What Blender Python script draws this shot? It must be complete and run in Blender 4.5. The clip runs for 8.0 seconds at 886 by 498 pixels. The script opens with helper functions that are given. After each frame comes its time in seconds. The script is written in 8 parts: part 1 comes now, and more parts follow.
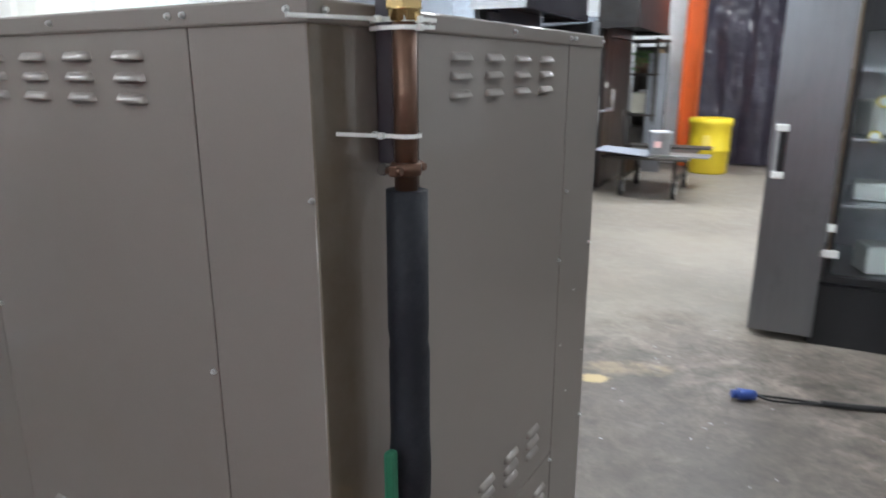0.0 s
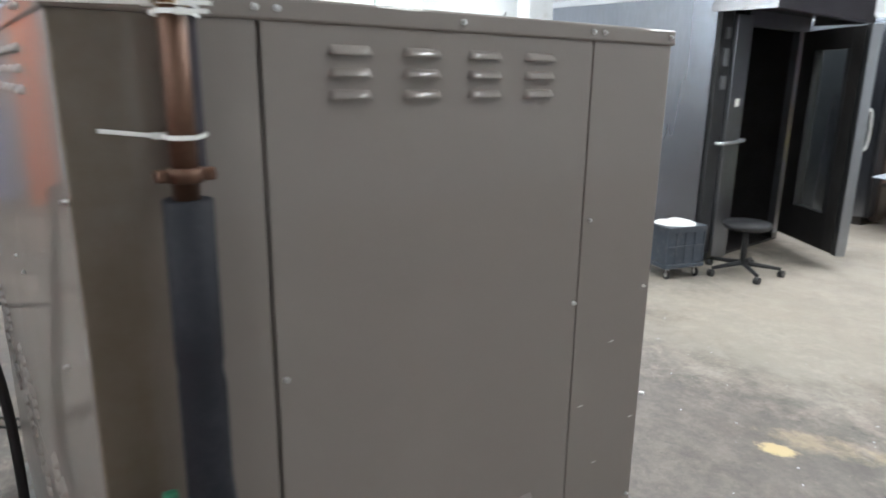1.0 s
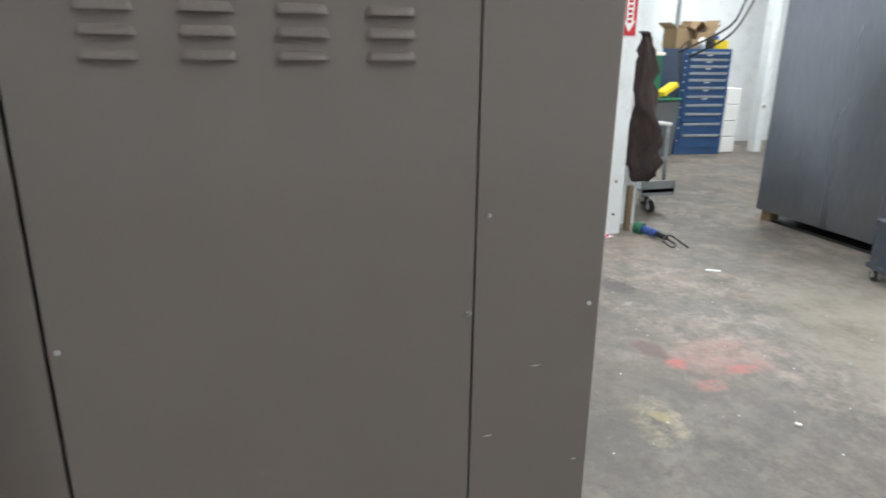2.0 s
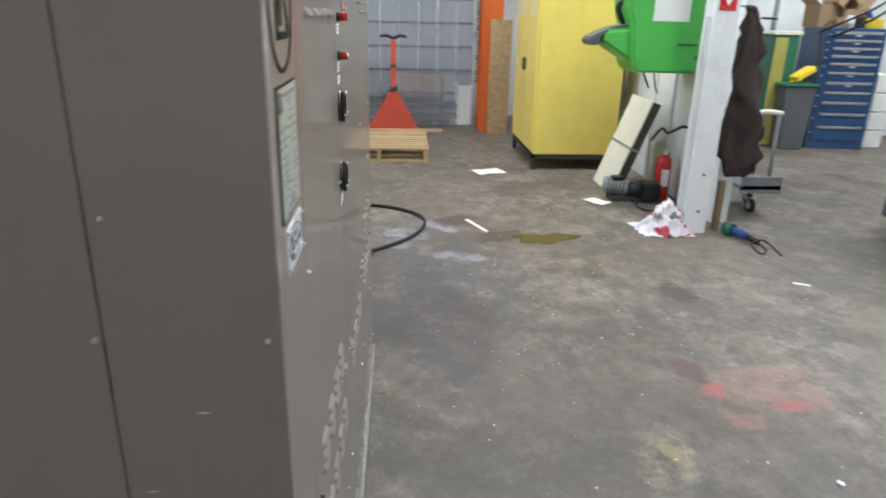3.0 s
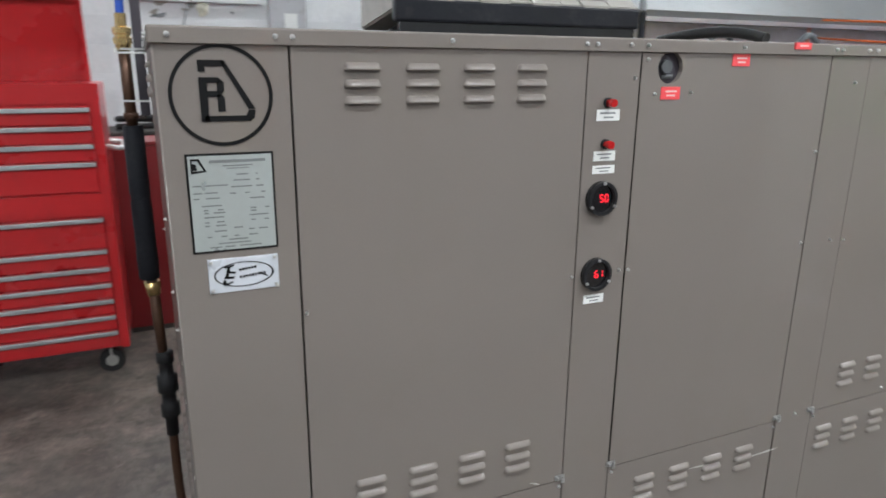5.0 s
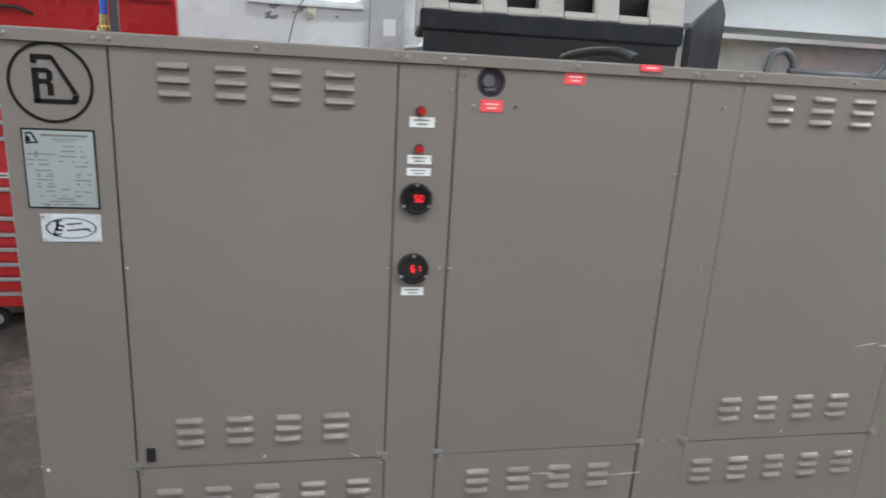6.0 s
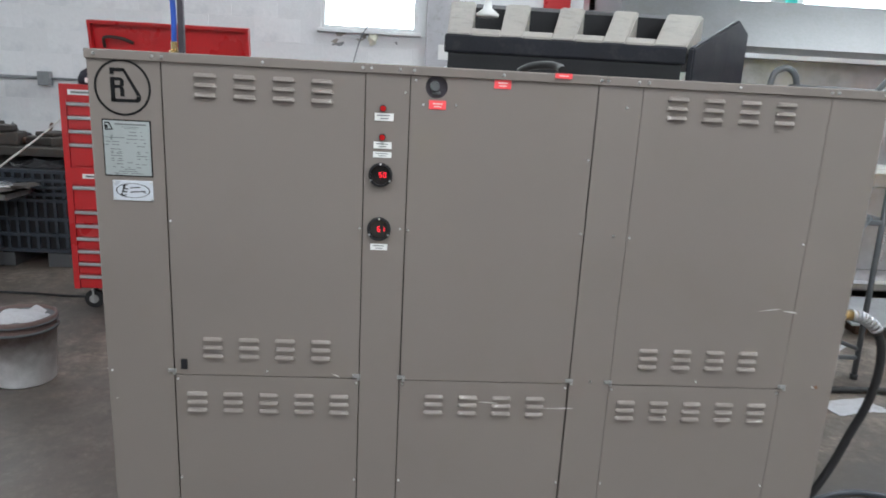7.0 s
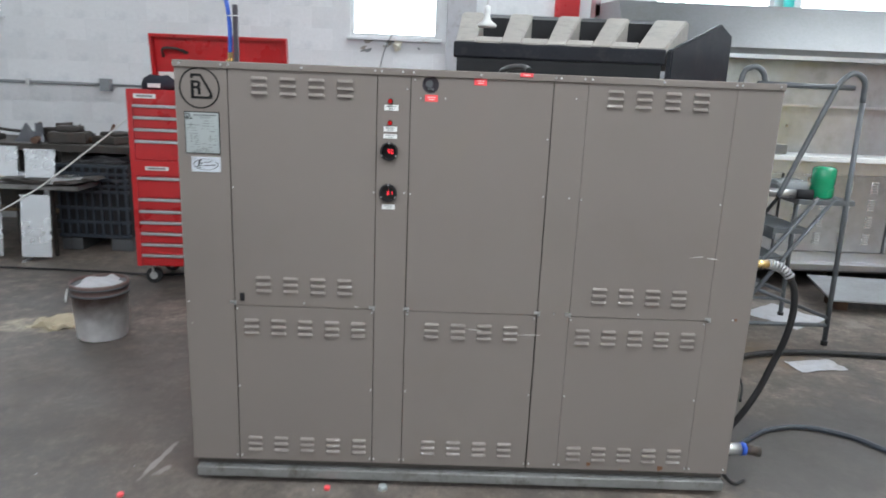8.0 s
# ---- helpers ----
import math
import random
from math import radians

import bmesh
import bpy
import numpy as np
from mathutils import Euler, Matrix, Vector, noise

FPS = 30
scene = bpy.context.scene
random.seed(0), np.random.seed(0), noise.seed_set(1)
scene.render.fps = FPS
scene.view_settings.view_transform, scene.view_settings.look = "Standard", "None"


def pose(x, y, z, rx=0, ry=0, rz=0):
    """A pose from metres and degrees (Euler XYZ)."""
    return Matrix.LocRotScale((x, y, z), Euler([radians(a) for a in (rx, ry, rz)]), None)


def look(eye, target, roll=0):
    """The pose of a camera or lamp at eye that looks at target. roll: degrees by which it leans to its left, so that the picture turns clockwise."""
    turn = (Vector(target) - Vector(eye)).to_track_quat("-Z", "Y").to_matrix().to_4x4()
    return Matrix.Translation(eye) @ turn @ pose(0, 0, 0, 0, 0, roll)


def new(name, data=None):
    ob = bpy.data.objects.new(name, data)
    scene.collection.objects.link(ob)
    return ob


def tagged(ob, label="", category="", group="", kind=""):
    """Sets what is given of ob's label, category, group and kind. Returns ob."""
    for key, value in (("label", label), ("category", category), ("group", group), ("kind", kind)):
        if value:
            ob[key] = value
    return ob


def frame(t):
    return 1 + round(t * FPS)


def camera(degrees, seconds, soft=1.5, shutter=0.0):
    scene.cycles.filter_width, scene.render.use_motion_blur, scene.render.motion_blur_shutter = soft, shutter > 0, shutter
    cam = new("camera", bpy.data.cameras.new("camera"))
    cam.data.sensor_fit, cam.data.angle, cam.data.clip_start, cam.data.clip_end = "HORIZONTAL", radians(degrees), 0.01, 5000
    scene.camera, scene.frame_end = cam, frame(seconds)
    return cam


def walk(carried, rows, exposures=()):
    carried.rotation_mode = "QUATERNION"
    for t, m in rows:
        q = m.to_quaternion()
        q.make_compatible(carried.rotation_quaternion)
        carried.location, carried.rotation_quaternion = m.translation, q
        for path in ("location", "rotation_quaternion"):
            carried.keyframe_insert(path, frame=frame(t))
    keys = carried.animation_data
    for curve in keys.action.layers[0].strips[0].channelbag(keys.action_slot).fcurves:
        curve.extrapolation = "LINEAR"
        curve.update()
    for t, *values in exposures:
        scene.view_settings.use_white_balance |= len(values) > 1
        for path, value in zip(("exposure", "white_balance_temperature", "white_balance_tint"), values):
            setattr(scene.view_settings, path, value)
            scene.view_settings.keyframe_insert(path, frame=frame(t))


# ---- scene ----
cam = camera(67.2, 8.0, 1.7, 0.4)
PATH = [
    (0, (-0.432, 1.347, 1.455), (0.552, -0.315, 0.937), 0.0),
    (0.3, (-0.541, 1.281, 1.46), (0.679, -0.231, 0.982), 0.2),
    (0.5, (-0.587, 1.215, 1.455), (0.74, -0.209, 0.995), 0.5),
    (0.7, (-0.621, 1.124, 1.44), (0.82, -0.19, 0.998), -0.1),
    (1, (-0.667, 0.941, 1.445), (0.885, -0.217, 0.945), 0.8),
    (1.2, (-0.696, 0.836, 1.452), (0.913, -0.222, 0.915), 1.3),
    (2.3, (-0.759, 0.271, 1.433), (1.109, -0.105, 0.825), 0.7),
    (2.5, (-0.707, 0.151, 1.423), (1.167, -0.176, 0.806), 1.0),
    (2.8, (-0.653, -0.027, 1.443), (1.217, -0.25, 0.772), 2.2),
    (3, (-0.624, -0.118, 1.428), (1.256, -0.248, 0.758), 1.4),
    (3.5, (-0.573, -0.399, 1.434), (1.28, -0.057, 0.766), 0.3),
    (3.8, (-0.479, -0.511, 1.445), (1.283, 0.206, 0.828), -1.5),
    (4, (-0.401, -0.568, 1.454), (1.219, 0.457, 0.883), -1.1),
    (4.5, (-0.222, -0.738, 1.473), (0.978, 0.765, 0.926), -0.7),
    (4.7, (-0.149, -0.828, 1.468), (0.877, 0.804, 0.936), -0.4),
    (5.8, (0.423, -1.187, 1.496), (0.804, 0.7, 0.952), 2.7),
    (6, (0.523, -1.242, 1.493), (0.889, 0.653, 0.969), 3.3),
    (6.3, (0.667, -1.371, 1.472), (0.816, 0.563, 0.984), 2.2),
    (6.5, (0.72, -1.455, 1.482), (0.799, 0.481, 0.987), 2.0),
    (7, (0.762, -1.687, 1.469), (0.889, 0.254, 1.002), 3.0),
    (7.5, (0.781, -1.962, 1.469), (0.916, -0.015, 1.028), 2.2),
    (8, (0.862, -2.246, 1.455), (0.893, -0.3, 0.993), 2.3),
]
walk(cam, [(t, look(eye, target, roll)) for t, eye, target, roll in PATH], [(0, 0.19, 6250, 10), (0.5, 0.28, 6250, 10), (1.0, 0.44, 6400, 9), (1.2, 0.43, 6450, 8), (2.5, 0.07, 6480, 8), (3.5, -0.12, 6350, 10), (4.5, -0.08, 6350, 10), (6.5, -0.08, 6300, 10), (8.0, 0.02, 6200, 10)])


# ---- world, light, exposure ----
world = bpy.data.worlds.new("world")
scene.world = world
world.use_nodes = True
wn = world.node_tree.nodes
sky = wn.new("ShaderNodeTexSky")
sky.sky_type, sky.sun_disc = "NISHITA", False
sky.sun_elevation, sky.sun_rotation = radians(42), radians(20)
world.node_tree.links.new(sky.outputs[0], wn["Background"].inputs[0])
wn["Background"].inputs[1].default_value = 0.12
sun = new("sun", bpy.data.lights.new("sun", "SUN"))
sun.data.energy, sun.data.angle, sun.data.color = 2.0, radians(10), (1, 0.96, 0.9)
sun.matrix_world = look((3, 12, 12), (0, 0, 0))

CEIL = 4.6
# unseen ceiling lamps, positions and powers chosen to light the hall
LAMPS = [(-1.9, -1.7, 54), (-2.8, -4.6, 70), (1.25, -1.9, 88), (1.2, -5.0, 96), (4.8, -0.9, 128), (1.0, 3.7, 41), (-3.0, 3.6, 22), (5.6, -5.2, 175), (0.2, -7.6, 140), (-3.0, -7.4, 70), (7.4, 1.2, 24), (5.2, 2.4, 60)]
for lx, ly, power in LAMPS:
    lamp = new("added_tube_lamp", bpy.data.lights.new("added_tube_lamp", "AREA"))
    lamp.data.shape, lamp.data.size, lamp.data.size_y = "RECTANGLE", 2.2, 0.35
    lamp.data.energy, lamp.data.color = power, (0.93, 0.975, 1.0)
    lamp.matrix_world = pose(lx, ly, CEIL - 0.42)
WINDOWS = [(-0.02, 0.84, 1.94, 3.1), (2.6, 4.1, 2.32, 3.3), (4.35, 6.0, 2.32, 3.3), (-4.4, -3.4, 2.0, 3.1)]
WALL_N = 4.6
for x0, x1, z0, z1 in WINDOWS:
    lamp = new("window_light", bpy.data.lights.new("window_light", "AREA"))
    lamp.data.shape, lamp.data.size, lamp.data.size_y = "RECTANGLE", x1 - x0, z1 - z0
    lamp.data.energy, lamp.data.color = 17 * (x1 - x0), (0.93, 0.97, 1.0)
    lamp.matrix_world = look(((x0 + x1) / 2, WALL_N + 0.1, (z0 + z1) / 2), ((x0 + x1) / 2, 0, (z0 + z1) / 2))


# ---- materials ----
def nodes_of(name):
    m = bpy.data.materials.new(name)
    m.use_nodes = True
    return m, m.node_tree.nodes, m.node_tree.links, m.node_tree.nodes["Principled BSDF"]


def noise_of(n, l, scale, detail=4.0, coord="Object", rough=0.55):
    tc = n.new("ShaderNodeTexCoord")
    t = n.new("ShaderNodeTexNoise")
    t.inputs["Scale"].default_value, t.inputs["Detail"].default_value, t.inputs["Roughness"].default_value = scale, detail, rough
    l.new(tc.outputs[coord], t.inputs["Vector"])
    return t.outputs["Fac"]


def ramp(n, l, fac, lo, hi, a=(0, 0, 0, 1), b=(1, 1, 1, 1)):
    r = n.new("ShaderNodeValToRGB")
    r.color_ramp.elements[0].position, r.color_ramp.elements[1].position = lo, hi
    r.color_ramp.elements[0].color, r.color_ramp.elements[1].color = a, b
    l.new(fac, r.inputs[0])
    return r.outputs[0]


def mixed(n, l, fac, a, b, kind="MIX"):
    x = n.new("ShaderNodeMix")
    x.data_type, x.blend_type = "RGBA", kind
    for sock, v in ((x.inputs[0], fac), (x.inputs[6], a), (x.inputs[7], b)):
        if isinstance(v, (int, float)):
            sock.default_value = v
        elif isinstance(v, tuple):
            sock.default_value = (*v[:3], 1)
        else:
            l.new(v, sock)
    return x.outputs[2]


def surface(name, col, rough=0.5, metal=0.0, var=0.12, big=2.5, fine=70.0, bump=0.08, coat=0.0, dirt=None, dirt_amount=0.5, stretch=None, spec=0.5, random_piece=0.0, coat_rough=0.13):
    """Paint, metal, plastic or wood: two scales of variation, grain in the gloss and the relief, and dirt in patches."""
    m, n, l, p = nodes_of(name)
    a, b = noise_of(n, l, big), noise_of(n, l, fine, 3.0)
    if stretch:
        for sock in (a, b):
            mp = n.new("ShaderNodeMapping")
            mp.inputs["Scale"].default_value = stretch
            tc = n.new("ShaderNodeTexCoord")
            l.new(tc.outputs["Object"], mp.inputs["Vector"])
            l.new(mp.outputs[0], sock.node.inputs["Vector"])
    dark, light = tuple(c * (1 - var) for c in col), tuple(min(1, c * (1 + var)) for c in col)
    c = ramp(n, l, a, 0.3, 0.7, (*dark, 1), (*light, 1))
    c = mixed(n, l, 0.35, c, ramp(n, l, b, 0.3, 0.7, (*dark, 1), (*light, 1)))
    if random_piece:
        oi = n.new("ShaderNodeObjectInfo")
        c = mixed(n, l, 1.0, c, ramp(n, l, oi.outputs["Random"], 0, 1, (1 - random_piece,) * 3 + (1,), (1 + random_piece,) * 3 + (1,)), "MULTIPLY")
    if dirt:
        d = noise_of(n, l, big * 2.3, 6.0, rough=0.7)
        f = ramp(n, l, d, 0.52, 0.75, (0, 0, 0, 1), (dirt_amount,) * 3 + (1,))
        c = mixed(n, l, f, c, dirt)
    l.new(c, p.inputs["Base Color"])
    p.inputs["Metallic"].default_value, p.inputs["Coat Weight"].default_value = metal, coat
    p.inputs["Coat Roughness"].default_value, p.inputs["Specular IOR Level"].default_value = coat_rough, spec
    mr = n.new("ShaderNodeMapRange")
    mr.inputs[3].default_value, mr.inputs[4].default_value = max(0.03, rough - 0.1), min(1, rough + 0.12)
    l.new(a, mr.inputs[0])
    l.new(mr.outputs[0], p.inputs["Roughness"])
    if bump:
        bp = n.new("ShaderNodeBump")
        bp.inputs["Strength"].default_value, bp.inputs["Distance"].default_value = bump, 0.003
        l.new(b, bp.inputs["Height"])
        l.new(bp.outputs[0], p.inputs["Normal"])
    return m


def glow(name, col, strength):
    m, n, l, p = nodes_of(name)
    p.inputs["Base Color"].default_value = (*col, 1)
    p.inputs["Emission Color"].default_value, p.inputs["Emission Strength"].default_value = (*col, 1), strength
    return m


def glass_of(name, col=(0.9, 0.95, 0.95), rough=0.03):
    m, n, l, p = nodes_of(name)
    p.inputs["Base Color"].default_value, p.inputs["Transmission Weight"].default_value = (*col, 1), 1.0
    p.inputs["Roughness"].default_value, p.inputs["IOR"].default_value = rough, 1.3
    return m


def blob(n, l, x, y, rx, ry, turn=0.0, ragged=1.1, soft=0.2):
    """A ragged patch of its own shape on the floor, for stains and painted tone: 1 inside, 0 outside."""
    tc = n.new("ShaderNodeTexCoord")
    mp = n.new("ShaderNodeMapping")
    mp.vector_type = "TEXTURE"
    mp.inputs["Location"].default_value, mp.inputs["Rotation"].default_value, mp.inputs["Scale"].default_value = (x, y, 0), (0, 0, radians(turn)), (rx, ry, 1)
    l.new(tc.outputs["Object"], mp.inputs["Vector"])
    ln = n.new("ShaderNodeVectorMath")
    ln.operation = "LENGTH"
    l.new(mp.outputs[0], ln.inputs[0])
    nz = noise_of(n, l, 1.6 / max(rx, ry), 10.0, rough=0.72)
    ad = n.new("ShaderNodeMath")
    ad.operation = "MULTIPLY_ADD"
    l.new(nz, ad.inputs[0])
    ad.inputs[1].default_value = ragged * 2
    l.new(ln.outputs["Value"], ad.inputs[2])
    mr = n.new("ShaderNodeMapRange")
    for k, v in ((1, 1 + ragged - soft), (2, 1 + ragged + soft), (3, 1.0), (4, 0.0)):
        mr.inputs[k].default_value = v
    l.new(ad.outputs[0], mr.inputs[0])
    return mr.outputs[0]


def concrete():
    m, n, l, p = nodes_of("worn_concrete")
    big, mid, fine, speck = noise_of(n, l, 0.7, 8, rough=0.62), noise_of(n, l, 2.1, 10, rough=0.70), noise_of(n, l, 30, 6, rough=0.72), noise_of(n, l, 120, 2)
    c = ramp(n, l, mid, 0.36, 0.64, (0.098, 0.090, 0.083, 1), (0.262, 0.244, 0.224, 1))
    c = mixed(n, l, ramp(n, l, big, 0.46, 0.62, b=(0.45, 0.45, 0.45, 1)), c, (0.235, 0.218, 0.200))
    c = mixed(n, l, 1.0, c, ramp(n, l, noise_of(n, l, 7.5, 8, rough=0.72), 0.37, 0.63, (0.58, 0.57, 0.56, 1), (1.24, 1.22, 1.19, 1)), "MULTIPLY")
    c = mixed(n, l, 1.0, c, ramp(n, l, fine, 0.36, 0.64, (0.88, 0.88, 0.88, 1), (1.08, 1.08, 1.08, 1)), "MULTIPLY")
    # dark oil patches, brown dirt and pale dust
    c = mixed(n, l, ramp(n, l, noise_of(n, l, 1.1, 10, rough=0.70), 0.51, 0.60, b=(0.66, 0.66, 0.66, 1)), c, (0.080, 0.078, 0.074))
    c = mixed(n, l, ramp(n, l, noise_of(n, l, 0.8, 9, rough=0.68), 0.50, 0.62, b=(0.55, 0.55, 0.55, 1)), c, (0.158, 0.130, 0.104))
    c = mixed(n, l, ramp(n, l, noise_of(n, l, 3.1, 12, rough=0.74), 0.55, 0.63, b=(0.5, 0.5, 0.5, 1)), c, (0.325, 0.315, 0.285))
    c = mixed(n, l, ramp(n, l, noise_of(n, l, 6.0, 9, rough=0.7), 0.63, 0.68, b=(0.6, 0.6, 0.6, 1)), c, (0.066, 0.060, 0.057))
    c = mixed(n, l, ramp(n, l, speck, 0.70, 0.75, b=(0.5, 0.5, 0.5, 1)), c, (0.42, 0.40, 0.37))
    # streaks of tyre and boot dirt
    st = noise_of(n, l, 2.2, 9, rough=0.7)
    mp = n.new("ShaderNodeMapping")
    mp.inputs["Scale"].default_value, mp.inputs["Rotation"].default_value = (1.0, 1.1, 1), (0, 0, radians(25))
    tc = n.new("ShaderNodeTexCoord")
    l.new(tc.outputs["Object"], mp.inputs["Vector"])
    l.new(mp.outputs[0], st.node.inputs["Vector"])
    c = mixed(n, l, ramp(n, l, st, 0.54, 0.70, b=(0.45, 0.45, 0.45, 1)), c, (0.110, 0.100, 0.094))
    # thin scrapes and hair cracks, broken up in patches
    for scale, width, col, lo, hi in ((1.7, 0.0045, (0.40, 0.38, 0.34), 0.52, 0.60), (2.6, 0.0040, (0.055, 0.05, 0.047), 0.53, 0.60), (5.0, 0.007, (0.36, 0.34, 0.31), 0.55, 0.62)):
        v = noise_of(n, l, scale, 7, rough=0.6)
        sb = n.new("ShaderNodeMath")
        sb.operation = "SUBTRACT"
        l.new(v, sb.inputs[0])
        sb.inputs[1].default_value = 0.5
        ab = n.new("ShaderNodeMath")
        ab.operation = "ABSOLUTE"
        l.new(sb.outputs[0], ab.inputs[0])
        f = ramp(n, l, ab.outputs[0], 0.0, width, (0.4, 0.4, 0.4, 1), (0, 0, 0, 1))
        f = mixed(n, l, 1.0, f, ramp(n, l, noise_of(n, l, scale * 1.9, 5), lo, hi), "MULTIPLY")
        c = mixed(n, l, f, c, col)
    c = mixed(n, l, ramp(n, l, noise_of(n, l, 13, 5, rough=0.6), 0.62, 0.67, b=(0.6, 0.6, 0.6, 1)), c, (0.075, 0.068, 0.064))
    c = mixed(n, l, ramp(n, l, noise_of(n, l, 24, 4, rough=0.6), 0.67, 0.70, b=(0.55, 0.55, 0.55, 1)), c, (0.34, 0.32, 0.29))
    c = mixed(n, l, 1.0, c, (0.96, 0.885, 0.835), "MULTIPLY")
    # spilled red paint, yellow marks, rust and damp, with painted shade and shine among them
    wear = ramp(n, l, noise_of(n, l, 6, 12, rough=0.80), 0.43, 0.57)
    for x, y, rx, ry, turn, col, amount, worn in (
        # two broad dark areas, painted in to dim brightly lit floor
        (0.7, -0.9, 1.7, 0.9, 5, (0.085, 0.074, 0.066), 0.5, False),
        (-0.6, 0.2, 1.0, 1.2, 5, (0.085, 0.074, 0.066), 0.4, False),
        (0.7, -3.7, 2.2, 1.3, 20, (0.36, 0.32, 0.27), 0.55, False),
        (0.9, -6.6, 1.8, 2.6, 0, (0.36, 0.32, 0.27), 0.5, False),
        (1.67, -1.68, 0.17, 0.28, 6, (0.32, 0.16, 0.145), 0.48, True),
        (1.74, -1.60, 0.12, 0.20, 0, (0.32, 0.17, 0.15), 0.22, False),
        (1.67, -1.40, 0.05, 0.055, 10, (0.40, 0.10, 0.09), 0.75, True),
        (1.55, -1.66, 0.04, 0.08, 0, (0.36, 0.10, 0.09), 0.7, True),
        (1.45, -1.42, 0.05, 0.09, 0, (0.40, 0.12, 0.11), 0.5, True),
        (1.84, -1.36, 0.10, 0.07, 15, (0.10, 0.055, 0.05), 0.8, False),
        (0.455, -1.60, 0.07, 0.042, 30, (0.56, 0.43, 0.22), 0.8, False),
        (0.34, -1.80, 0.22, 0.08, 25, (0.48, 0.38, 0.22), 0.36, True),
        (1.26, -1.04, 0.16, 0.10, -20, (0.38, 0.33, 0.22), 0.55, True),
        (1.28, -1.06, 0.05, 0.03, 10, (0.30, 0.25, 0.12), 0.6, False),
        (2.67, -1.64, 0.13, 0.09, 5, (0.06, 0.05, 0.05), 0.85, False),
        (2.35, -1.35, 0.13, 0.06, 5, (0.08, 0.07, 0.065), 0.7, True),
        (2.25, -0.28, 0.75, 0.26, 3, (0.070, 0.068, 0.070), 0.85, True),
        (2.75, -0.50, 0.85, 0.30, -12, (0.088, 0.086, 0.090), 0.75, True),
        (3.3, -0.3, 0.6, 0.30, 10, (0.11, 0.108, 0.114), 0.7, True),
        # four wet patches whose pale reflections are painted into the floor colour
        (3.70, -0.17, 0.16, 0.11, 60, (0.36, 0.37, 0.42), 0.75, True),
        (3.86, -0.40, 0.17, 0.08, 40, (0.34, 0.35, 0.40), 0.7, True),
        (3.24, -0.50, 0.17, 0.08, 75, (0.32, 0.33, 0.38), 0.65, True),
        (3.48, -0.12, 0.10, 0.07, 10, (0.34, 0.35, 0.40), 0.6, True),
        (3.64, -0.80, 0.18, 0.11, -60, (0.075, 0.050, 0.038), 0.85, False),
        (4.00, -0.52, 0.17, 0.11, -50, (0.080, 0.056, 0.050), 0.8, False),
        # four broad dark patches, dirt mixed with dimmer light painted as colour
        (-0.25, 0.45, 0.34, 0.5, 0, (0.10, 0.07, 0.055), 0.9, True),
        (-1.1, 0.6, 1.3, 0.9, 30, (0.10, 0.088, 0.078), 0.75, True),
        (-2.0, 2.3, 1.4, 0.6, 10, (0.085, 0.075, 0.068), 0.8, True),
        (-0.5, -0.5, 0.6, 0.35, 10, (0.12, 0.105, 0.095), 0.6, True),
        (2.55, 1.5, 0.5, 0.4, 0, (0.20, 0.14, 0.09), 0.8, True),
        (2.9, 0.5, 0.8, 0.7, 20, (0.125, 0.108, 0.095), 0.7, True),
        (-1.45, 1.55, 0.25, 0.12, 10, (0.60, 0.52, 0.36), 0.7, True),
        (-0.185, 0.11, 0.14, 0.013, 82, (0.38, 0.36, 0.33), 0.6, False),
        (-0.14, 0.05, 0.04, 0.014, 60, (0.38, 0.36, 0.33), 0.5, False),
        # two more dark patches by the cabinet, dirt and painted dimness together
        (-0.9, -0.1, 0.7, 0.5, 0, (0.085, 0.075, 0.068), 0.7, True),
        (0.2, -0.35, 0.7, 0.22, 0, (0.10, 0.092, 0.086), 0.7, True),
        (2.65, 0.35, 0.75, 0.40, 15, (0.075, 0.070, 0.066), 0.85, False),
        (2.5, 0.95, 0.7, 0.35, -10, (0.10, 0.088, 0.076), 0.8, True),
        (3.4, 0.7, 0.7, 0.5, 20, (0.09, 0.084, 0.080), 0.8, True),
        (2.5, -3.2, 0.9, 0.5, 30, (0.12, 0.11, 0.10), 0.6, True),
    ):
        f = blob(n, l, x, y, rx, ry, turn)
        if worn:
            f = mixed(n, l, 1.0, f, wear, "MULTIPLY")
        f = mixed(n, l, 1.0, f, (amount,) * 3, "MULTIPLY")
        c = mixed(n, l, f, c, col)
    l.new(c, p.inputs["Base Color"])
    rg = ramp(n, l, mid, 0.3, 0.7, (0.40,) * 3 + (1,), (0.70,) * 3 + (1,))
    rg = mixed(n, l, blob(n, l, 2.3, -0.3, 0.8, 0.3, 3), rg, (0.32,) * 3)
    l.new(rg, p.inputs["Roughness"])
    bp = n.new("ShaderNodeBump")
    bp.inputs["Strength"].default_value, bp.inputs["Distance"].default_value = 0.35, 0.006
    l.new(mixed(n, l, 0.6, mid, fine), bp.inputs["Height"])
    l.new(bp.outputs[0], p.inputs["Normal"])
    return m


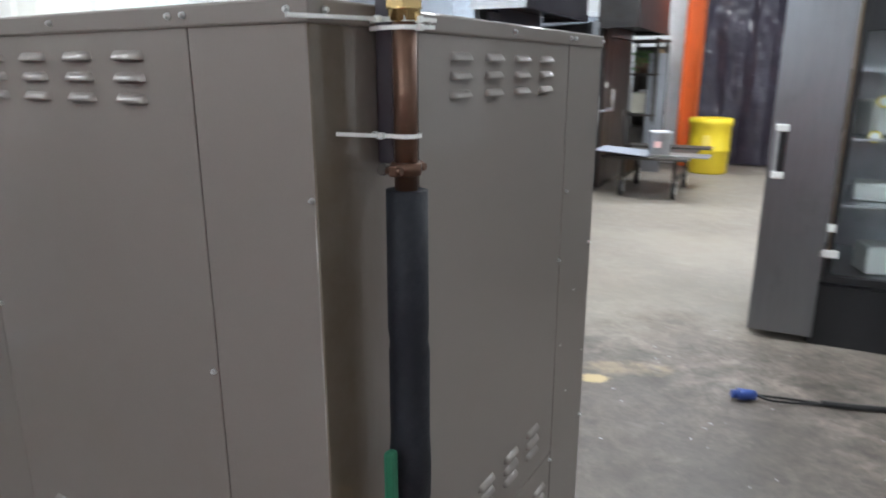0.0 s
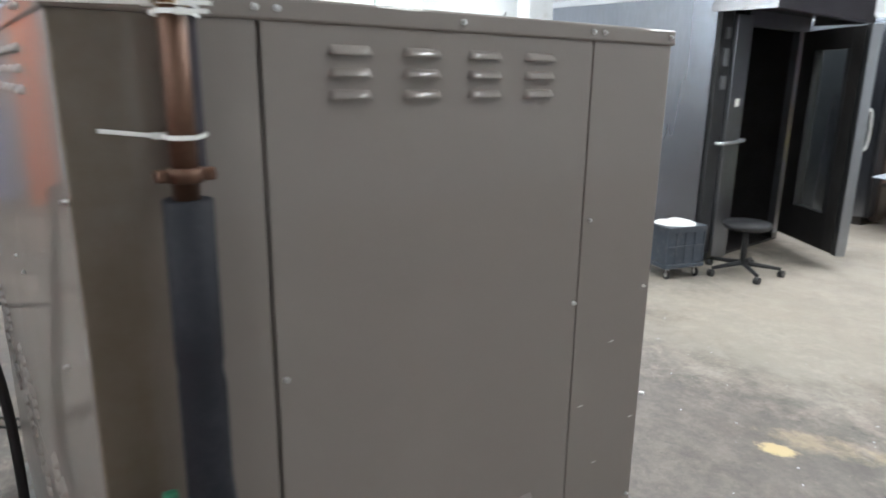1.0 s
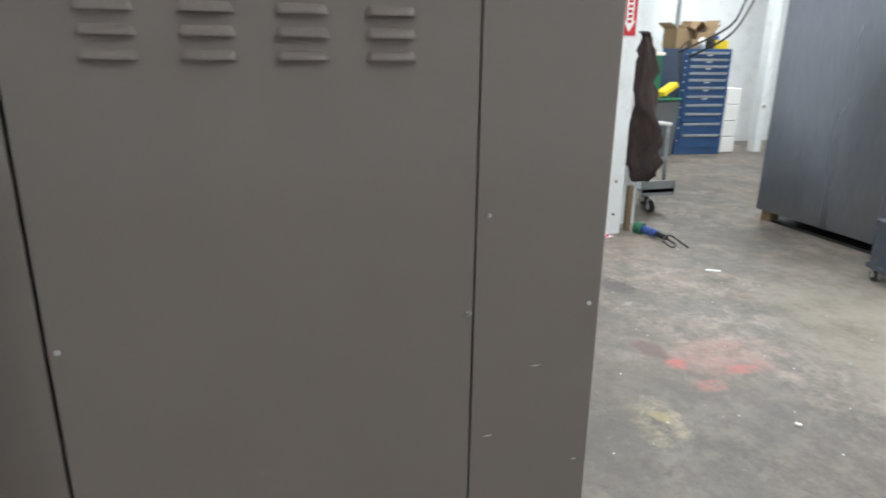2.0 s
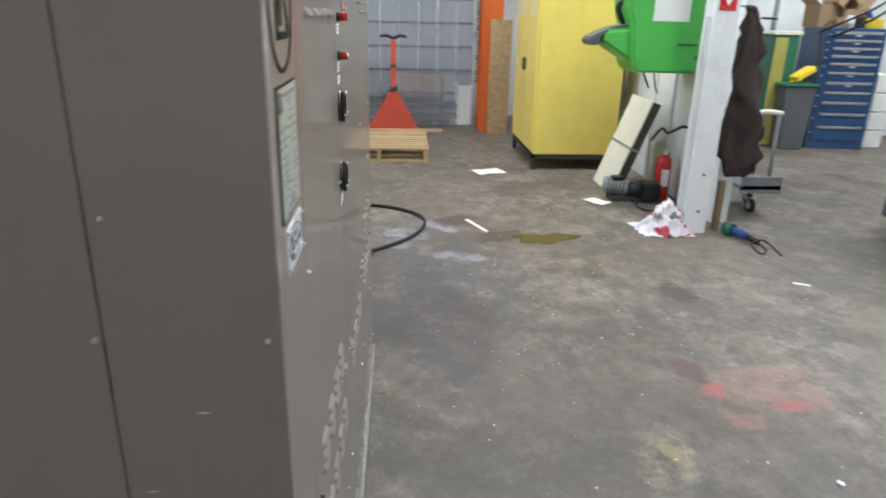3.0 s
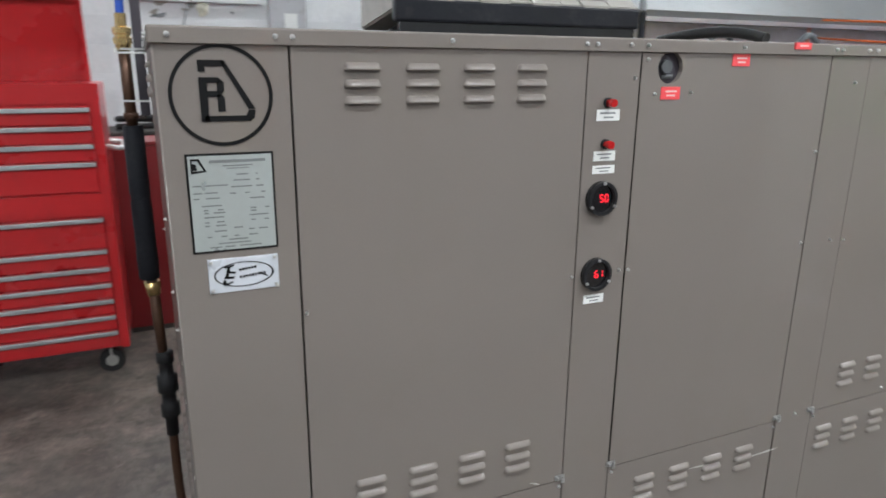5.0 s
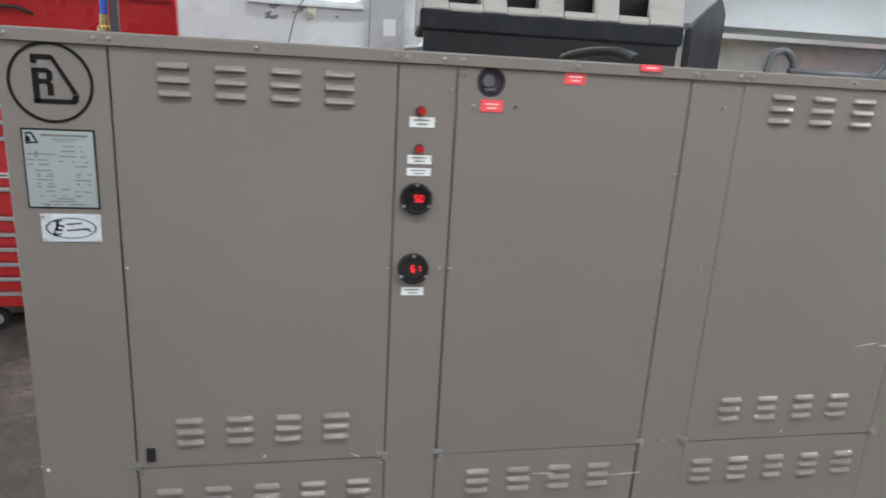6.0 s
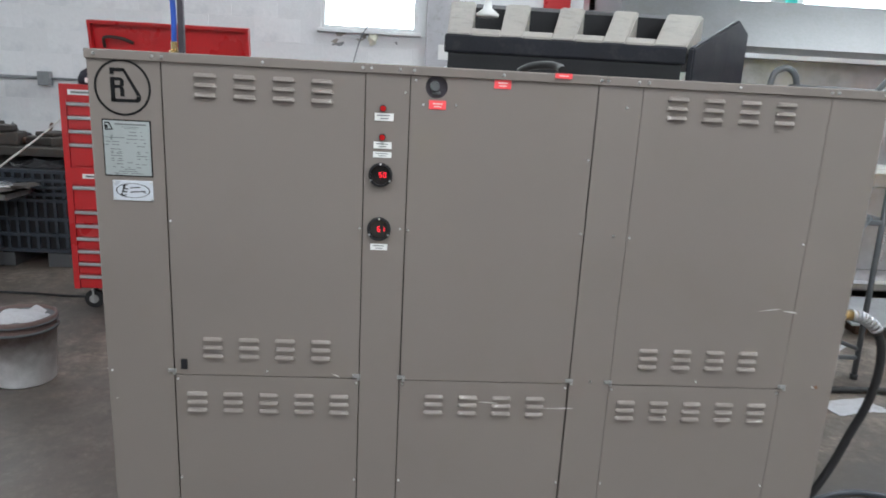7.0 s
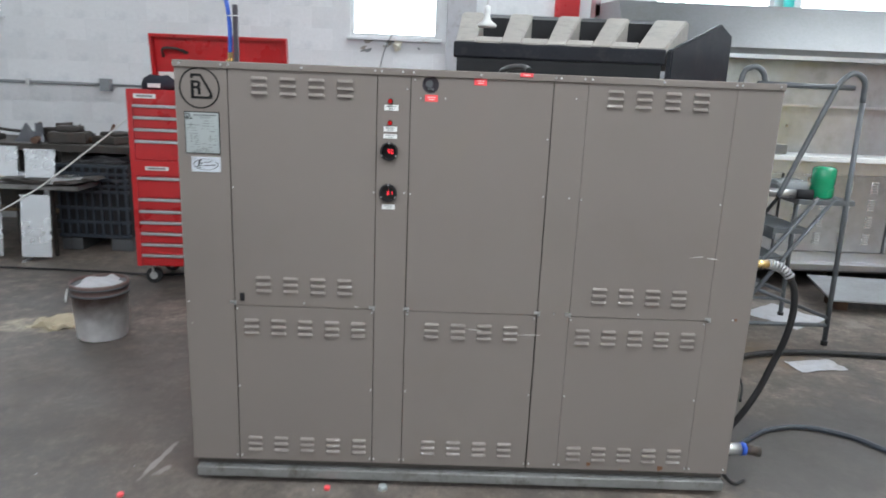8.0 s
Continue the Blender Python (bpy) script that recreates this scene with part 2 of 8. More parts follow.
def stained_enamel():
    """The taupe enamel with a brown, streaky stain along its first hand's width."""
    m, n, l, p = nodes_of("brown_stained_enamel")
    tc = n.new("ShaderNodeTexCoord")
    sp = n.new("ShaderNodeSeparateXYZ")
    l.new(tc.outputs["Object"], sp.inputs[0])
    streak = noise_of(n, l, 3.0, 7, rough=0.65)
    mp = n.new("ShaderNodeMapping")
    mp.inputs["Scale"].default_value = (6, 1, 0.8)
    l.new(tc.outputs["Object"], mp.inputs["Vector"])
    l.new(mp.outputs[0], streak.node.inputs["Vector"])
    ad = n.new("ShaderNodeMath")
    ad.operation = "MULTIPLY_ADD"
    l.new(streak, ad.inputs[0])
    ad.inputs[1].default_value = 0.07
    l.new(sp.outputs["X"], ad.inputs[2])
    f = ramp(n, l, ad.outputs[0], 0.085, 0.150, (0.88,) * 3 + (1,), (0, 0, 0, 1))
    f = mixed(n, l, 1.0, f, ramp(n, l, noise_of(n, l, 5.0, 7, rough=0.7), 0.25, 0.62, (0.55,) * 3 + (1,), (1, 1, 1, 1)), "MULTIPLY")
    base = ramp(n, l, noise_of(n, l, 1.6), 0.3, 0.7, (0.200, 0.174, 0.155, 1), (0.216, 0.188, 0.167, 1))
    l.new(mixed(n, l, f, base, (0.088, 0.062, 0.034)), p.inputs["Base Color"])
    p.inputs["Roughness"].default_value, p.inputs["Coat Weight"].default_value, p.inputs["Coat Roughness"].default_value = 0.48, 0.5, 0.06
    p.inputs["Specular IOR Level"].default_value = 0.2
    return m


def pail_wall():
    """Cloudy plastic, white below and caked with dried brown mud above."""
    m, n, l, p = nodes_of("mud_caked_plastic")
    tc = n.new("ShaderNodeTexCoord")
    sp = n.new("ShaderNodeSeparateXYZ")
    l.new(tc.outputs["Object"], sp.inputs[0])
    ad = n.new("ShaderNodeMath")
    ad.operation = "MULTIPLY_ADD"
    l.new(noise_of(n, l, 9, 7, rough=0.65), ad.inputs[0])
    ad.inputs[1].default_value = 0.16
    l.new(sp.outputs["Z"], ad.inputs[2])
    white = ramp(n, l, noise_of(n, l, 14, 6, rough=0.6), 0.3, 0.7, (0.66, 0.65, 0.65, 1), (0.90, 0.89, 0.89, 1))
    c = mixed(n, l, ramp(n, l, ad.outputs[0], 0.20, 0.34), white, (0.15, 0.098, 0.088))
    l.new(c, p.inputs["Base Color"])
    p.inputs["Roughness"].default_value = 0.42
    return m


def haze():
    """Cloudy clear vinyl: part of the light goes straight through, the rest scatters."""
    m, n, l, p = nodes_of("cloudy_vinyl")
    p.inputs["Base Color"].default_value, p.inputs["Roughness"].default_value = (0.62, 0.66, 0.74, 1), 0.25
    f = noise_of(n, l, 2.0, 6, rough=0.65)
    mr = n.new("ShaderNodeMapRange")
    mr.inputs[1].default_value, mr.inputs[2].default_value, mr.inputs[3].default_value, mr.inputs[4].default_value = 0.3, 0.7, 0.16, 0.42
    l.new(f, mr.inputs[0])
    l.new(mr.outputs[0], p.inputs["Alpha"])
    return m


M = {
    "taupe": surface("taupe_enamel", (0.208, 0.181, 0.161), 0.48, 0.0, 0.04, 1.6, 260, 0.05, coat=0.5, coat_rough=0.06, spec=0.2, dirt=(0.17, 0.14, 0.10), dirt_amount=0.18),
    # darker taupe: the shade behind seams and in louver slots, put into colour
    "taupe_shade": surface("shaded_taupe", (0.06, 0.052, 0.045), 0.8, 0.0, 0.1, 4, 80, 0.1),
    "zinc": surface("zinc_plated_steel", (0.66, 0.66, 0.65), 0.30, 0.85, 0.1, 20, 200, 0.1),
    "dull_zinc": surface("dull_zinc_bracket", (0.42, 0.42, 0.41), 0.42, 0.75, 0.15, 30, 200, 0.1),
    "brushed_grey": surface("grey_brushed_stainless", (0.27, 0.28, 0.30), 0.34, 1.0, 0.14, 1.2, 90, 0.10, stretch=(1, 1, 0.06), dirt=(0.16, 0.15, 0.14), dirt_amount=0.4),
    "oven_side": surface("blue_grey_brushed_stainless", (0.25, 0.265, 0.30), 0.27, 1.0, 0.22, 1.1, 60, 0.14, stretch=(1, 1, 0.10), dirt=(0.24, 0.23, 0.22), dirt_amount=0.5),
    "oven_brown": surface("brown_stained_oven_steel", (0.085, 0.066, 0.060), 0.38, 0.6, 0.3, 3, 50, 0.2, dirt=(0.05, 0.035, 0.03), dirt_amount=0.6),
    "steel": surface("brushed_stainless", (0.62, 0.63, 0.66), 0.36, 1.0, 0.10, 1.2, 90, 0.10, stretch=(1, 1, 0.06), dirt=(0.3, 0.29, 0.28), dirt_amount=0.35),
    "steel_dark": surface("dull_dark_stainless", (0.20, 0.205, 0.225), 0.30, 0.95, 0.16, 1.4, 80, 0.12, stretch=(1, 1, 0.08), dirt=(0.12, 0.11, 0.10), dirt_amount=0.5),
    "dirty_galv": surface("dirty_galvanised_channel", (0.28, 0.28, 0.27), 0.5, 0.55, 0.2, 6, 40, 0.15, dirt=(0.10, 0.085, 0.065), dirt_amount=0.9),
    "oven_black": surface("sooty_oven_steel", (0.065, 0.062, 0.062), 0.32, 0.75, 0.25, 4, 70, 0.15, dirt=(0.06, 0.045, 0.035), dirt_amount=0.5),
    "hood_steel": surface("smoky_hood_stainless", (0.16, 0.155, 0.16), 0.20, 0.95, 0.3, 2.2, 30, 0.25, dirt=(0.10, 0.07, 0.05), dirt_amount=0.5),
    "galv": surface("galvanised_sheet", (0.50, 0.52, 0.53), 0.42, 0.8, 0.16, 6, 40, 0.08),
    "black": surface("black_plastic", (0.018, 0.018, 0.020), 0.45, 0.0, 0.25, 5, 90, 0.15, spec=0.3),
    "black_soft": surface("black_foam_rubber", (0.012, 0.013, 0.018), 0.65, 0.0, 0.25, 9, 120, 0.3, dirt=(0.035, 0.037, 0.048), dirt_amount=0.5, spec=0.3),
    "rubber": surface("black_rubber_hose", (0.014, 0.014, 0.015), 0.5, 0.0, 0.2, 9, 120, 0.1),
    "dusty_black": surface("dusty_black_polythene", (0.020, 0.021, 0.027), 0.42, 0.0, 0.25, 3, 60, 0.2, dirt=(0.30, 0.28, 0.25), dirt_amount=0.10, spec=0.22),
    "dust": surface("pale_dust_on_plastic", (0.40, 0.375, 0.335), 0.75, 0.0, 0.12, 6, 90, 0.2, dirt=(0.16, 0.15, 0.14), dirt_amount=0.5),
    "copper": surface("tarnished_copper", (0.125, 0.068, 0.045), 0.42, 0.65, 0.22, 14, 120, 0.12, dirt=(0.10, 0.06, 0.04), dirt_amount=0.6),
    "brass": surface("brass", (0.72, 0.52, 0.24), 0.25, 1.0, 0.12, 18, 150, 0.08),
    "blue_pvc": surface("blue_plastic_hose", (0.03, 0.10, 0.50), 0.4, 0.0, 0.12, 9, 90, 0.05),
    "blue_grey": surface("grey_violet_conduit", (0.055, 0.048, 0.058), 0.35, 0.1, 0.15, 9, 90, 0.05),
    "nylon": surface("natural_nylon", (0.78, 0.79, 0.76), 0.35, 0.0, 0.06, 20, 100, 0.03),
    "red": surface("red_enamel", (0.52, 0.018, 0.022), 0.28, 0.0, 0.1, 3, 120, 0.03, coat=0.3, dirt=(0.2, 0.03, 0.03), dirt_amount=0.3),
    "red_paint": surface("worn_orange_red_paint", (0.62, 0.085, 0.045), 0.5, 0.0, 0.15, 6, 60, 0.1, dirt=(0.25, 0.08, 0.05), dirt_amount=0.5),
    "orange": surface("orange_paint", (0.66, 0.125, 0.018), 0.5, 0.0, 0.1, 3, 60, 0.08, dirt=(0.35, 0.1, 0.04), dirt_amount=0.4),
    "yellow": surface("yellow_enamel", (0.87, 0.69, 0.155), 0.38, 0.0, 0.06, 2, 100, 0.04, coat=0.15, dirt=(0.60, 0.44, 0.07), dirt_amount=0.3),
    "yellow_plastic": surface("yellow_plastic", (0.80, 0.60, 0.03), 0.4, 0.0, 0.08, 3, 90, 0.05),
    "green": surface("green_plastic", (0.085, 0.48, 0.085), 0.36, 0.0, 0.08, 3, 90, 0.04, dirt=(0.05, 0.25, 0.05), dirt_amount=0.3),
    "green_dark": surface("dark_green_plastic", (0.02, 0.14, 0.075), 0.45, 0.0, 0.15, 4, 90, 0.08),
    "olive": surface("olive_yellow_plastic", (0.36, 0.33, 0.09), 0.4, 0.0, 0.15, 4, 60, 0.06),
    "blue": surface("blue_enamel", (0.026, 0.075, 0.185), 0.36, 0.0, 0.08, 3, 100, 0.04, coat=0.15, dirt=(0.03, 0.05, 0.09), dirt_amount=0.4),
    "blue_tool": surface("blue_plastic", (0.03, 0.07, 0.28), 0.45, 0.0, 0.1, 8, 90, 0.08),
    "white_paint": surface("dirty_white_paint", (0.74, 0.76, 0.77), 0.55, 0.0, 0.05, 2.2, 60, 0.08, dirt=(0.44, 0.40, 0.34), dirt_amount=0.45),
    "white_block": surface("white_painted_block", (0.80, 0.81, 0.82), 0.6, 0.0, 0.07, 1.5, 45, 0.6, dirt=(0.52, 0.545, 0.57), dirt_amount=0.6, random_piece=0.04),
    "mortar": surface("painted_mortar", (0.77, 0.78, 0.79), 0.75, 0.0, 0.08, 4, 60, 0.4),
    "white_plastic": surface("white_plastic", (0.80, 0.80, 0.78), 0.4, 0.0, 0.05, 4, 90, 0.04),
    "cream": surface("cream_panel", (0.76, 0.74, 0.62), 0.5, 0.0, 0.06, 3, 80, 0.05, dirt=(0.5, 0.46, 0.36), dirt_amount=0.3),
    "paper": surface("paper", (0.82, 0.82, 0.80), 0.75, 0.0, 0.04, 6, 90, 0.05),
    "grey_paint": surface("grey_paint", (0.25, 0.265, 0.275), 0.45, 0.1, 0.12, 4, 90, 0.08, dirt=(0.12, 0.11, 0.10), dirt_amount=0.4),
    "crate_blue": surface("blue_grey_plastic", (0.036, 0.046, 0.062), 0.5, 0.0, 0.15, 6, 90, 0.1, dirt=(0.16, 0.16, 0.16), dirt_amount=0.4),
    "grey_plastic": surface("grey_plastic", (0.095, 0.10, 0.105), 0.55, 0.0, 0.12, 4, 90, 0.08),
    "iron": surface("dark_iron", (0.075, 0.068, 0.062), 0.55, 0.5, 0.3, 5, 70, 0.3, dirt=(0.14, 0.08, 0.05), dirt_amount=0.5),
    "rust": surface("rusty_iron", (0.13, 0.075, 0.05), 0.75, 0.2, 0.3, 8, 60, 0.4),
    "pine": surface("raw_pine", (0.47, 0.335, 0.19), 0.7, 0.0, 0.16, 3, 60, 0.25, stretch=(5, 0.5, 5), dirt=(0.22, 0.16, 0.10), dirt_amount=0.4, random_piece=0.15),
    "osb": surface("oriented_strand_board", (0.42, 0.29, 0.155), 0.75, 0.0, 0.35, 18, 45, 0.35, dirt=(0.22, 0.15, 0.08), dirt_amount=0.7),
    "card": surface("cardboard", (0.27, 0.185, 0.105), 0.8, 0.0, 0.1, 5, 70, 0.12),
    "cloth": surface("dark_brown_canvas", (0.042, 0.027, 0.024), 0.9, 0.0, 0.35, 5, 90, 0.4, dirt=(0.013, 0.015, 0.028), dirt_amount=0.95),
    "cloth_navy": surface("dark_navy_cloth", (0.016, 0.018, 0.030), 0.85, 0.0, 0.3, 8, 120, 0.3),
    "rag": surface("rag_cloth", (0.78, 0.76, 0.80), 0.6, 0.0, 0.08, 5, 120, 0.3, dirt=(0.55, 0.50, 0.62), dirt_amount=0.7),
    "beige_rag": surface("beige_rag", (0.52, 0.45, 0.32), 0.9, 0.0, 0.15, 12, 120, 0.3),
    "dark_vinyl": surface("dark_vinyl_strip", (0.042, 0.038, 0.052), 0.07, 0.0, 0.3, 4, 25, 0.5),
    "door_grey": surface("grey_door_panel", (0.33, 0.36, 0.42), 0.5, 0.0, 0.08, 2, 60, 0.08, dirt=(0.2, 0.21, 0.23), dirt_amount=0.4),
    "wet": surface("oily_water", (0.072, 0.054, 0.028), 0.05, 0.0, 0.2, 5, 30, 0.01),
    "ink": surface("black_print", (0.006, 0.006, 0.0065), 0.6, 0.0, 0.1, 20, 100, 0.0, spec=0.2),
    "grey_ink": surface("grey_print", (0.19, 0.20, 0.20), 0.5, 0.0, 0.1, 20, 100, 0.0),
    "plate": surface("satin_aluminium_plate", (0.49, 0.53, 0.52), 0.30, 0.42, 0.06, 12, 120, 0.03),
    "badge": surface("white_badge", (0.66, 0.69, 0.74), 0.3, 0.2, 0.05, 12, 120, 0.02),
    "tag": surface("red_tag", (0.88, 0.085, 0.095), 0.4, 0.0, 0.08, 20, 120, 0.02),
    "tag_text": surface("pale_print", (0.85, 0.55, 0.52), 0.5, 0.0, 0.05, 20, 120, 0.0),
    "led": glow("red_display_segment", (1.0, 0.015, 0.03), 1.9),
    # glow of the added ceiling tubes, which stay out of view
    "tube_glow": glow("added_fluorescent_tube", (0.94, 0.98, 1.0), 6.0),
    "daylight": glow("bright_overcast_sky", (0.95, 0.98, 1.0), 3.0),
    "lens_red": surface("red_lamp_lens", (0.45, 0.012, 0.012), 0.2, 0.0, 0.1, 20, 100, 0.0, coat=0.5),
    "plant": surface("plant_leaf", (0.08, 0.19, 0.035), 0.5, 0.0, 0.3, 12, 60, 0.1),
    "ceiling": surface("white_ceiling_sheet", (0.62, 0.63, 0.64), 0.7, 0.0, 0.08, 1.5, 50, 0.1),
    "teal": surface("teal_paint", (0.05, 0.55, 0.50), 0.45, 0.0, 0.08, 5, 60, 0.05),
    "wood_dark": surface("weathered_wood", (0.20, 0.14, 0.085), 0.75, 0.0, 0.2, 4, 60, 0.3, stretch=(4, 4, 0.5)),
    "glass": glass_of("window_glass"),
    "glass_dark": glass_of("oven_glass", (0.75, 0.78, 0.74), 0.06),
    "gauge": surface("smoked_gauge_face", (0.010, 0.009, 0.010), 0.18, 0.0, 0.1, 20, 90, 0.0, coat=0.4),
    "concrete": concrete(),
    "red_dark": surface("dull_dark_red_plastic", (0.22, 0.012, 0.014), 0.5, 0.0, 0.15, 4, 80, 0.05),
    "machine_light": surface("pale_machine_sheet", (0.50, 0.51, 0.54), 0.30, 0.75, 0.2, 1.8, 12, 0.10, dirt=(0.22, 0.21, 0.20), dirt_amount=0.5),
    "rag_red": surface("faded_red_print", (0.48, 0.06, 0.09), 0.6, 0.0, 0.15, 12, 120, 0.2),
    "bare_sheet": surface("bright_sheet_metal", (0.80, 0.82, 0.84), 0.26, 0.8, 0.14, 4, 30, 0.10, dirt=(0.40, 0.40, 0.42), dirt_amount=0.6),
    "tube_grey": surface("dark_grey_tube_paint", (0.115, 0.125, 0.135), 0.4, 0.1, 0.12, 6, 90, 0.08, dirt=(0.22, 0.21, 0.20), dirt_amount=0.4),
    "machine_grey": surface("grey_machine_sheet", (0.23, 0.235, 0.24), 0.42, 0.55, 0.14, 1.4, 50, 0.06, dirt=(0.20, 0.19, 0.17), dirt_amount=0.5),
    "scuff": surface("bare_scratch", (0.62, 0.60, 0.56), 0.4, 0.5, 0.1, 20, 90, 0.0),
    "rust_spot": surface("rust_bloom", (0.16, 0.075, 0.035), 0.85, 0.0, 0.3, 60, 120, 0.2),
    "sheet_grey": surface("dusty_grey_film", (0.48, 0.48, 0.50), 0.6, 0.0, 0.1, 5, 90, 0.1, dirt=(0.25, 0.23, 0.2), dirt_amount=0.6),
    "hose_blue": surface("blue_grey_rubber", (0.040, 0.048, 0.060), 0.38, 0.0, 0.15, 9, 120, 0.1),
    "haze": haze(),
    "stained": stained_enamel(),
    "pail": pail_wall(),
    "jar": surface("translucent_green_plastic", (0.012, 0.30, 0.135), 0.25, 0.0, 0.12, 9, 60, 0.05, coat=0.4),
}


# ---- mesh helpers ----
def box(bm, x0, x1, y0, y1, z0, z1, bevel=0.0, m=None, index=0):
    made = bmesh.ops.create_cube(bm, size=1.0)["verts"]
    bmesh.ops.scale(bm, vec=(abs(x1 - x0), abs(y1 - y0), abs(z1 - z0)), verts=made)
    bmesh.ops.translate(bm, vec=((x0 + x1) / 2, (y0 + y1) / 2, (z0 + z1) / 2), verts=made)
    faces = list({f for v in made for f in v.link_faces})
    if bevel:
        edges = list({e for v in made for e in v.link_edges})
        r = bmesh.ops.bevel(bm, geom=edges, offset=bevel, segments=2, affect="EDGES", profile=0.5)
        made = list({v for f in r["faces"] for v in f.verts} | {v for v in made if v.is_valid})
        faces = list({f for v in made for f in v.link_faces})
    for f in faces:
        f.material_index = index
    if m is not None:
        bmesh.ops.transform(bm, matrix=m, verts=made)
    return made


def rod(bm, a, b, r, r2=None, seg=12, index=0, caps=True):
    a, b = Vector(a), Vector(b)
    d = b - a
    m = Matrix.Translation((a + b) / 2) @ d.to_track_quat("Z", "Y").to_matrix().to_4x4()
    made = bmesh.ops.create_cone(bm, cap_ends=caps, segments=seg, radius1=r, radius2=r if r2 is None else r2, depth=d.length, matrix=m)["verts"]
    for f in {f for v in made for f in v.link_faces}:
        f.material_index, f.smooth = index, len(f.verts) == 4
    return made


def smoothed(pts, step=6):
    pts = [Vector(p) for p in pts]
    full = [pts[0] * 2 - pts[1]] + pts + [pts[-1] * 2 - pts[-2]]
    out = []
    for k in range(1, len(full) - 2):
        p0, p1, p2, p3 = full[k - 1 : k + 3]
        for s in range(step):
            t = s / step
            out.append(0.5 * (2 * p1 + (p2 - p0) * t + (2 * p0 - 5 * p1 + 4 * p2 - p3) * t**2 + (3 * p1 - p0 - 3 * p2 + p3) * t**3))
    return out + [pts[-1]]


def tube(bm, pts, r, seg=10, step=6, index=0):
    line = smoothed(pts, step) if step > 1 else [Vector(p) for p in pts]
    rings, up = [], Vector((0.12, 0.31, 0.94)).normalized()
    for k, p in enumerate(line):
        d = (line[min(k + 1, len(line) - 1)] - line[max(k - 1, 0)]).normalized()
        side = d.cross(up)
        side = (side if side.length > 0.05 else d.cross(Vector((1, 0.2, 0)))).normalized()
        up = side.cross(d).normalized()
        rings.append([bm.verts.new(p + r * (math.cos(a) * side + math.sin(a) * up)) for a in (2 * math.pi * s / seg for s in range(seg))])
    for a, b in zip(rings, rings[1:]):
        for s in range(seg):
            f = bm.faces.new((a[s], a[(s + 1) % seg], b[(s + 1) % seg], b[s]))
            f.smooth, f.material_index = True, index
    bm.faces.new(rings[0][::-1]).material_index = index
    bm.faces.new(rings[-1]).material_index = index


def prism(bm, outline, lo, hi, axis="y", index=0):
    """A flat outline in two coordinates, drawn out along the third axis."""
    def at(p, q, r):
        return {"x": (r, p, q), "y": (p, r, q), "z": (p, q, r)}[axis]
    a, b = [bm.verts.new(at(p, q, lo)) for p, q in outline], [bm.verts.new(at(p, q, hi)) for p, q in outline]
    fs = [bm.faces.new(a), bm.faces.new(b[::-1])]
    for k in range(len(a)):
        j = (k + 1) % len(a)
        fs.append(bm.faces.new((a[j], a[k], b[k], b[j])))
    for f in fs:
        f.material_index = index
    bmesh.ops.recalc_face_normals(bm, faces=fs)


def ring(bm, cx, cz, r0, r1, y0, y1, seg=64, a0=0.0, a1=360.0):
    """A flat ring in the upright plane, or a part of one."""
    full = abs(a1 - a0) >= 360
    cnt = seg if full else seg + 1
    vs = []
    for k in range(cnt):
        a = radians(a0 + (a1 - a0) * k / seg)
        vs.append([bm.verts.new((cx + r * math.cos(a), y, cz + r * math.sin(a))) for r, y in ((r0, y0), (r1, y0), (r1, y1), (r0, y1))])
    for k in range(cnt if full else cnt - 1):
        p, q = vs[k], vs[(k + 1) % cnt]
        for s in range(4):
            bm.faces.new((p[s], p[(s + 1) % 4], q[(s + 1) % 4], q[s]))
    if not full:
        bm.faces.new(vs[0])
        bm.faces.new(vs[-1][::-1])
    bmesh.ops.recalc_face_normals(bm, faces=bm.faces)


def lathe(bm, profile, seg=28, cx=0.0, cy=0.0, index=0, smooth=True):
    rings = [[bm.verts.new((cx + r * math.cos(2 * math.pi * s / seg), cy + r * math.sin(2 * math.pi * s / seg), z)) for s in range(seg)] for r, z in profile]
    for a, b in zip(rings, rings[1:]):
        for s in range(seg):
            f = bm.faces.new((a[s], a[(s + 1) % seg], b[(s + 1) % seg], b[s]))
            f.smooth, f.material_index = smooth, index
    bm.faces.new(rings[0][::-1]).material_index = index
    bm.faces.new(rings[-1]).material_index = index


def sheet(bm, cx, cy, z, rx, ry, turn=0.0, rough=0.12, seg=28, seed=1, thick=0.002):
    rnd = random.Random(seed)
    ph = [rnd.uniform(0, 6.28) for _ in range(4)]
    pts = []
    for k in range(seg):
        a = 2 * math.pi * k / seg
        r = 1 + rough * (math.sin(2 * a + ph[0]) + 0.8 * math.sin(3 * a + ph[1]) + 0.5 * math.sin(5 * a + ph[2]) + 0.4 * math.sin(7 * a + ph[3]))
        u, v = rx * r * math.cos(a), ry * r * math.sin(a)
        c, s = math.cos(radians(turn)), math.sin(radians(turn))
        pts.append((cx + c * u - s * v, cy + s * u + c * v))
    prism(bm, pts, z, z + thick, "z")


def crumple(bm, amount, scale, seed=0):
    for v in bm.verts:
        v.co += amount * noise.noise_vector(v.co * scale + Vector((seed, seed * 2, 0)))


def mesh_of(name, bm, *materials):
    me = bpy.data.meshes.new(name)
    bm.to_mesh(me)
    bm.free()
    for k in materials:
        me.materials.append(M[k])
    return me


def thing(name, at, label, category, group="", turn=0.0, kind=""):
    ob = new(name)
    ob.empty_display_size = 0.1
    ob.matrix_basis = pose(*at, 0, 0, turn)
    return tagged(ob, label, category, group, kind)


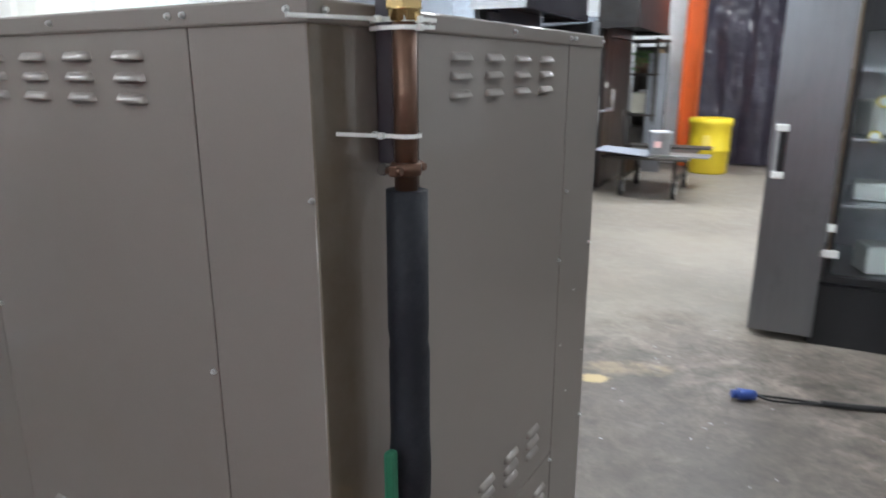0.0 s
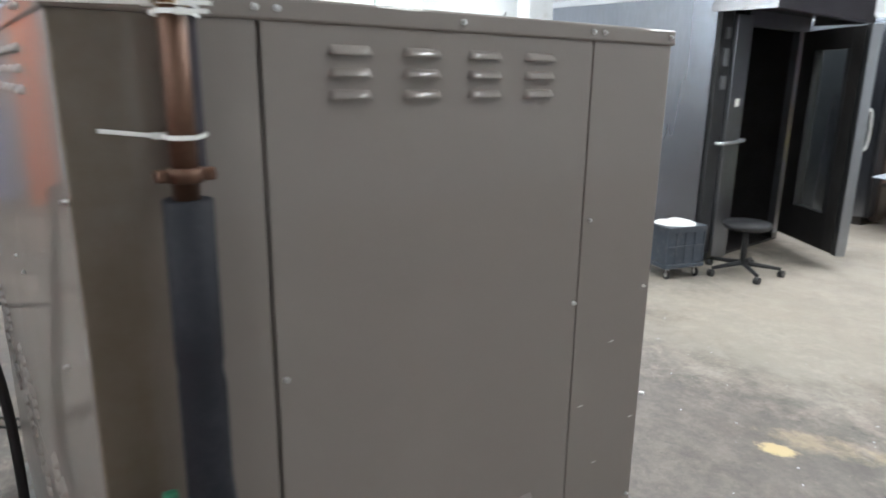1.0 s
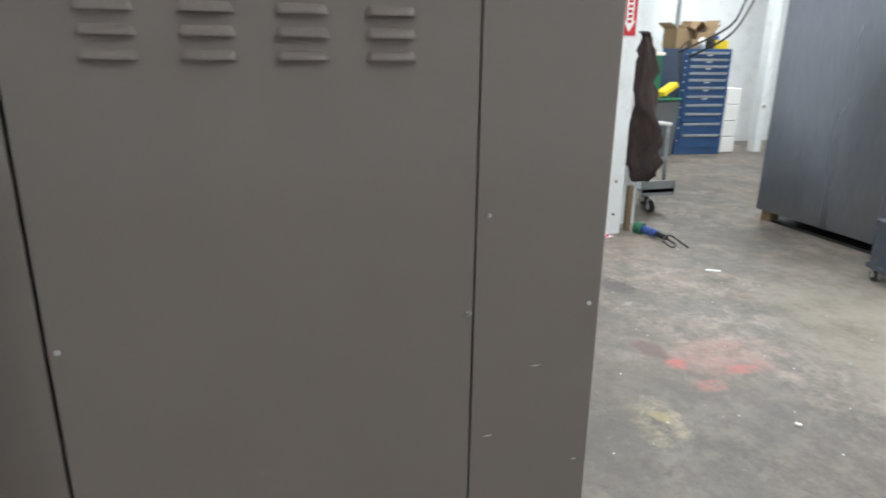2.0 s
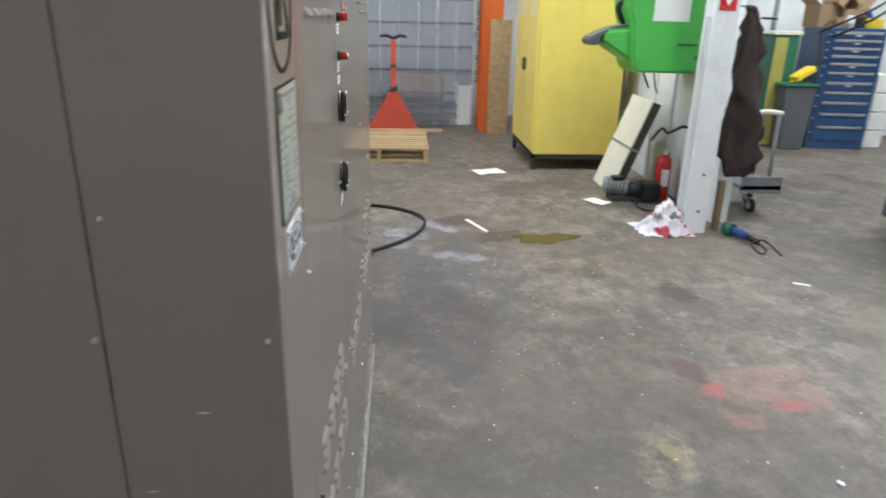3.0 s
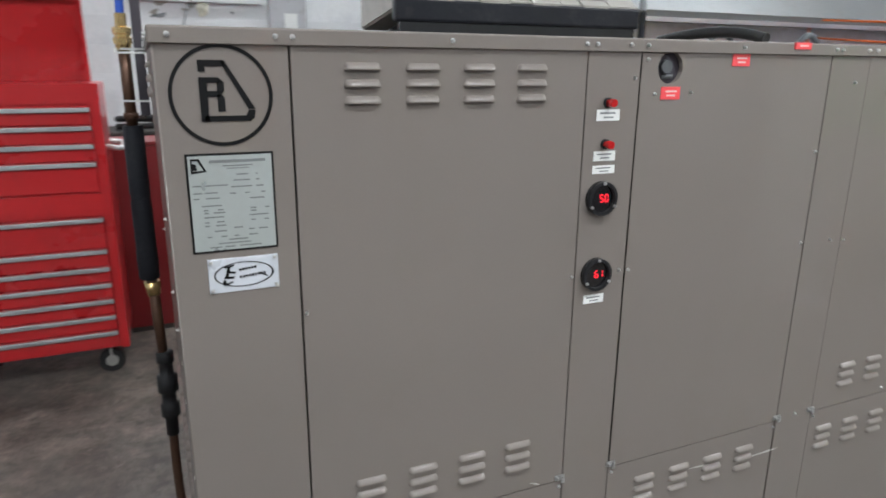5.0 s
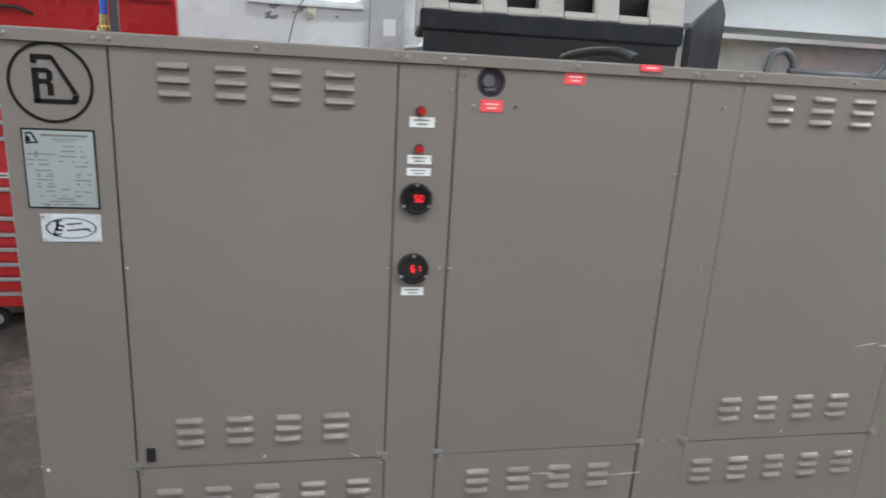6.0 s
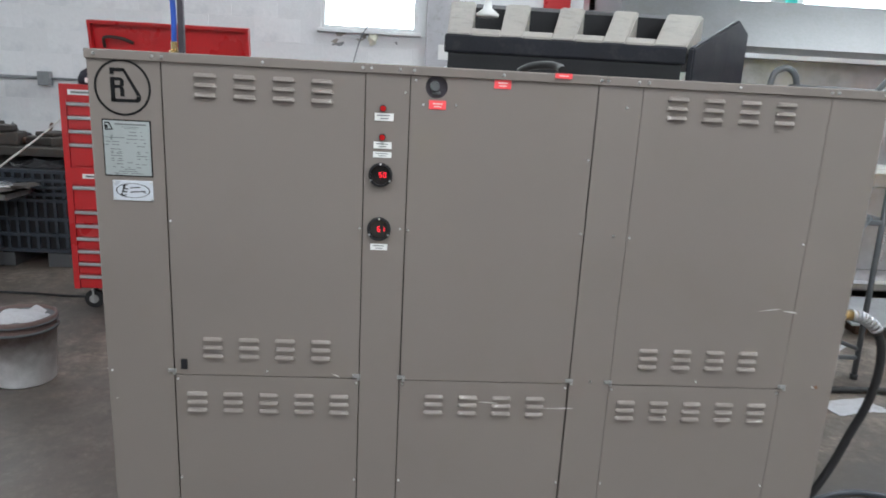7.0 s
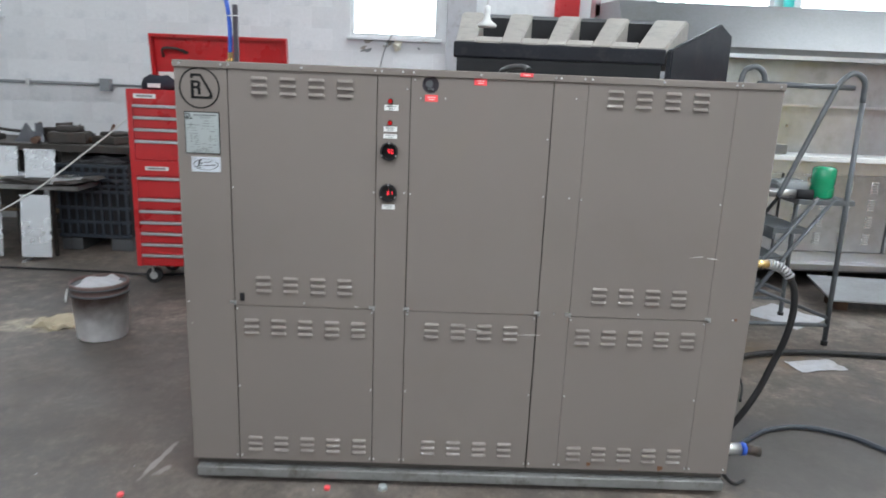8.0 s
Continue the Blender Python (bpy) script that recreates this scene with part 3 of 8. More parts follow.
def part(name, bm, material, parent, label=""):
    ks = material if isinstance(material, tuple) else (material,)
    ob = new(name, mesh_of(name, bm, *ks))
    ob.parent = parent
    return tagged(ob, label)


def piece(name, me, parent, m):
    ob = new(name, me)
    ob.parent = parent
    ob.matrix_basis = m
    return ob


def single(name, bm, material, label, category, group="", kind="", at=(0, 0, 0), turn=0.0):
    ks = material if isinstance(material, tuple) else (material,)
    ob = new(name, mesh_of(name, bm, *ks))
    ob.matrix_basis = pose(*at, 0, 0, turn)
    return tagged(ob, label, category, group, kind)


def B(*boxes, bevel=0.0):
    bm = bmesh.new()
    for b in boxes:
        box(bm, *b, bevel=bevel)
    return bm


def R(*rods, seg=12):
    bm = bmesh.new()
    for a, b, *r in rods:
        rod(bm, a, b, *r, seg=seg)
    return bm


def T(r, *pts, seg=10, step=6):
    bm = bmesh.new()
    tube(bm, pts, r, seg, step)
    return bm


def wheel(name, parent, x, y, r, w=0.03, axis="x", material="rubber"):
    bm = bmesh.new()
    d = Vector((w / 2, 0, 0)) if axis == "x" else Vector((0, w / 2, 0))
    c = Vector((x, y, r))
    rod(bm, c - d, c + d, r, seg=20)
    ob = part(name, bm, material, parent)
    bm = bmesh.new()
    rod(bm, c - d * 1.15, c + d * 1.15, r * 0.5, seg=14)
    part("hub", bm, "zinc", ob)
    bm = bmesh.new()
    s = Vector((0.012, 0.018, 0)) if axis == "x" else Vector((0.018, 0.012, 0))
    for k in (-1, 1):
        q = c + d * 1.4 * k
        box(bm, q.x - s.x * 0.3, q.x + s.x * 0.3, q.y - s.y * 0.3, q.y + s.y * 0.3, r * 0.7, r * 2.1)
    box(bm, c.x - abs(d.x) * 1.6 - 0.006, c.x + abs(d.x) * 1.6 + 0.006, c.y - abs(d.y) * 1.6 - 0.006, c.y + abs(d.y) * 1.6 + 0.006, r * 2.02, r * 2.15)
    part("fork", bm, "zinc", ob)
    return ob


# ---- building shell ----
X0, X1, Y0 = -6.0, 10.4, -12.0
EAST = 9.3
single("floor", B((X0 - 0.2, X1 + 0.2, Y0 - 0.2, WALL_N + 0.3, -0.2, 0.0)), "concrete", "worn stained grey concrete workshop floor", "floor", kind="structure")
single("ceiling", B((X0 - 0.2, X1 + 0.2, Y0 - 0.2, WALL_N + 0.3, CEIL, CEIL + 0.15)), "ceiling", "white ribbed metal workshop ceiling", "ceiling", kind="structure")
single("wall_west", B((X0 - 0.2, X0, Y0, WALL_N + 0.3, 0, CEIL)), "white_paint", "white painted workshop wall", "wall", kind="structure")
single("wall_south", B((X0, X1, Y0 - 0.2, Y0, 0, CEIL)), "white_paint", "white painted workshop wall", "wall", kind="structure")
single("wall_east", B((X1, X1 + 0.2, Y0, WALL_N + 0.3, 0, CEIL)), "white_paint", "white painted workshop wall", "wall", kind="structure")


def wall_with_holes(name, x0, x1, y0, y1, holes, top, mats, label):
    """An upright wall along x, pierced by windows."""
    bm = bmesh.new()
    xs = sorted({x0, x1, *(v for h in holes for v in h[:2])})
    for a, b in zip(xs, xs[1:]):
        here = [h for h in holes if h[0] <= a and h[1] >= b]
        z = 0.0
        for h in here:
            box(bm, a, b, y0, y1, z, h[2])
            z = h[3]
        box(bm, a, b, y0, y1, z, top)
    return single(name, bm, mats, label, "wall", kind="structure")


wall_n = wall_with_holes("wall_north", X0, X1, WALL_N + 0.012, WALL_N + 0.25, WINDOWS, CEIL, "mortar", "white painted concrete block wall with dirty joints")
single("backdrop", B((X0, X1, 6.4, 6.45, 0, 6)), "daylight", "bright white overcast sky outside the windows", "sky", kind="structure")
for k, (x0, x1, z0, z1) in enumerate(WINDOWS):
    win = thing(f"window_{k + 1}", ((x0 + x1) / 2, WALL_N, z0), "steel framed window with bright frosted panes", "window", kind="structure")
    w, h = (x1 - x0) / 2, z1 - z0
    bm = B((-w, w, 0.03, 0.08, 0, 0.035), (-w, w, 0.03, 0.08, h - 0.035, h), (-w, -w + 0.035, 0.03, 0.08, 0.035, h - 0.035), (w - 0.035, w, 0.03, 0.08, 0.035, h - 0.035))
    part("window_frame", bm, "white_paint", win)
    part("window_sill", B((-w - 0.03, w + 0.03, -0.03, 0.12, -0.03, 0.0), bevel=0.004), "white_paint", win)
    pane = part("pane", B((-w + 0.03, w - 0.03, 0.05, 0.056, 0.03, h - 0.03)), "glass", win)
    pane.visible_shadow = False

# ceiling lamps out of view, added for the hall's overhead light
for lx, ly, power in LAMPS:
    lamp = thing("added_ceiling_light", (lx, ly, CEIL - 0.4), "white twin tube ceiling light out of view, added to light the hall", "ceiling light", "ceiling lights")
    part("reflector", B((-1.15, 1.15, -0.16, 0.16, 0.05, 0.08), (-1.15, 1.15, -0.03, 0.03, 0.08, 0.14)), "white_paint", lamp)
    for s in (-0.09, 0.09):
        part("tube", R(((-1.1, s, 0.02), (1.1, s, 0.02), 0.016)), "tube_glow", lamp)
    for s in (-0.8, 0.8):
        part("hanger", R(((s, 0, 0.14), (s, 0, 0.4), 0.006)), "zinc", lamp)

# ---- the chiller ----
LX, DY, BOT = 2.0, 0.860, 0.088
chiller = thing("chiller_cabinet", (LX / 2, DY / 2, 0), "taupe enamelled steel industrial chiller cabinet with louvred panels", "chiller")
OFF = Matrix.Translation((-LX / 2, -DY / 2, 0))
# frames of the four faces: u along the face as seen from outside, v out of the face
FACES = {
    "front": OFF @ Matrix(((1, 0, 0, 0), (0, 1, 0, 0), (0, 0, 1, 0), (0, 0, 0, 1))),
    "side": OFF @ Matrix(((0, 1, 0, 0), (-1, 0, 0, DY), (0, 0, 1, 0), (0, 0, 0, 1))),
    "back": OFF @ Matrix(((-1, 0, 0, LX), (0, -1, 0, DY), (0, 0, 1, 0), (0, 0, 0, 1))),
    "end": OFF @ Matrix(((0, -1, 0, LX), (1, 0, 0, 0), (0, 0, 1, 0), (0, 0, 0, 1))),
}
# inner body in the dark taupe, so the panel gaps read as shaded
part("inner_body", B((-LX / 2 + 0.012, LX / 2 - 0.012, -DY / 2 + 0.012, DY / 2 - 0.012, 0.066, 1.50)), "taupe_shade", chiller, "inner body, coloured dark to show the shade in the seams")
# sheet lid with a skirt
bm = bmesh.new()
box(bm, -LX / 2 - 0.004, LX / 2 + 0.004, -DY / 2 - 0.004, DY / 2 + 0.004, 1.497, 1.52, bevel=0.003)
part("lid", bm, "taupe", chiller)
part("base_channel", B((-LX / 2 + 0.015, LX / 2 - 0.01, -DY / 2 - 0.012, -DY / 2 + 0.03, 0.022, 0.060), (-LX / 2 + 0.02, LX / 2 - 0.02, DY / 2 - 0.06, DY / 2 + 0.02, 0.0, 0.055),
     (-LX / 2 + 0.02, -LX / 2 + 0.08, -DY / 2 + 0.05, DY / 2 - 0.06, 0.0, 0.055), (LX / 2 - 0.08, LX / 2 - 0.02, -DY / 2 + 0.05, DY / 2 - 0.06, 0.0, 0.055), bevel=0.004), "dirty_galv", chiller, "dirty galvanised base channel")
part("skid", B((-LX / 2 + 0.03, LX / 2 - 0.03, -DY / 2 + 0.03, -DY / 2 + 0.09, 0.0, 0.064)), "iron", chiller, "dark skid under the cabinet")


def louver_mesh():
    """A pressed louver: sloped hood with pinched ends, a turned lip, and a dark face below that paints the open slot's
    shade.
    """
    bm = bmesh.new()
    rows = []
    shape = ((0.0062, 0.0, 0.0218, 0.0230), (0.0056, -0.0020, 0.0230, 0.0245), (0.0024, -0.0052, 0.0245, 0.0266), (-0.0012, -0.0076, 0.0252, 0.0276), (-0.0030, -0.0082, 0.0254, 0.0280), (-0.0044, -0.0079, 0.0254, 0.0280))
    for z, y, w, e in shape:
        rows.append([bm.verts.new((u, y * k, z)) for u, k in ((-e, 0.0), (-w, 0.62), (-w + 0.003, 0.90), (-w + 0.008, 0.99), (-0.006, 1.02), (0.006, 1.02), (w - 0.008, 0.99), (w - 0.003, 0.90), (w, 0.62), (e, 0.0))])
    for a, b in zip(rows, rows[1:]):
        for k in range(9):
            f = bm.faces.new((a[k], b[k], b[k + 1], a[k + 1]))
            f.smooth = True
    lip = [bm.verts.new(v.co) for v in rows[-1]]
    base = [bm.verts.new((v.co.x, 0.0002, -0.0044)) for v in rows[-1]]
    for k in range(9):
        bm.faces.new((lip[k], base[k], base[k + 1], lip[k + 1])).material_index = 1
    return mesh_of("louver", bm, "taupe", "taupe_shade")


LOUVER = louver_mesh()


def screw_mesh(r=0.0042):
    bm = bmesh.new()
    rod(bm, (0, 0.0, 0), (0, -0.0022, 0), r * 1.25, r * 1.2, seg=12)
    rod(bm, (0, -0.0022, 0), (0, -0.005, 0), r * 0.95, r * 0.7, seg=8)
    return mesh_of("screw", bm, "zinc")


SCREW, WASHER_SCREW = screw_mesh(0.0023), screw_mesh(0.0029)


# half widths of the upright seams, where they lie along each face
SEAMS = {
    "front": ((0.0, 0.0004), (0.173, 0.0017), (0.662, 0.0012), (0.772, 0.0011), (1.240, 0.0024), (1.355, 0.0005), (1.847, 0.0004), (2.0, 0.0004)),
    "side": ((0.0, 0.0004), (DY - 0.676, 0.0024), (DY - 0.181, 0.0014), (DY, 0.0004)),
    "back": ((0.0, 0.0004), (0.153, 0.0012), (0.645, 0.0012), (0.760, 0.0012), (1.228, 0.0012), (1.348, 0.0012), (1.837, 0.0013), (2.0, 0.0004)),
    "end": ((0.0, 0.0004),),
}


def panel(face, u0, u1, z0, z1, name="panel", out=0.0, hole=None, bend=None, finish="taupe"):
    def seam(u):
        return min(((abs(u - c), g) for c, g in SEAMS[face]), default=(1, 0.0006))[1]

    left, right, gap = seam(u0), seam(u1), 0.0011
    bm = bmesh.new()
    if hole is None:
        box(bm, u0 + left, u1 - right, -out, 0.010, z0 + gap, z1 - gap)
        turned = [e for e in bm.edges if bend is not None and all(abs(v.co.x - bend) < 0.002 and v.co.y < 0.001 for v in e.verts)]
        if turned:
            bmesh.ops.bevel(bm, geom=turned, offset=0.0022, segments=3, affect="EDGES", profile=0.5)
            for f in bm.faces:
                f.smooth = abs(f.normal.x) > 0.02 and abs(f.normal.y) > 0.02
        else:
            soft = [e for e in bm.edges if z1 != MID or any(v.co.z < z1 - 0.01 for v in e.verts)]
            bmesh.ops.bevel(bm, geom=soft, offset=0.0012, segments=2, affect="EDGES", profile=0.5)
    else:
        cx, cz, r = hole
        seg = 40
        outer, inner = [], []
        for k in range(seg):
            a = 2 * math.pi * (k + 0.5) / seg
            ca, sa = math.cos(a), math.sin(a)
            t = min((u1 - gap - cx) / ca if ca > 1e-6 else 9, (u0 + gap - cx) / ca if ca < -1e-6 else 9, (z1 - gap - cz) / sa if sa > 1e-6 else 9, (z0 + gap - cz) / sa if sa < -1e-6 else 9)
            outer.append((cx + t * ca, cz + t * sa))
            inner.append((cx + r * ca, cz + r * sa))
        vo, vi, vb = [[bm.verts.new((u, y, z)) for u, z in pts] for pts, y in ((outer, -out), (inner, -out), (inner, 0.010))]
        corner = [bm.verts.new((u, -out, z)) for u, z in ((u1 - gap, z1 - gap), (u0 + gap, z1 - gap), (u0 + gap, z0 + gap), (u1 - gap, z0 + gap))]
        for k in range(seg):
            j = (k + 1) % seg
            bm.faces.new((vo[k], vo[j], vi[j], vi[k]))
            bm.faces.new((vi[k], vi[j], vb[j], vb[k]))
            if abs(outer[k][0] - outer[j][0]) > 1e-5 and abs(outer[k][1] - outer[j][1]) > 1e-5:
                near = min(corner, key=lambda c: (c.co.x - outer[k][0]) ** 2 + (c.co.z - outer[k][1]) ** 2)
                bm.faces.new((vo[k], near, vo[j]))
        bmesh.ops.recalc_face_normals(bm, faces=bm.faces)
    ob = part(name, bm, finish, chiller)
    ob.matrix_basis = FACES[face]
    return ob


def louvers(face, parent, us, ztop, rows=3):
    for u in us:
        for k in range(rows):
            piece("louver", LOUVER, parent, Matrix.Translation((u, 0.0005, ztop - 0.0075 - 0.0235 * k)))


def screws(parent, spots, me=None):
    for u, z in spots:
        piece("screw", me or SCREW, parent, Matrix.Translation((u, 0.0, z)))


def cols(a, b, n):
    return [a + (b - a) * k / (n - 1) for k in range(n)]


TOPZ, MID = 1.499, 0.692
# front
p = panel("front", 0, 0.173, BOT, TOPZ, "corner_panel", bend=0.0)
front_left = p
screws(p, [(0.012, 0.70), (0.165, 0.107)])
p = panel("front", 0.173, 0.662, MID, TOPZ)
louvers("front", p, cols(0.276, 0.557, 4), 1.478)
louvers("front", p, cols(0.275, 0.559, 4), 0.802)
screws(p, [(0.180, 1.11), (0.655, 1.11), (0.417, 0.708)])
p = panel("front", 0.173, 0.662, BOT, MID)
louvers("front", p, cols(0.230, 0.609, 5), 0.645)
louvers("front", p, cols(0.232, 0.614, 5), 0.187)
screws(p, [(0.181, 0.680), (0.655, 0.680), (0.180, 0.385), (0.655, 0.385), (0.181, 0.107), (0.655, 0.107)])
strip = panel("front", 0.662, 0.772, BOT, TOPZ, "control_strip")
screws(strip, [(0.760, 1.455), (0.669, 0.107), (0.765, 0.107), (0.758, 1.112)])
p = mid_panel = panel("front", 0.772, 1.240, MID, TOPZ, "panel", hole=(0.836, 1.472, 0.0275))
screws(p, [(0.779, 1.110), (1.231, 1.117), (0.805, 1.428), (0.886, 1.430), (0.785, 1.486), (1.232, 1.31)])
p = panel("front", 0.772, 1.240, BOT, MID)
louvers("front", p, cols(0.868, 1.150, 4), 0.652)
louvers("front", p, cols(0.870, 1.154, 4), 0.190)
screws(p, [(0.780, 0.680), (1.232, 0.680), (0.780, 0.385), (1.232, 0.385), (0.781, 0.107), (1.232, 0.107)])
p = panel("front", 1.240, 1.355, BOT, TOPZ, "filler_panel")
screws(p, [(1.317, 1.446), (1.32, 1.115), (1.25, 0.107), (1.345, 0.107), (1.30, 0.70)])
p = panel("front", 1.355, 1.847, MID, TOPZ)
louvers("front", p, cols(1.447, 1.731, 4), 1.480)
louvers("front", p, cols(1.455, 1.738, 4), 0.803)
screws(p, [(1.362, 1.112), (1.839, 1.112), (1.60, 0.708)])
p = panel("front", 1.355, 1.847, BOT, MID)
louvers("front", p, cols(1.408, 1.787, 5), 0.647)
louvers("front", p, cols(1.414, 1.792, 5), 0.185)
screws(p, [(1.362, 0.68), (1.839, 0.68), (1.362, 0.385), (1.839, 0.385), (1.363, 0.107), (1.839, 0.107)])
p = panel("front", 1.847, 2.0, BOT, TOPZ, "corner_panel", bend=2.0)
screws(p, [(1.855, 0.107), (1.985, 0.107), (1.94, 0.70)])
# lid screws in pairs over the seams
lid_holder = part("lid_trim", B((-LX / 2 - 0.002, LX / 2 + 0.002, -DY / 2 - 0.0062, -DY / 2 - 0.004, 1.4985, 1.5010)), "taupe", chiller)
for face, spots in (("front", (0.02, 0.155, 0.178, 0.415, 0.655, 0.676, 0.745, 0.78, 1.0, 1.245, 1.262, 1.34, 1.365, 1.6, 1.84, 1.858, 1.985)),
                    ("side", (0.02, 0.180, 0.203, 0.44, 0.672, 0.695, 0.85)), ("back", (0.02, 0.6, 0.62, 1.35, 1.375, 1.6, 1.815, 1.838, 1.98)), ("end", (0.02, 0.2, 0.6, 0.85))):
    for u in spots:
        piece("screw", WASHER_SCREW, lid_holder, FACES[face] @ Matrix.Translation((u, -0.004, 1.509)))


# latch brackets on the horizontal seam
def bracket_mesh():
    bm = bmesh.new()
    box(bm, -0.011, 0.011, -0.0022, 0.0, -0.0055, 0.0055, bevel=0.0008)
    rod(bm, (-0.006, -0.002, 0), (-0.006, -0.007, 0), 0.0030, seg=8)
    rod(bm, (0.0065, -0.002, 0.001), (0.0065, -0.0055, 0.001), 0.0026, seg=8)
    box(bm, 0.002, 0.010, -0.0050, -0.0022, -0.011, -0.003, bevel=0.0006)
    return mesh_of("bracket", bm, "dull_zinc")


BRACKET = bracket_mesh()
for u, z in ((0.168, 0.704), (0.655, 0.700), (0.776, 0.700), (1.240, 0.702), (1.350, 0.700), (1.850, 0.700)):
    piece("bracket", BRACKET, lid_holder, FACES["front"] @ Matrix.Translation((u, -0.0006, z)))
piece("keeper", mesh_of("keeper", B((-0.008, 0.008, -0.006, 0, -0.012, 0.016), bevel=0.001), "black"), lid_holder, FACES["front"] @ Matrix.Translation((0.200, 0, 0.722)))

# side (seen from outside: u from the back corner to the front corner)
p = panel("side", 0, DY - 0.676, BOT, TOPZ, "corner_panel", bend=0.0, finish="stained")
p = panel("side", DY - 0.676, DY - 0.181, MID, TOPZ)
louvers("side", p, cols(DY - 0.573, DY - 0.286, 4), 1.4785)
louvers("side", p, cols(DY - 0.573, DY - 0.286, 4), 0.802)
screws(p, [(DY - 0.664, 1.107), (DY - 0.189, 1.107)], WASHER_SCREW)
p = panel("side", DY - 0.676, DY - 0.181, BOT, MID)
louvers("side", p, cols(DY - 0.615, DY - 0.240, 5), 0.645)
louvers("side", p, cols(DY - 0.615, DY - 0.240, 5), 0.187)
screws(p, [(DY - 0.66, 0.68), (DY - 0.19, 0.68)], WASHER_SCREW)
p = panel("side", DY - 0.181, DY, BOT, TOPZ, "corner_panel", bend=DY)
screws(p, [(DY - 0.017, 1.105), (DY - 0.165, 1.236), (DY - 0.012, 0.70)])
# back, mirrored lay-out of the front
p = panel("back", 0, 0.153, BOT, TOPZ, "corner_panel", bend=0.0)
for a, b in ((0.153, 0.645), (0.760, 1.228), (1.348, 1.837)):
    p = panel("back", a, b, MID, TOPZ)
    c = (a + b) / 2
    louvers("back", p, cols(c - 0.142, c + 0.142, 4), 1.478)
    louvers("back", p, cols(c - 0.142, c + 0.142, 4), 0.802)
    screws(p, [(a + 0.008, 1.11), (b - 0.008, 1.11)], WASHER_SCREW)
    p = panel("back", a, b, BOT, MID)
    louvers("back", p, cols(c - 0.19, c + 0.19, 5), 0.645)
panel("back", 0.645, 0.760, BOT, TOPZ, "filler_panel")
panel("back", 1.228, 1.348, BOT, TOPZ, "filler_panel")
p = panel("back", 1.837, 2.0, BOT, TOPZ, "corner_panel", bend=2.0)
screws(p, [(1.996, 1.332)])
# end with the water connections
panel("end", 0, DY, BOT, TOPZ, "end_panel")


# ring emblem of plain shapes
em = bmesh.new()
CX, CZ = 0.0815, 1.4325
ring(em, CX, CZ, 0.0615, 0.0665, -0.0012, 0.0004)
for quad in (
    ((-0.028, 0.0455), (0.004, 0.0455), (0.007, 0.037), (-0.028, 0.037)),
    ((-0.028, 0.038), (-0.019, 0.038), (-0.019, 0.0305), (-0.028, 0.0305)),
    ((-0.001, 0.0455), (0.006, 0.0445), (0.0425, -0.018), (0.0335, -0.018)),
    ((0.0425, -0.019), (0.0405, -0.030), (0.035, -0.034), (0.030, -0.026), (0.0335, -0.019)),
    ((0.036, -0.034), (-0.024, -0.034), (-0.024, -0.0265), (0.032, -0.0265)),
    ((-0.028, 0.0235), (-0.018, 0.0235), (-0.018, -0.034), (-0.028, -0.034)),
    ((-0.0185, 0.0235), (-0.004, 0.0235), (0.000, 0.0205), (-0.002, 0.016), (-0.0185, 0.016)),
    ((-0.0055, 0.018), (0.000, 0.0205), (0.0035, 0.017), (0.0035, 0.006), (0.000, 0.002), (-0.0055, 0.004)),
    ((-0.0185, 0.006), (-0.004, 0.006), (0.000, 0.002), (-0.003, -0.002), (-0.0185, -0.002)),
    ((-0.006, 0.001), (0.0005, 0.001), (0.0035, -0.003), (0.0035, -0.021), (-0.0055, -0.021)),
):
    prism(em, [(CX + u, CZ + v) for u, v in quad], -0.0012, 0.0004, "y")
part("emblem", em, "ink", front_left, "black printed ring emblem")

# rating plate
plate = part("rating_plate", B((0.0275, 0.1435, -0.0015, 0.0005, 1.2185, 1.3565), bevel=0.0006), "ink", front_left, "aluminium rating plate with small unreadable print")
part("plate_face", B((0.0305, 0.1405, -0.0020, -0.0013, 1.2215, 1.3535)), "plate", plate)
tx = bmesh.new()
rnd = random.Random(5)
prism(tx, [(0.034, 1.350), (0.036, 1.350), (0.036, 1.332), (0.034, 1.332)], -0.0023, -0.0019, "y")
prism(tx, [(0.034, 1.350), (0.045, 1.350), (0.054, 1.332), (0.034, 1.330), (0.034, 1.333), (0.050, 1.334), (0.043, 1.347), (0.034, 1.347)], -0.0023, -0.0019, "y")
prism(tx, [(0.036, 1.344), (0.041, 1.342), (0.042, 1.334), (0.036, 1.334)], -0.0023, -0.0019, "y")
part("print", tx, "ink", plate)
tx = bmesh.new()
box(tx, 0.058, 0.132, -0.0023, -0.0019, 1.3435, 1.3475)
box(tx, 0.075, 0.115, -0.0023, -0.0019, 1.3385, 1.3400)
box(tx, 0.080, 0.110, -0.0023, -0.0019, 1.3350, 1.3362)
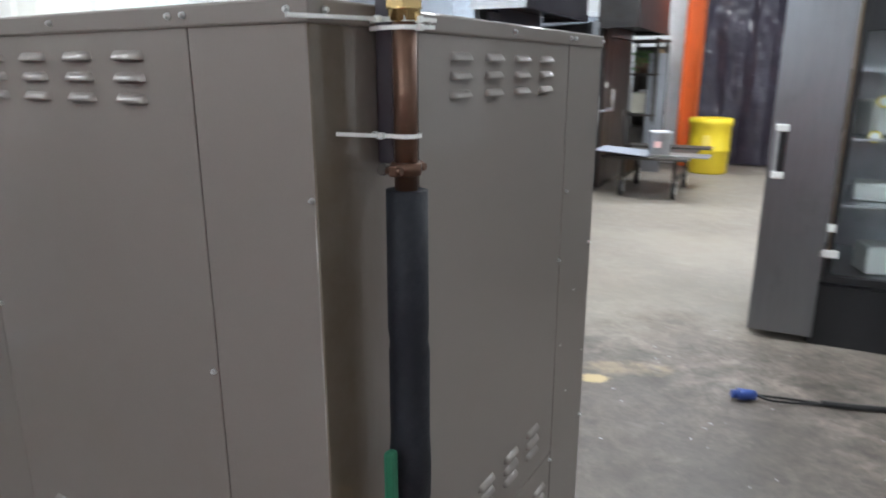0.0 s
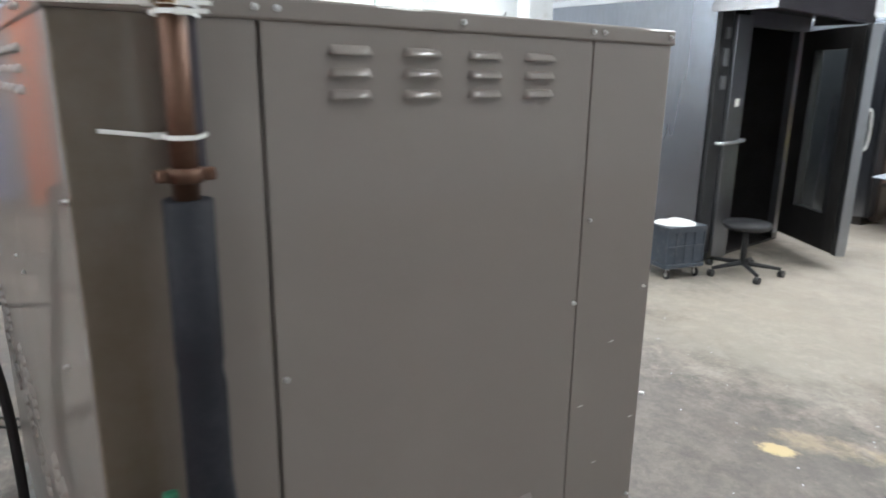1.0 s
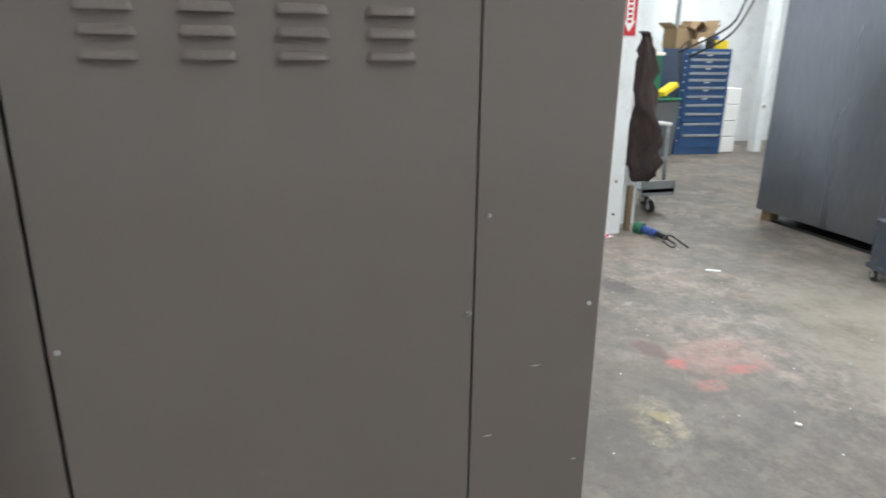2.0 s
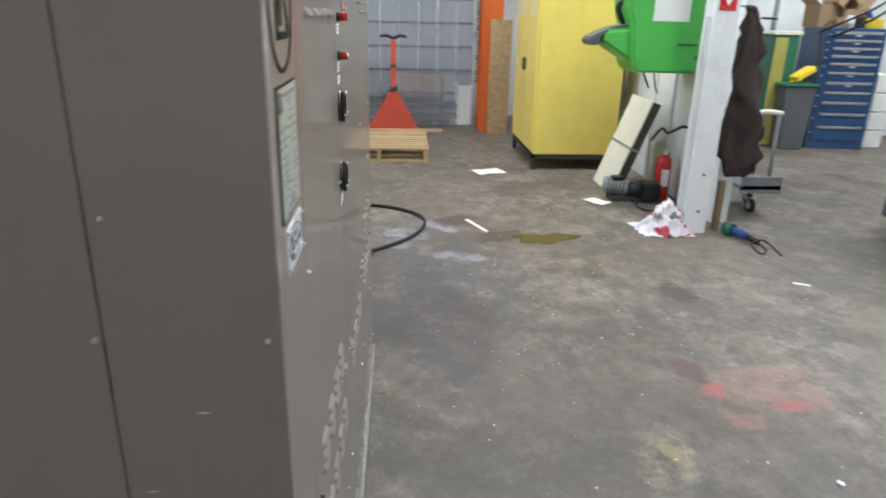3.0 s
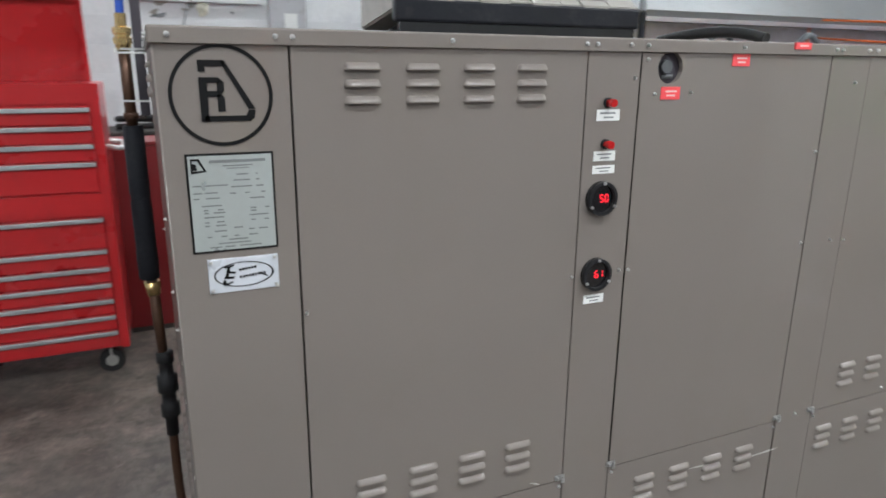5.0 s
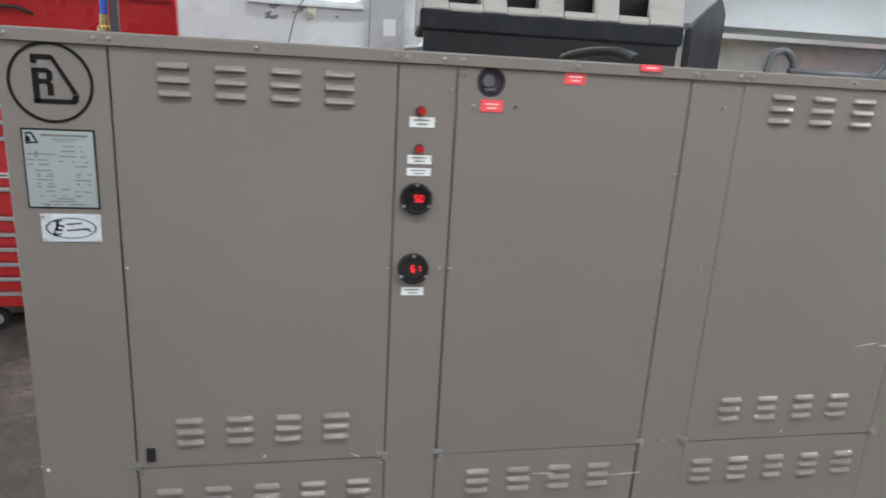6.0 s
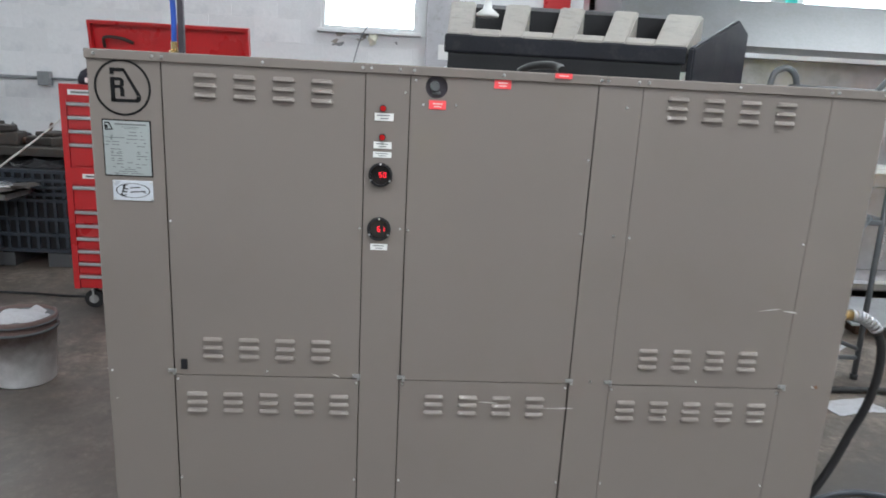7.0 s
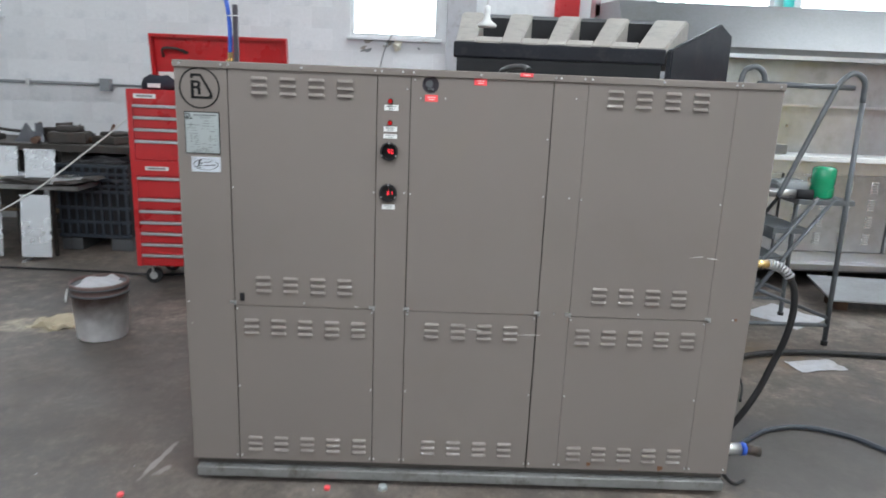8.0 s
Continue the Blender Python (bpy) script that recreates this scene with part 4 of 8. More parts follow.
for z, spans in ((1.327, ((0.092, 0.108), (0.118, 0.121))), (1.319, ((0.088, 0.110), (0.118, 0.123))), (1.313, ((0.034, 0.046), (0.048, 0.080))), (1.310, ((0.084, 0.112), (0.117, 0.128))),
                 (1.303, ((0.034, 0.046), (0.049, 0.066))), (1.301, ((0.082, 0.090), (0.102, 0.108), (0.124, 0.130))), (1.2955, ((0.034, 0.042), (0.050, 0.068))), (1.293, ((0.108, 0.128),)),
                 (1.285, ((0.044, 0.070),)), (1.279, ((0.046, 0.052), (0.064, 0.072), (0.108, 0.116), (0.128, 0.134))), (1.275, ((0.046, 0.052), (0.058, 0.074), (0.108, 0.116))), (1.269, ((0.046, 0.072), (0.106, 0.132))),
                 (1.262, ((0.046, 0.052), (0.062, 0.072), (0.108, 0.114), (0.126, 0.132))), (1.257, ((0.046, 0.052), (0.060, 0.074))), (1.2525, ((0.084, 0.096),)), (1.249, ((0.058, 0.074), (0.104, 0.112), (0.118, 0.130))),
                 (1.241, ((0.048, 0.054), (0.066, 0.074), (0.084, 0.090), (0.104, 0.116))), (1.236, ((0.076, 0.102),)), (1.231, ((0.062, 0.106),)), (1.226, ((0.050, 0.066), (0.070, 0.084), (0.090, 0.120)))):
    for a, b in spans:
        box(tx, a, b, -0.0023, -0.0019, z - 0.0009, z + 0.0009)
part("print", tx, "grey_ink", plate)
# maker's badge with an oval of plain shapes
badge = part("badge", B((0.0445, 0.1415, -0.0018, 0.0005, 1.1585, 1.2085), bevel=0.0006), "badge", front_left, "small white metal badge with an oval outline")
bm = bmesh.new()
ring(bm, 0, 0, 0.94, 1.0, -0.0024, -0.0017, seg=48)
for v in bm.verts:
    v.co.x, v.co.z = 0.093 + v.co.x * 0.0415, 1.1835 + v.co.z * 0.0185
part("oval", bm, "ink", badge)
bm = bmesh.new()
for quad in (((0.066, 1.196), (0.080, 1.199), (0.079, 1.196), (0.066, 1.194)), ((0.071, 1.197), (0.075, 1.197), (0.070, 1.178), (0.066, 1.179)), ((0.070, 1.190), (0.082, 1.188), (0.081, 1.185), (0.070, 1.187)),
             ((0.066, 1.182), (0.080, 1.181), (0.078, 1.178), (0.065, 1.179)), ((0.064, 1.177), (0.068, 1.177), (0.067, 1.170), (0.063, 1.170)), ((0.064, 1.171), (0.077, 1.174), (0.077, 1.172), (0.065, 1.168)),
             ((0.114, 1.184), (0.126, 1.178), (0.126, 1.176), (0.114, 1.182))):
    prism(bm, quad, -0.0024, -0.0017, "y")
for x0, n, z in ((0.0865, 6, 1.1905), (0.0865, 9, 1.1795)):
    for k in range(n):
        box(bm, x0 + 0.0042 * k, x0 + 0.0042 * k + 0.0028, -0.0024, -0.0017, z - 0.0018 + 0.0004 * k, z + 0.0016 + 0.0004 * k)
part("print", bm, "ink", badge)
for u, z in ((0.049, 1.163), (0.137, 1.163), (0.049, 1.204), (0.137, 1.204)):
    piece("rivet", SCREW, badge, Matrix.Translation((u, -0.0008, z)))

# control strip: lamps, labels, gauges
for z in (1.4145, 1.3445):
    bm = bmesh.new()
    rod(bm, (0.7065, 0.002, z), (0.7065, -0.006, z), 0.0085, seg=18)
    lampo = part("lamp_bezel", bm, "black", strip, "black bezel")
    bm = bmesh.new()
    rod(bm, (0.7065, -0.006, z), (0.7065, -0.020, z), 0.0075, 0.0066, seg=16)
    part("lens", bm, "lens_red", lampo, "red indicator lens")
for u, z, w, h in ((0.7095, 1.3935, 0.047, 0.019), (0.7075, 1.3240, 0.045, 0.017), (0.7075, 1.3005, 0.046, 0.0145), (0.7055, 1.0625, 0.044, 0.0165)):
    lab = part("label", B((u - w / 2, u + w / 2, -0.0012, 0.0004, z - h / 2, z + h / 2)), "paper", strip, "white printed label")
    bm = bmesh.new()
    box(bm, u - w * 0.36, u + w * 0.30, -0.0016, -0.0011, z + h * 0.12, z + h * 0.26)
    box(bm, u - w * 0.20, u + w * 0.22, -0.0016, -0.0011, z - h * 0.26, z - h * 0.13)
    part("print", bm, "grey_ink", lab)
SEGS = {"5": "afgcd", "0": "abcdef", "6": "afgcde", "1": "bc"}


def digit(bm, u, z, ch, w=0.0062, h=0.0125):
    t = 0.0016
    spots = {"a": (0, h, w, 1), "g": (0, h / 2, w, 1), "d": (0, 0, w, 1), "f": (0, h / 2, h / 2, 0), "e": (0, 0, h / 2, 0), "b": (w, h / 2, h / 2, 0), "c": (w, 0, h / 2, 0)}
    for s in SEGS[ch]:
        du, dz, n, flat = spots[s]
        if flat:
            box(bm, u + du + t * 0.6, u + du + n - t * 0.6 + t * 0.4, -0.0062, -0.0056, z + dz - t / 2, z + dz + t / 2)
        else:
            box(bm, u + du - t / 2 + 0.0004, u + du + t / 2 + 0.0004, -0.0062, -0.0056, z + dz + t * 0.6, z + dz + n - t * 0.6)


for z, txt in ((1.2500, "50"), (1.1105, "61")):
    bm = bmesh.new()
    rod(bm, (0.7045, 0.002, z), (0.7045, -0.0055, z), 0.0305, 0.0298, seg=40)
    g = part("gauge", bm, "gauge", strip, "round black digital thermometer with red digits")
    bm = bmesh.new()
    ring(bm, 0.7045, z, 0.0245, 0.0300, -0.0120, -0.0050, seg=40)
    part("bezel", bm, "black", g)
    for a in (90, 210, 330):
        piece("screw", SCREW, g, Matrix.Translation((0.7045 + 0.0272 * math.cos(radians(a)), -0.0115, z + 0.0272 * math.sin(radians(a)))))
    bm = bmesh.new()
    digit(bm, 0.7010, z - 0.006, txt[0])
    digit(bm, 0.7115, z - 0.006, txt[1])
    part("display", bm, "led", g, "glowing red digits")
for u, z, parent in ((0.840, 1.429, mid_panel), (0.999, 1.487, mid_panel)):
    tg = part("tag", B((u - 0.021, u + 0.021, -0.0016, 0.0004, z - 0.011, z + 0.011)), "tag", parent, "small red tag with pale print")
    bm = bmesh.new()
    box(bm, u - 0.012, u + 0.013, -0.0020, -0.0015, z + 0.0015, z + 0.0045)
    box(bm, u - 0.009, u + 0.010, -0.0020, -0.0015, z - 0.0055, z - 0.0025)
    part("print", bm, "tag_text", tg)
tg = part("tag", B((1.127, 1.169, -0.0076, -0.0036, 1.508, 1.5205)), "tag", mid_panel, "small red tag with pale print")
part("print", B((1.137, 1.160, -0.0080, -0.0075, 1.513, 1.516)), "tag_text", tg)
# a pipe end behind the round hole, before a dark plate that paints the shade inside
part("hole_shade_plate", B((0.802, 0.870, 0.0104, 0.0116, 1.438, 1.4965)), "blue_grey", mid_panel, "dark plate standing for the shade inside the round hole")
part("pipe_end", R(((0.832, 0.0104, 1.474), (0.832, 0.003, 1.474), 0.0125, 0.0115), ((0.826, 0.0104, 1.456), (0.846, 0.006, 1.458), 0.004)), "grey_plastic", mid_panel, "grey pipe end behind the round hole")

# ---- pipes on the side face ----
riser = thing("copper_pipe_riser", (-0.046, 0.770, 0), "tarnished copper riser with black foam sleeve and brass coupling", "pipe")
part("copper_pipe", R(((0, 0, 1.32), (0, 0, 1.52), 0.0125)), "copper", riser)
part("lower_pipe", R(((0.012, 0, 0.70), (0.004, 0, 0.98), 0.0125)), "copper", riser)
bm = bmesh.new()
lathe(bm, [(0.017, 1.334), (0.0225, 1.333), (0.0230, 1.18), (0.0215, 1.165), (0.0232, 1.15), (0.0232, 1.05), (0.0245, 1.01), (0.0235, 0.965), (0.015, 0.96)], 20)
for v in bm.verts:
    v.co += 0.0022 * noise.noise_vector(v.co * 22)
part("foam_sleeve", bm, "black_soft", riser, "black foam pipe insulation")
bm = bmesh.new()
lathe(bm, [(0.0150, 1.349), (0.0165, 1.350), (0.0165, 1.362), (0.0150, 1.363)], 20)
box(bm, -0.005, 0.005, 0.012, 0.026, 1.350, 1.362, bevel=0.002)
box(bm, -0.005, 0.005, -0.027, -0.012, 1.350, 1.362, bevel=0.002)
rod(bm, (-0.009, 0.022, 1.356), (0.009, 0.022, 1.356), 0.0042, seg=8)
rod(bm, (-0.009, -0.022, 1.356), (0.009, -0.022, 1.356), 0.0042, seg=8)
part("clamp", bm, "copper", riser, "split pipe clamp with screws")
bm = bmesh.new()
lathe(bm, [(0.0125, 1.500), (0.0160, 1.502), (0.0160, 1.512), (0.0185, 1.514)], 20)
lathe(bm, [(0.0195, 1.514), (0.0195, 1.527), (0.0165, 1.529), (0.0165, 1.534), (0.0195, 1.536), (0.0195, 1.549), (0.012, 1.552), (0.012, 1.58)], 6, smooth=False)
part("coupling", bm, "brass", riser, "hexagonal brass coupling")
part("blue_hose", T(0.0095, (0, 0, 1.57), (0.002, 0.0, 1.66), (-0.002, 0.0, 1.74), (-0.012, 0.002, 1.80), (-0.04, 0.01, 1.95), (-0.12, 0.05, 2.6), (-0.16, 0.10, 3.8), (-0.16, 0.10, CEIL)), "blue_pvc", riser, "blue plastic hose")
part("joint", R(((0.004, 0, 0.955), (0.006, 0, 0.92), 0.019, 0.016)), "brass", riser)
bm = bmesh.new()
lathe(bm, [(0.012, 0.530), (0.016, 0.532), (0.016, 0.585), (0.024, 0.588), (0.023, 0.620), (0.018, 0.622), (0.018, 0.655), (0.026, 0.658), (0.025, 0.700), (0.017, 0.702), (0.017, 0.735), (0.022, 0.738), (0.021, 0.765), (0.012, 0.768)], 14, 0.014, 0.0)
part("valve", bm, "black", riser, "dirty black valve and fittings")
part("lever", B((-0.006, 0.006, 0.032, 0.047, 0.975, 1.045), bevel=0.004), "green_dark", riser, "green plastic valve lever")
part("pipe_tail", T(0.012, (0.014, 0, 0.54), (0.014, 0, 0.40), (0.02, 0, 0.30), (0.05, 0, 0.26)), "copper", riser)
cond = thing("conduit_post", (-0.014, 0.763, 0), "dark grey channel post behind the copper pipe", "conduit")
part("channel", B((-0.010, 0.010, -0.021, -0.001, 1.358, 1.775), bevel=0.002), "blue_grey", cond)
part("edge_strip", B((-0.0112, -0.0102, -0.0085, -0.0070, 1.358, 1.77)), "dull_zinc", cond, "thin bright edge line")
part("end_bolt", R(((-0.006, -0.004, 1.350), (-0.006, 0.014, 1.354), 0.0035), ((-0.006, 0.010, 1.353), (-0.006, 0.0155, 1.3545), 0.0065), seg=8), "iron", cond, "dark bolt at the post's foot")
for z, head, tail, lean in ((1.390, (0.020, 0.0165), (0.022, 0.044), -5), (1.5035, (0.020, 0.0165), (0.022, 0.105), 1), (1.5030, (-0.0160, -0.002), (-0.004, -0.026), 0), (1.4955, (-0.0160, -0.003), (-0.004, -0.022), -2), (1.730, (-0.0160, 0.002), (-0.003, -0.012), 0)):
    tie = thing("cable_tie", (-0.046, 0.770, z), "white nylon cable tie round the pipes", "cable tie", "cable ties on the riser")
    loop = [(-0.0146, -0.008), (-0.0146, 0.006), (-0.009, 0.0135), (0.004, 0.0140), (0.022, 0.0135), (0.0435, 0.000), (0.0435, -0.029), (0.022, -0.030), (-0.006, -0.0150), (-0.0146, -0.008)]
    bm = bmesh.new()
    for a, b in zip(loop, loop[1:]):
        ends = [Vector((q[0], q[1], h)) for q, h in ((a, -0.0021), (b, -0.0021), (b, 0.0021), (a, 0.0021))]
        out = (ends[1] - ends[0]).cross(Vector((0, 0, 1))).normalized() * 0.0012
        inner = [bm.verts.new(q) for q in ends]
        outer = [bm.verts.new(q + out) for q in ends]
        for k in range(4):
            bm.faces.new((inner[k], inner[(k + 1) % 4], outer[(k + 1) % 4], outer[k]))
        bm.faces.new(inner[::-1])
        bm.faces.new(outer)
    part("band", bm, "nylon", tie)
    hx, hy = head
    hd = part("head", B((hx - 0.0035, hx + 0.0035, hy - 0.0035, hy + 0.0035, -0.0032, 0.0032), bevel=0.001), "nylon", tie)
    dx, dy = tail
    bm = bmesh.new()
    box(bm, 0, math.hypot(dx, dy), -0.0008, 0.0008, -0.0020, 0.0020, bevel=0.0004, m=Matrix.Translation((hx, hy, 0)) @ Matrix.Rotation(math.atan2(dy, dx), 4, "Z") @ Matrix.Rotation(radians(lean), 4, "Y"))
    part("tail", bm, "nylon", tie)

# scratches and rust spots on the front panels
for u, z, w, h, tn in ((1.78, 0.925, 0.030, 0.0013, -8), (1.835, 0.921, 0.022, 0.0028, 4), (1.21, 0.617, 0.05, 0.0022, -2), (1.02, 0.63, 0.03, 0.002, 3), (0.60, 0.70, 0.012, 0.0016, 20), (1.95, 0.70, 0.006, 0.006, 0)):
    bm = bmesh.new()
    prism(bm, [(-w, 0), (-w * 0.3, -h * 0.4), (w * 0.5, -h), (w, 0), (w * 0.4, h), (-w * 0.4, h * 0.5)], -0.0006, 0.0002, "y")
    ob = part("scratch", bm, "scuff" if w > 0.01 else "rust_spot", chiller, "bare scratch in the enamel" if w > 0.01 else "")
    ob.matrix_basis = FACES["front"] @ Matrix.Translation((u, 0, z)) @ Matrix.Rotation(radians(tn), 4, "Y")
for u, z, r in ((1.745, 0.104, 0.011), (1.475, 0.112, 0.008), (1.60, 0.092, 0.005)):
    bm = bmesh.new()
    prism(bm, [(r * (1 + 0.3 * math.sin(k * 2.1)) * math.cos(k * 0.63), r * (1 + 0.3 * math.sin(k * 2.1)) * math.sin(k * 0.63)) for k in range(10)], -0.0006, 0.0002, "y")
    ob = part("rust_bloom", bm, "rust_spot", chiller, "brown rust bloom")
    ob.matrix_basis = FACES["front"] @ Matrix.Translation((u, 0, z))
for face, u, z, w in (("side", DY - 0.09, 1.02, 0.008), ("side", DY - 0.02, 0.86, 0.005), ("side", DY - 0.11, 0.80, 0.006), ("side", DY - 0.155, 0.92, 0.007), ("front", 0.02, 0.62, 0.004)):
    bm = bmesh.new()
    prism(bm, [(-w, 0), (0, -0.0008), (w, 0.0002), (0, 0.001)], -0.0005, 0.0002, "y")
    ob = part("scratch", bm, "scuff", chiller)
    ob.matrix_basis = FACES[face] @ Matrix.Translation((u, 0, z))

single("rear_cable", T(0.011, (1.02, 0.96, 1.20), (1.0, 0.935, 0.95), (1.0, 0.91, 0.72), (1.0, 0.905, 0.47), (1.02, 0.91, 0.2), (1.1, 0.98, 0.014), (1.5, 1.2, 0.012)), "rubber", "black cable hanging behind the chiller", "cable")


# ---- workshop east ----
def yellow_cabinet():
    t = thing("safety_cabinet", (5.70, -1.39, 0), "yellow steel flammables cabinet on an angle iron stand", "cabinet")
    L, W, z0, z1 = 1.12, 0.82, 0.15, 1.71
    part("body", B((0, L, -W, -0.012, z0, z1), bevel=0.006), "yellow", t)
    for k, (a, b) in enumerate(((0.012, L / 2 - 0.004), (L / 2 + 0.004, L - 0.012))):
        d = part("door", B((a, b, -0.010, 0.014, z0 + 0.03, z1 - 0.03), bevel=0.003), "yellow", t)
        part("handle", B((L / 2 - 0.05 + k * 0.07, L / 2 - 0.03 + k * 0.07, 0.014, 0.035, 0.90, 1.02), bevel=0.003), "iron", d)
        part("label", B((a + 0.16, b - 0.16, 0.014, 0.0155, 1.42, 1.56)), "cream", d, "pale warning label with unreadable print")
        part("print", B((a + 0.19, b - 0.19, 0.0155, 0.0165, 1.51, 1.525), (a + 0.19, b - 0.25, 0.0155, 0.0165, 1.45, 1.46)), "yellow", d)
    part("vent", R(((-0.002, -0.43, 1.62), (0.01, -0.43, 1.62), 0.022)), "iron", t, "round vent plug")
    for x, y in ((0.0, -0.04), (0.0, -W), (L - 0.04, -0.04), (L - 0.04, -W)):
        part("leg", B((x, x + 0.04, y, y + 0.04, 0, z0)), "iron", t)
    part("stand_rail", B((0, L, -W, -W + 0.04, z0 - 0.04, z0), (0, L, -0.04, 0, z0 - 0.04, z0), (0, 0.04, -W, 0, z0 - 0.045, z0 - 0.002), (L - 0.04, L, -W, 0, z0 - 0.045, z0 - 0.002)), "iron", t)


yellow_cabinet()

# partition wall with a boxed column at its end
PY = -2.42
part_wall = single("wall_partition", B((3.98, EAST, PY - 0.12, PY, 0, CEIL)), "white_paint", "white painted sheet metal partition wall", "wall", kind="structure")
for k in range(12):
    piece("rib", mesh_of("rib", B((-0.02, 0.02, 0, 0.025, 0, CEIL), bevel=0.006), "white_paint"), part_wall, Matrix.Translation((4.1 + 0.42 * k, PY, 0)))
col = thing("column_white", (3.80, -2.22, 0), "chipped white painted steel column at the end of a partition", "column", kind="structure")
part("web", B((-0.06, 0.10, -0.03, 0.04, 0, CEIL)), "white_paint", col)
part("flange", B((-0.08, -0.06, -0.04, 0.12, 0, CEIL), bevel=0.003), "white_paint", col)
part("flange", B((0.10, 0.12, -0.04, 0.10, 0, CEIL), bevel=0.003), "white_paint", col)
part("cladding", B((-0.055, 0.09, 0.085, 0.10, 0, 1.45), (-0.058, 0.094, 0.09, 0.107, 1.44, CEIL), (0.0, 0.02, 0.10, 0.110, 0, 1.44), (0.05, 0.07, 0.10, 0.110, 0, 1.44)), "white_paint", col)
for z in (0.42, 0.16):
    part("bolt", R(((-0.08, 0.03, z), (-0.09, 0.03, z), 0.010), seg=6), "rust", col)
sign = thing("extinguisher_sign", (3.716, -2.175, 1.48), "red sign with a white down arrow", "sign")
part("board", B((-0.004, 0, -0.055, 0.055, 0, 0.42)), "red", sign)
bm = bmesh.new()
prism(bm, [(0.028, 0.36), (-0.028, 0.36), (-0.028, 0.10), (-0.046, 0.10), (0, 0.025), (0.046, 0.10), (0.028, 0.10)], -0.0055, -0.004, "x")
part("arrow", bm, "paper", sign)
part("print", B(*[(-0.0065, -0.0055, -0.016, 0.016, 0.085 + 0.034 * k, 0.107 + 0.034 * k) for k in range(8)]), "red", sign)


def eyewash():
    t = thing("eyewash_station", (4.44, -2.02, 1.03), "bright green wall mounted eyewash station with black tray arm", "eyewash station")
    bm = bmesh.new()
    prism(bm, [(-0.40, 0.0), (0.13, 0.0), (0.17, 0.08), (0.19, 0.36), (0.22, 0.42), (0.23, 0.60), (0.10, 0.68), (-0.40, 0.68)], 0.0, 0.42, "x")
    bmesh.ops.bevel(bm, geom=list(bm.edges), offset=0.018, segments=3, affect="EDGES")
    part("tank", bm, "green", t)
    bm = bmesh.new()
    prism(bm, [(0.10, 0.05), (0.20, 0.10), (0.38, 0.21), (0.36, 0.30), (0.15, 0.32)], 0.06, 0.38, "x")
    bmesh.ops.bevel(bm, geom=list(bm.edges), offset=0.02, segments=3, affect="EDGES")
    part("bowl", bm, "green", t)
    bm = bmesh.new()
    prism(bm, [(0.40, 0.195), (0.47, 0.185), (0.485, 0.24), (0.42, 0.275), (0.30, 0.325), (0.17, 0.345), (0.17, 0.315), (0.30, 0.29), (0.40, 0.245)], 0.10, 0.34, "x")
    bmesh.ops.bevel(bm, geom=list(bm.edges), offset=0.012, segments=2, affect="EDGES")
    part("tray_arm", bm, "tube_grey", t, "dark grey folding tray arm")
    part("arm_clamp", T(0.020, (0.22, 0.19, 0.34), (0.22, 0.23, 0.40), (0.22, 0.25, 0.47), (0.22, 0.21, 0.52), step=4), "black", t, "black clamp over the arm")
    part("notice", B((-0.006, 0.0, -0.22, 0.05, 0.37, 0.66)), "paper", t, "pale instruction sheet")
    part("strap", B((-0.01, 0.43, -0.35, -0.30, 0.10, 0.13), (-0.01, 0.43, -0.30, -0.16, 0.20, 0.215)), "green_dark", t)
    part("drain_hose", T(0.008, (0.2, 0.02, 0.02), (0.2, -0.02, -0.06), (0.22, -0.06, -0.13)), "rubber", t)
    part("drain_hose", T(0.006, (0.1, -0.04, 0.02), (0.1, -0.06, -0.08), (0.11, -0.09, -0.16)), "rubber", t)
    part("back_bracket", B((0.05, 0.37, -0.42, -0.395, 0.1, 0.65)), "grey_paint", t)


eyewash()


single("wall_hook", T(0.012, (5.26, PY + 0.03, 0.38), (5.12, PY + 0.04, 0.47), (4.98, PY + 0.05, 0.53), (4.88, PY + 0.05, 0.51), (4.76, PY + 0.05, 0.545), (4.64, PY + 0.03, 0.60), (4.60, PY, 0.60)), "rubber", "black cable bent along the partition wall", "cable")


def leaning_panel():
    t = thing("leaning_panel", (4.80, -1.90, 0), "cream insulated panel leaning against the partition wall", "panel")
    m = Matrix.Rotation(radians(20), 4, "X")
    bm = bmesh.new()
    box(bm, 0.0, 0.50, -0.012, 0.0, 0.0, 0.83, bevel=0.003, m=m)
    part("face_sheet", bm, "cream", t)
    bm = bmesh.new()
    box(bm, 0.004, 0.496, -0.085, -0.012, 0.004, 0.825, bevel=0.004, m=m)
    part("core", bm, "iron", t, "dark edge of the panel")
    bm = bmesh.new()
    box(bm, -0.003, 0.503, -0.088, 0.004, 0.40, 0.422, m=m)
    part("band", bm, "grey_paint", t)
    part("slat", B((-0.05, 0.0, -0.02, 0.02, 0, 0.012)), "grey_paint", t)


leaning_panel()
ext = thing("fire_extinguisher", (4.64, -2.28, 0), "red dry powder fire extinguisher standing on the floor", "fire extinguisher")
bm = bmesh.new()
lathe(bm, [(0.055, 0.0), (0.062, 0.012), (0.062, 0.31), (0.055, 0.345), (0.03, 0.37), (0.022, 0.375)], 24)
part("cylinder", bm, "red", ext)
part("valve_head", B((-0.025, 0.025, -0.018, 0.018, 0.375, 0.41), (-0.06, 0.015, -0.010, 0.010, 0.415, 0.428), (-0.065, 0.01, -0.009, 0.009, 0.44, 0.452), bevel=0.004), "zinc", ext)
part("label", B((-0.064, -0.055, -0.03, 0.03, 0.12, 0.26)), "paper", ext)
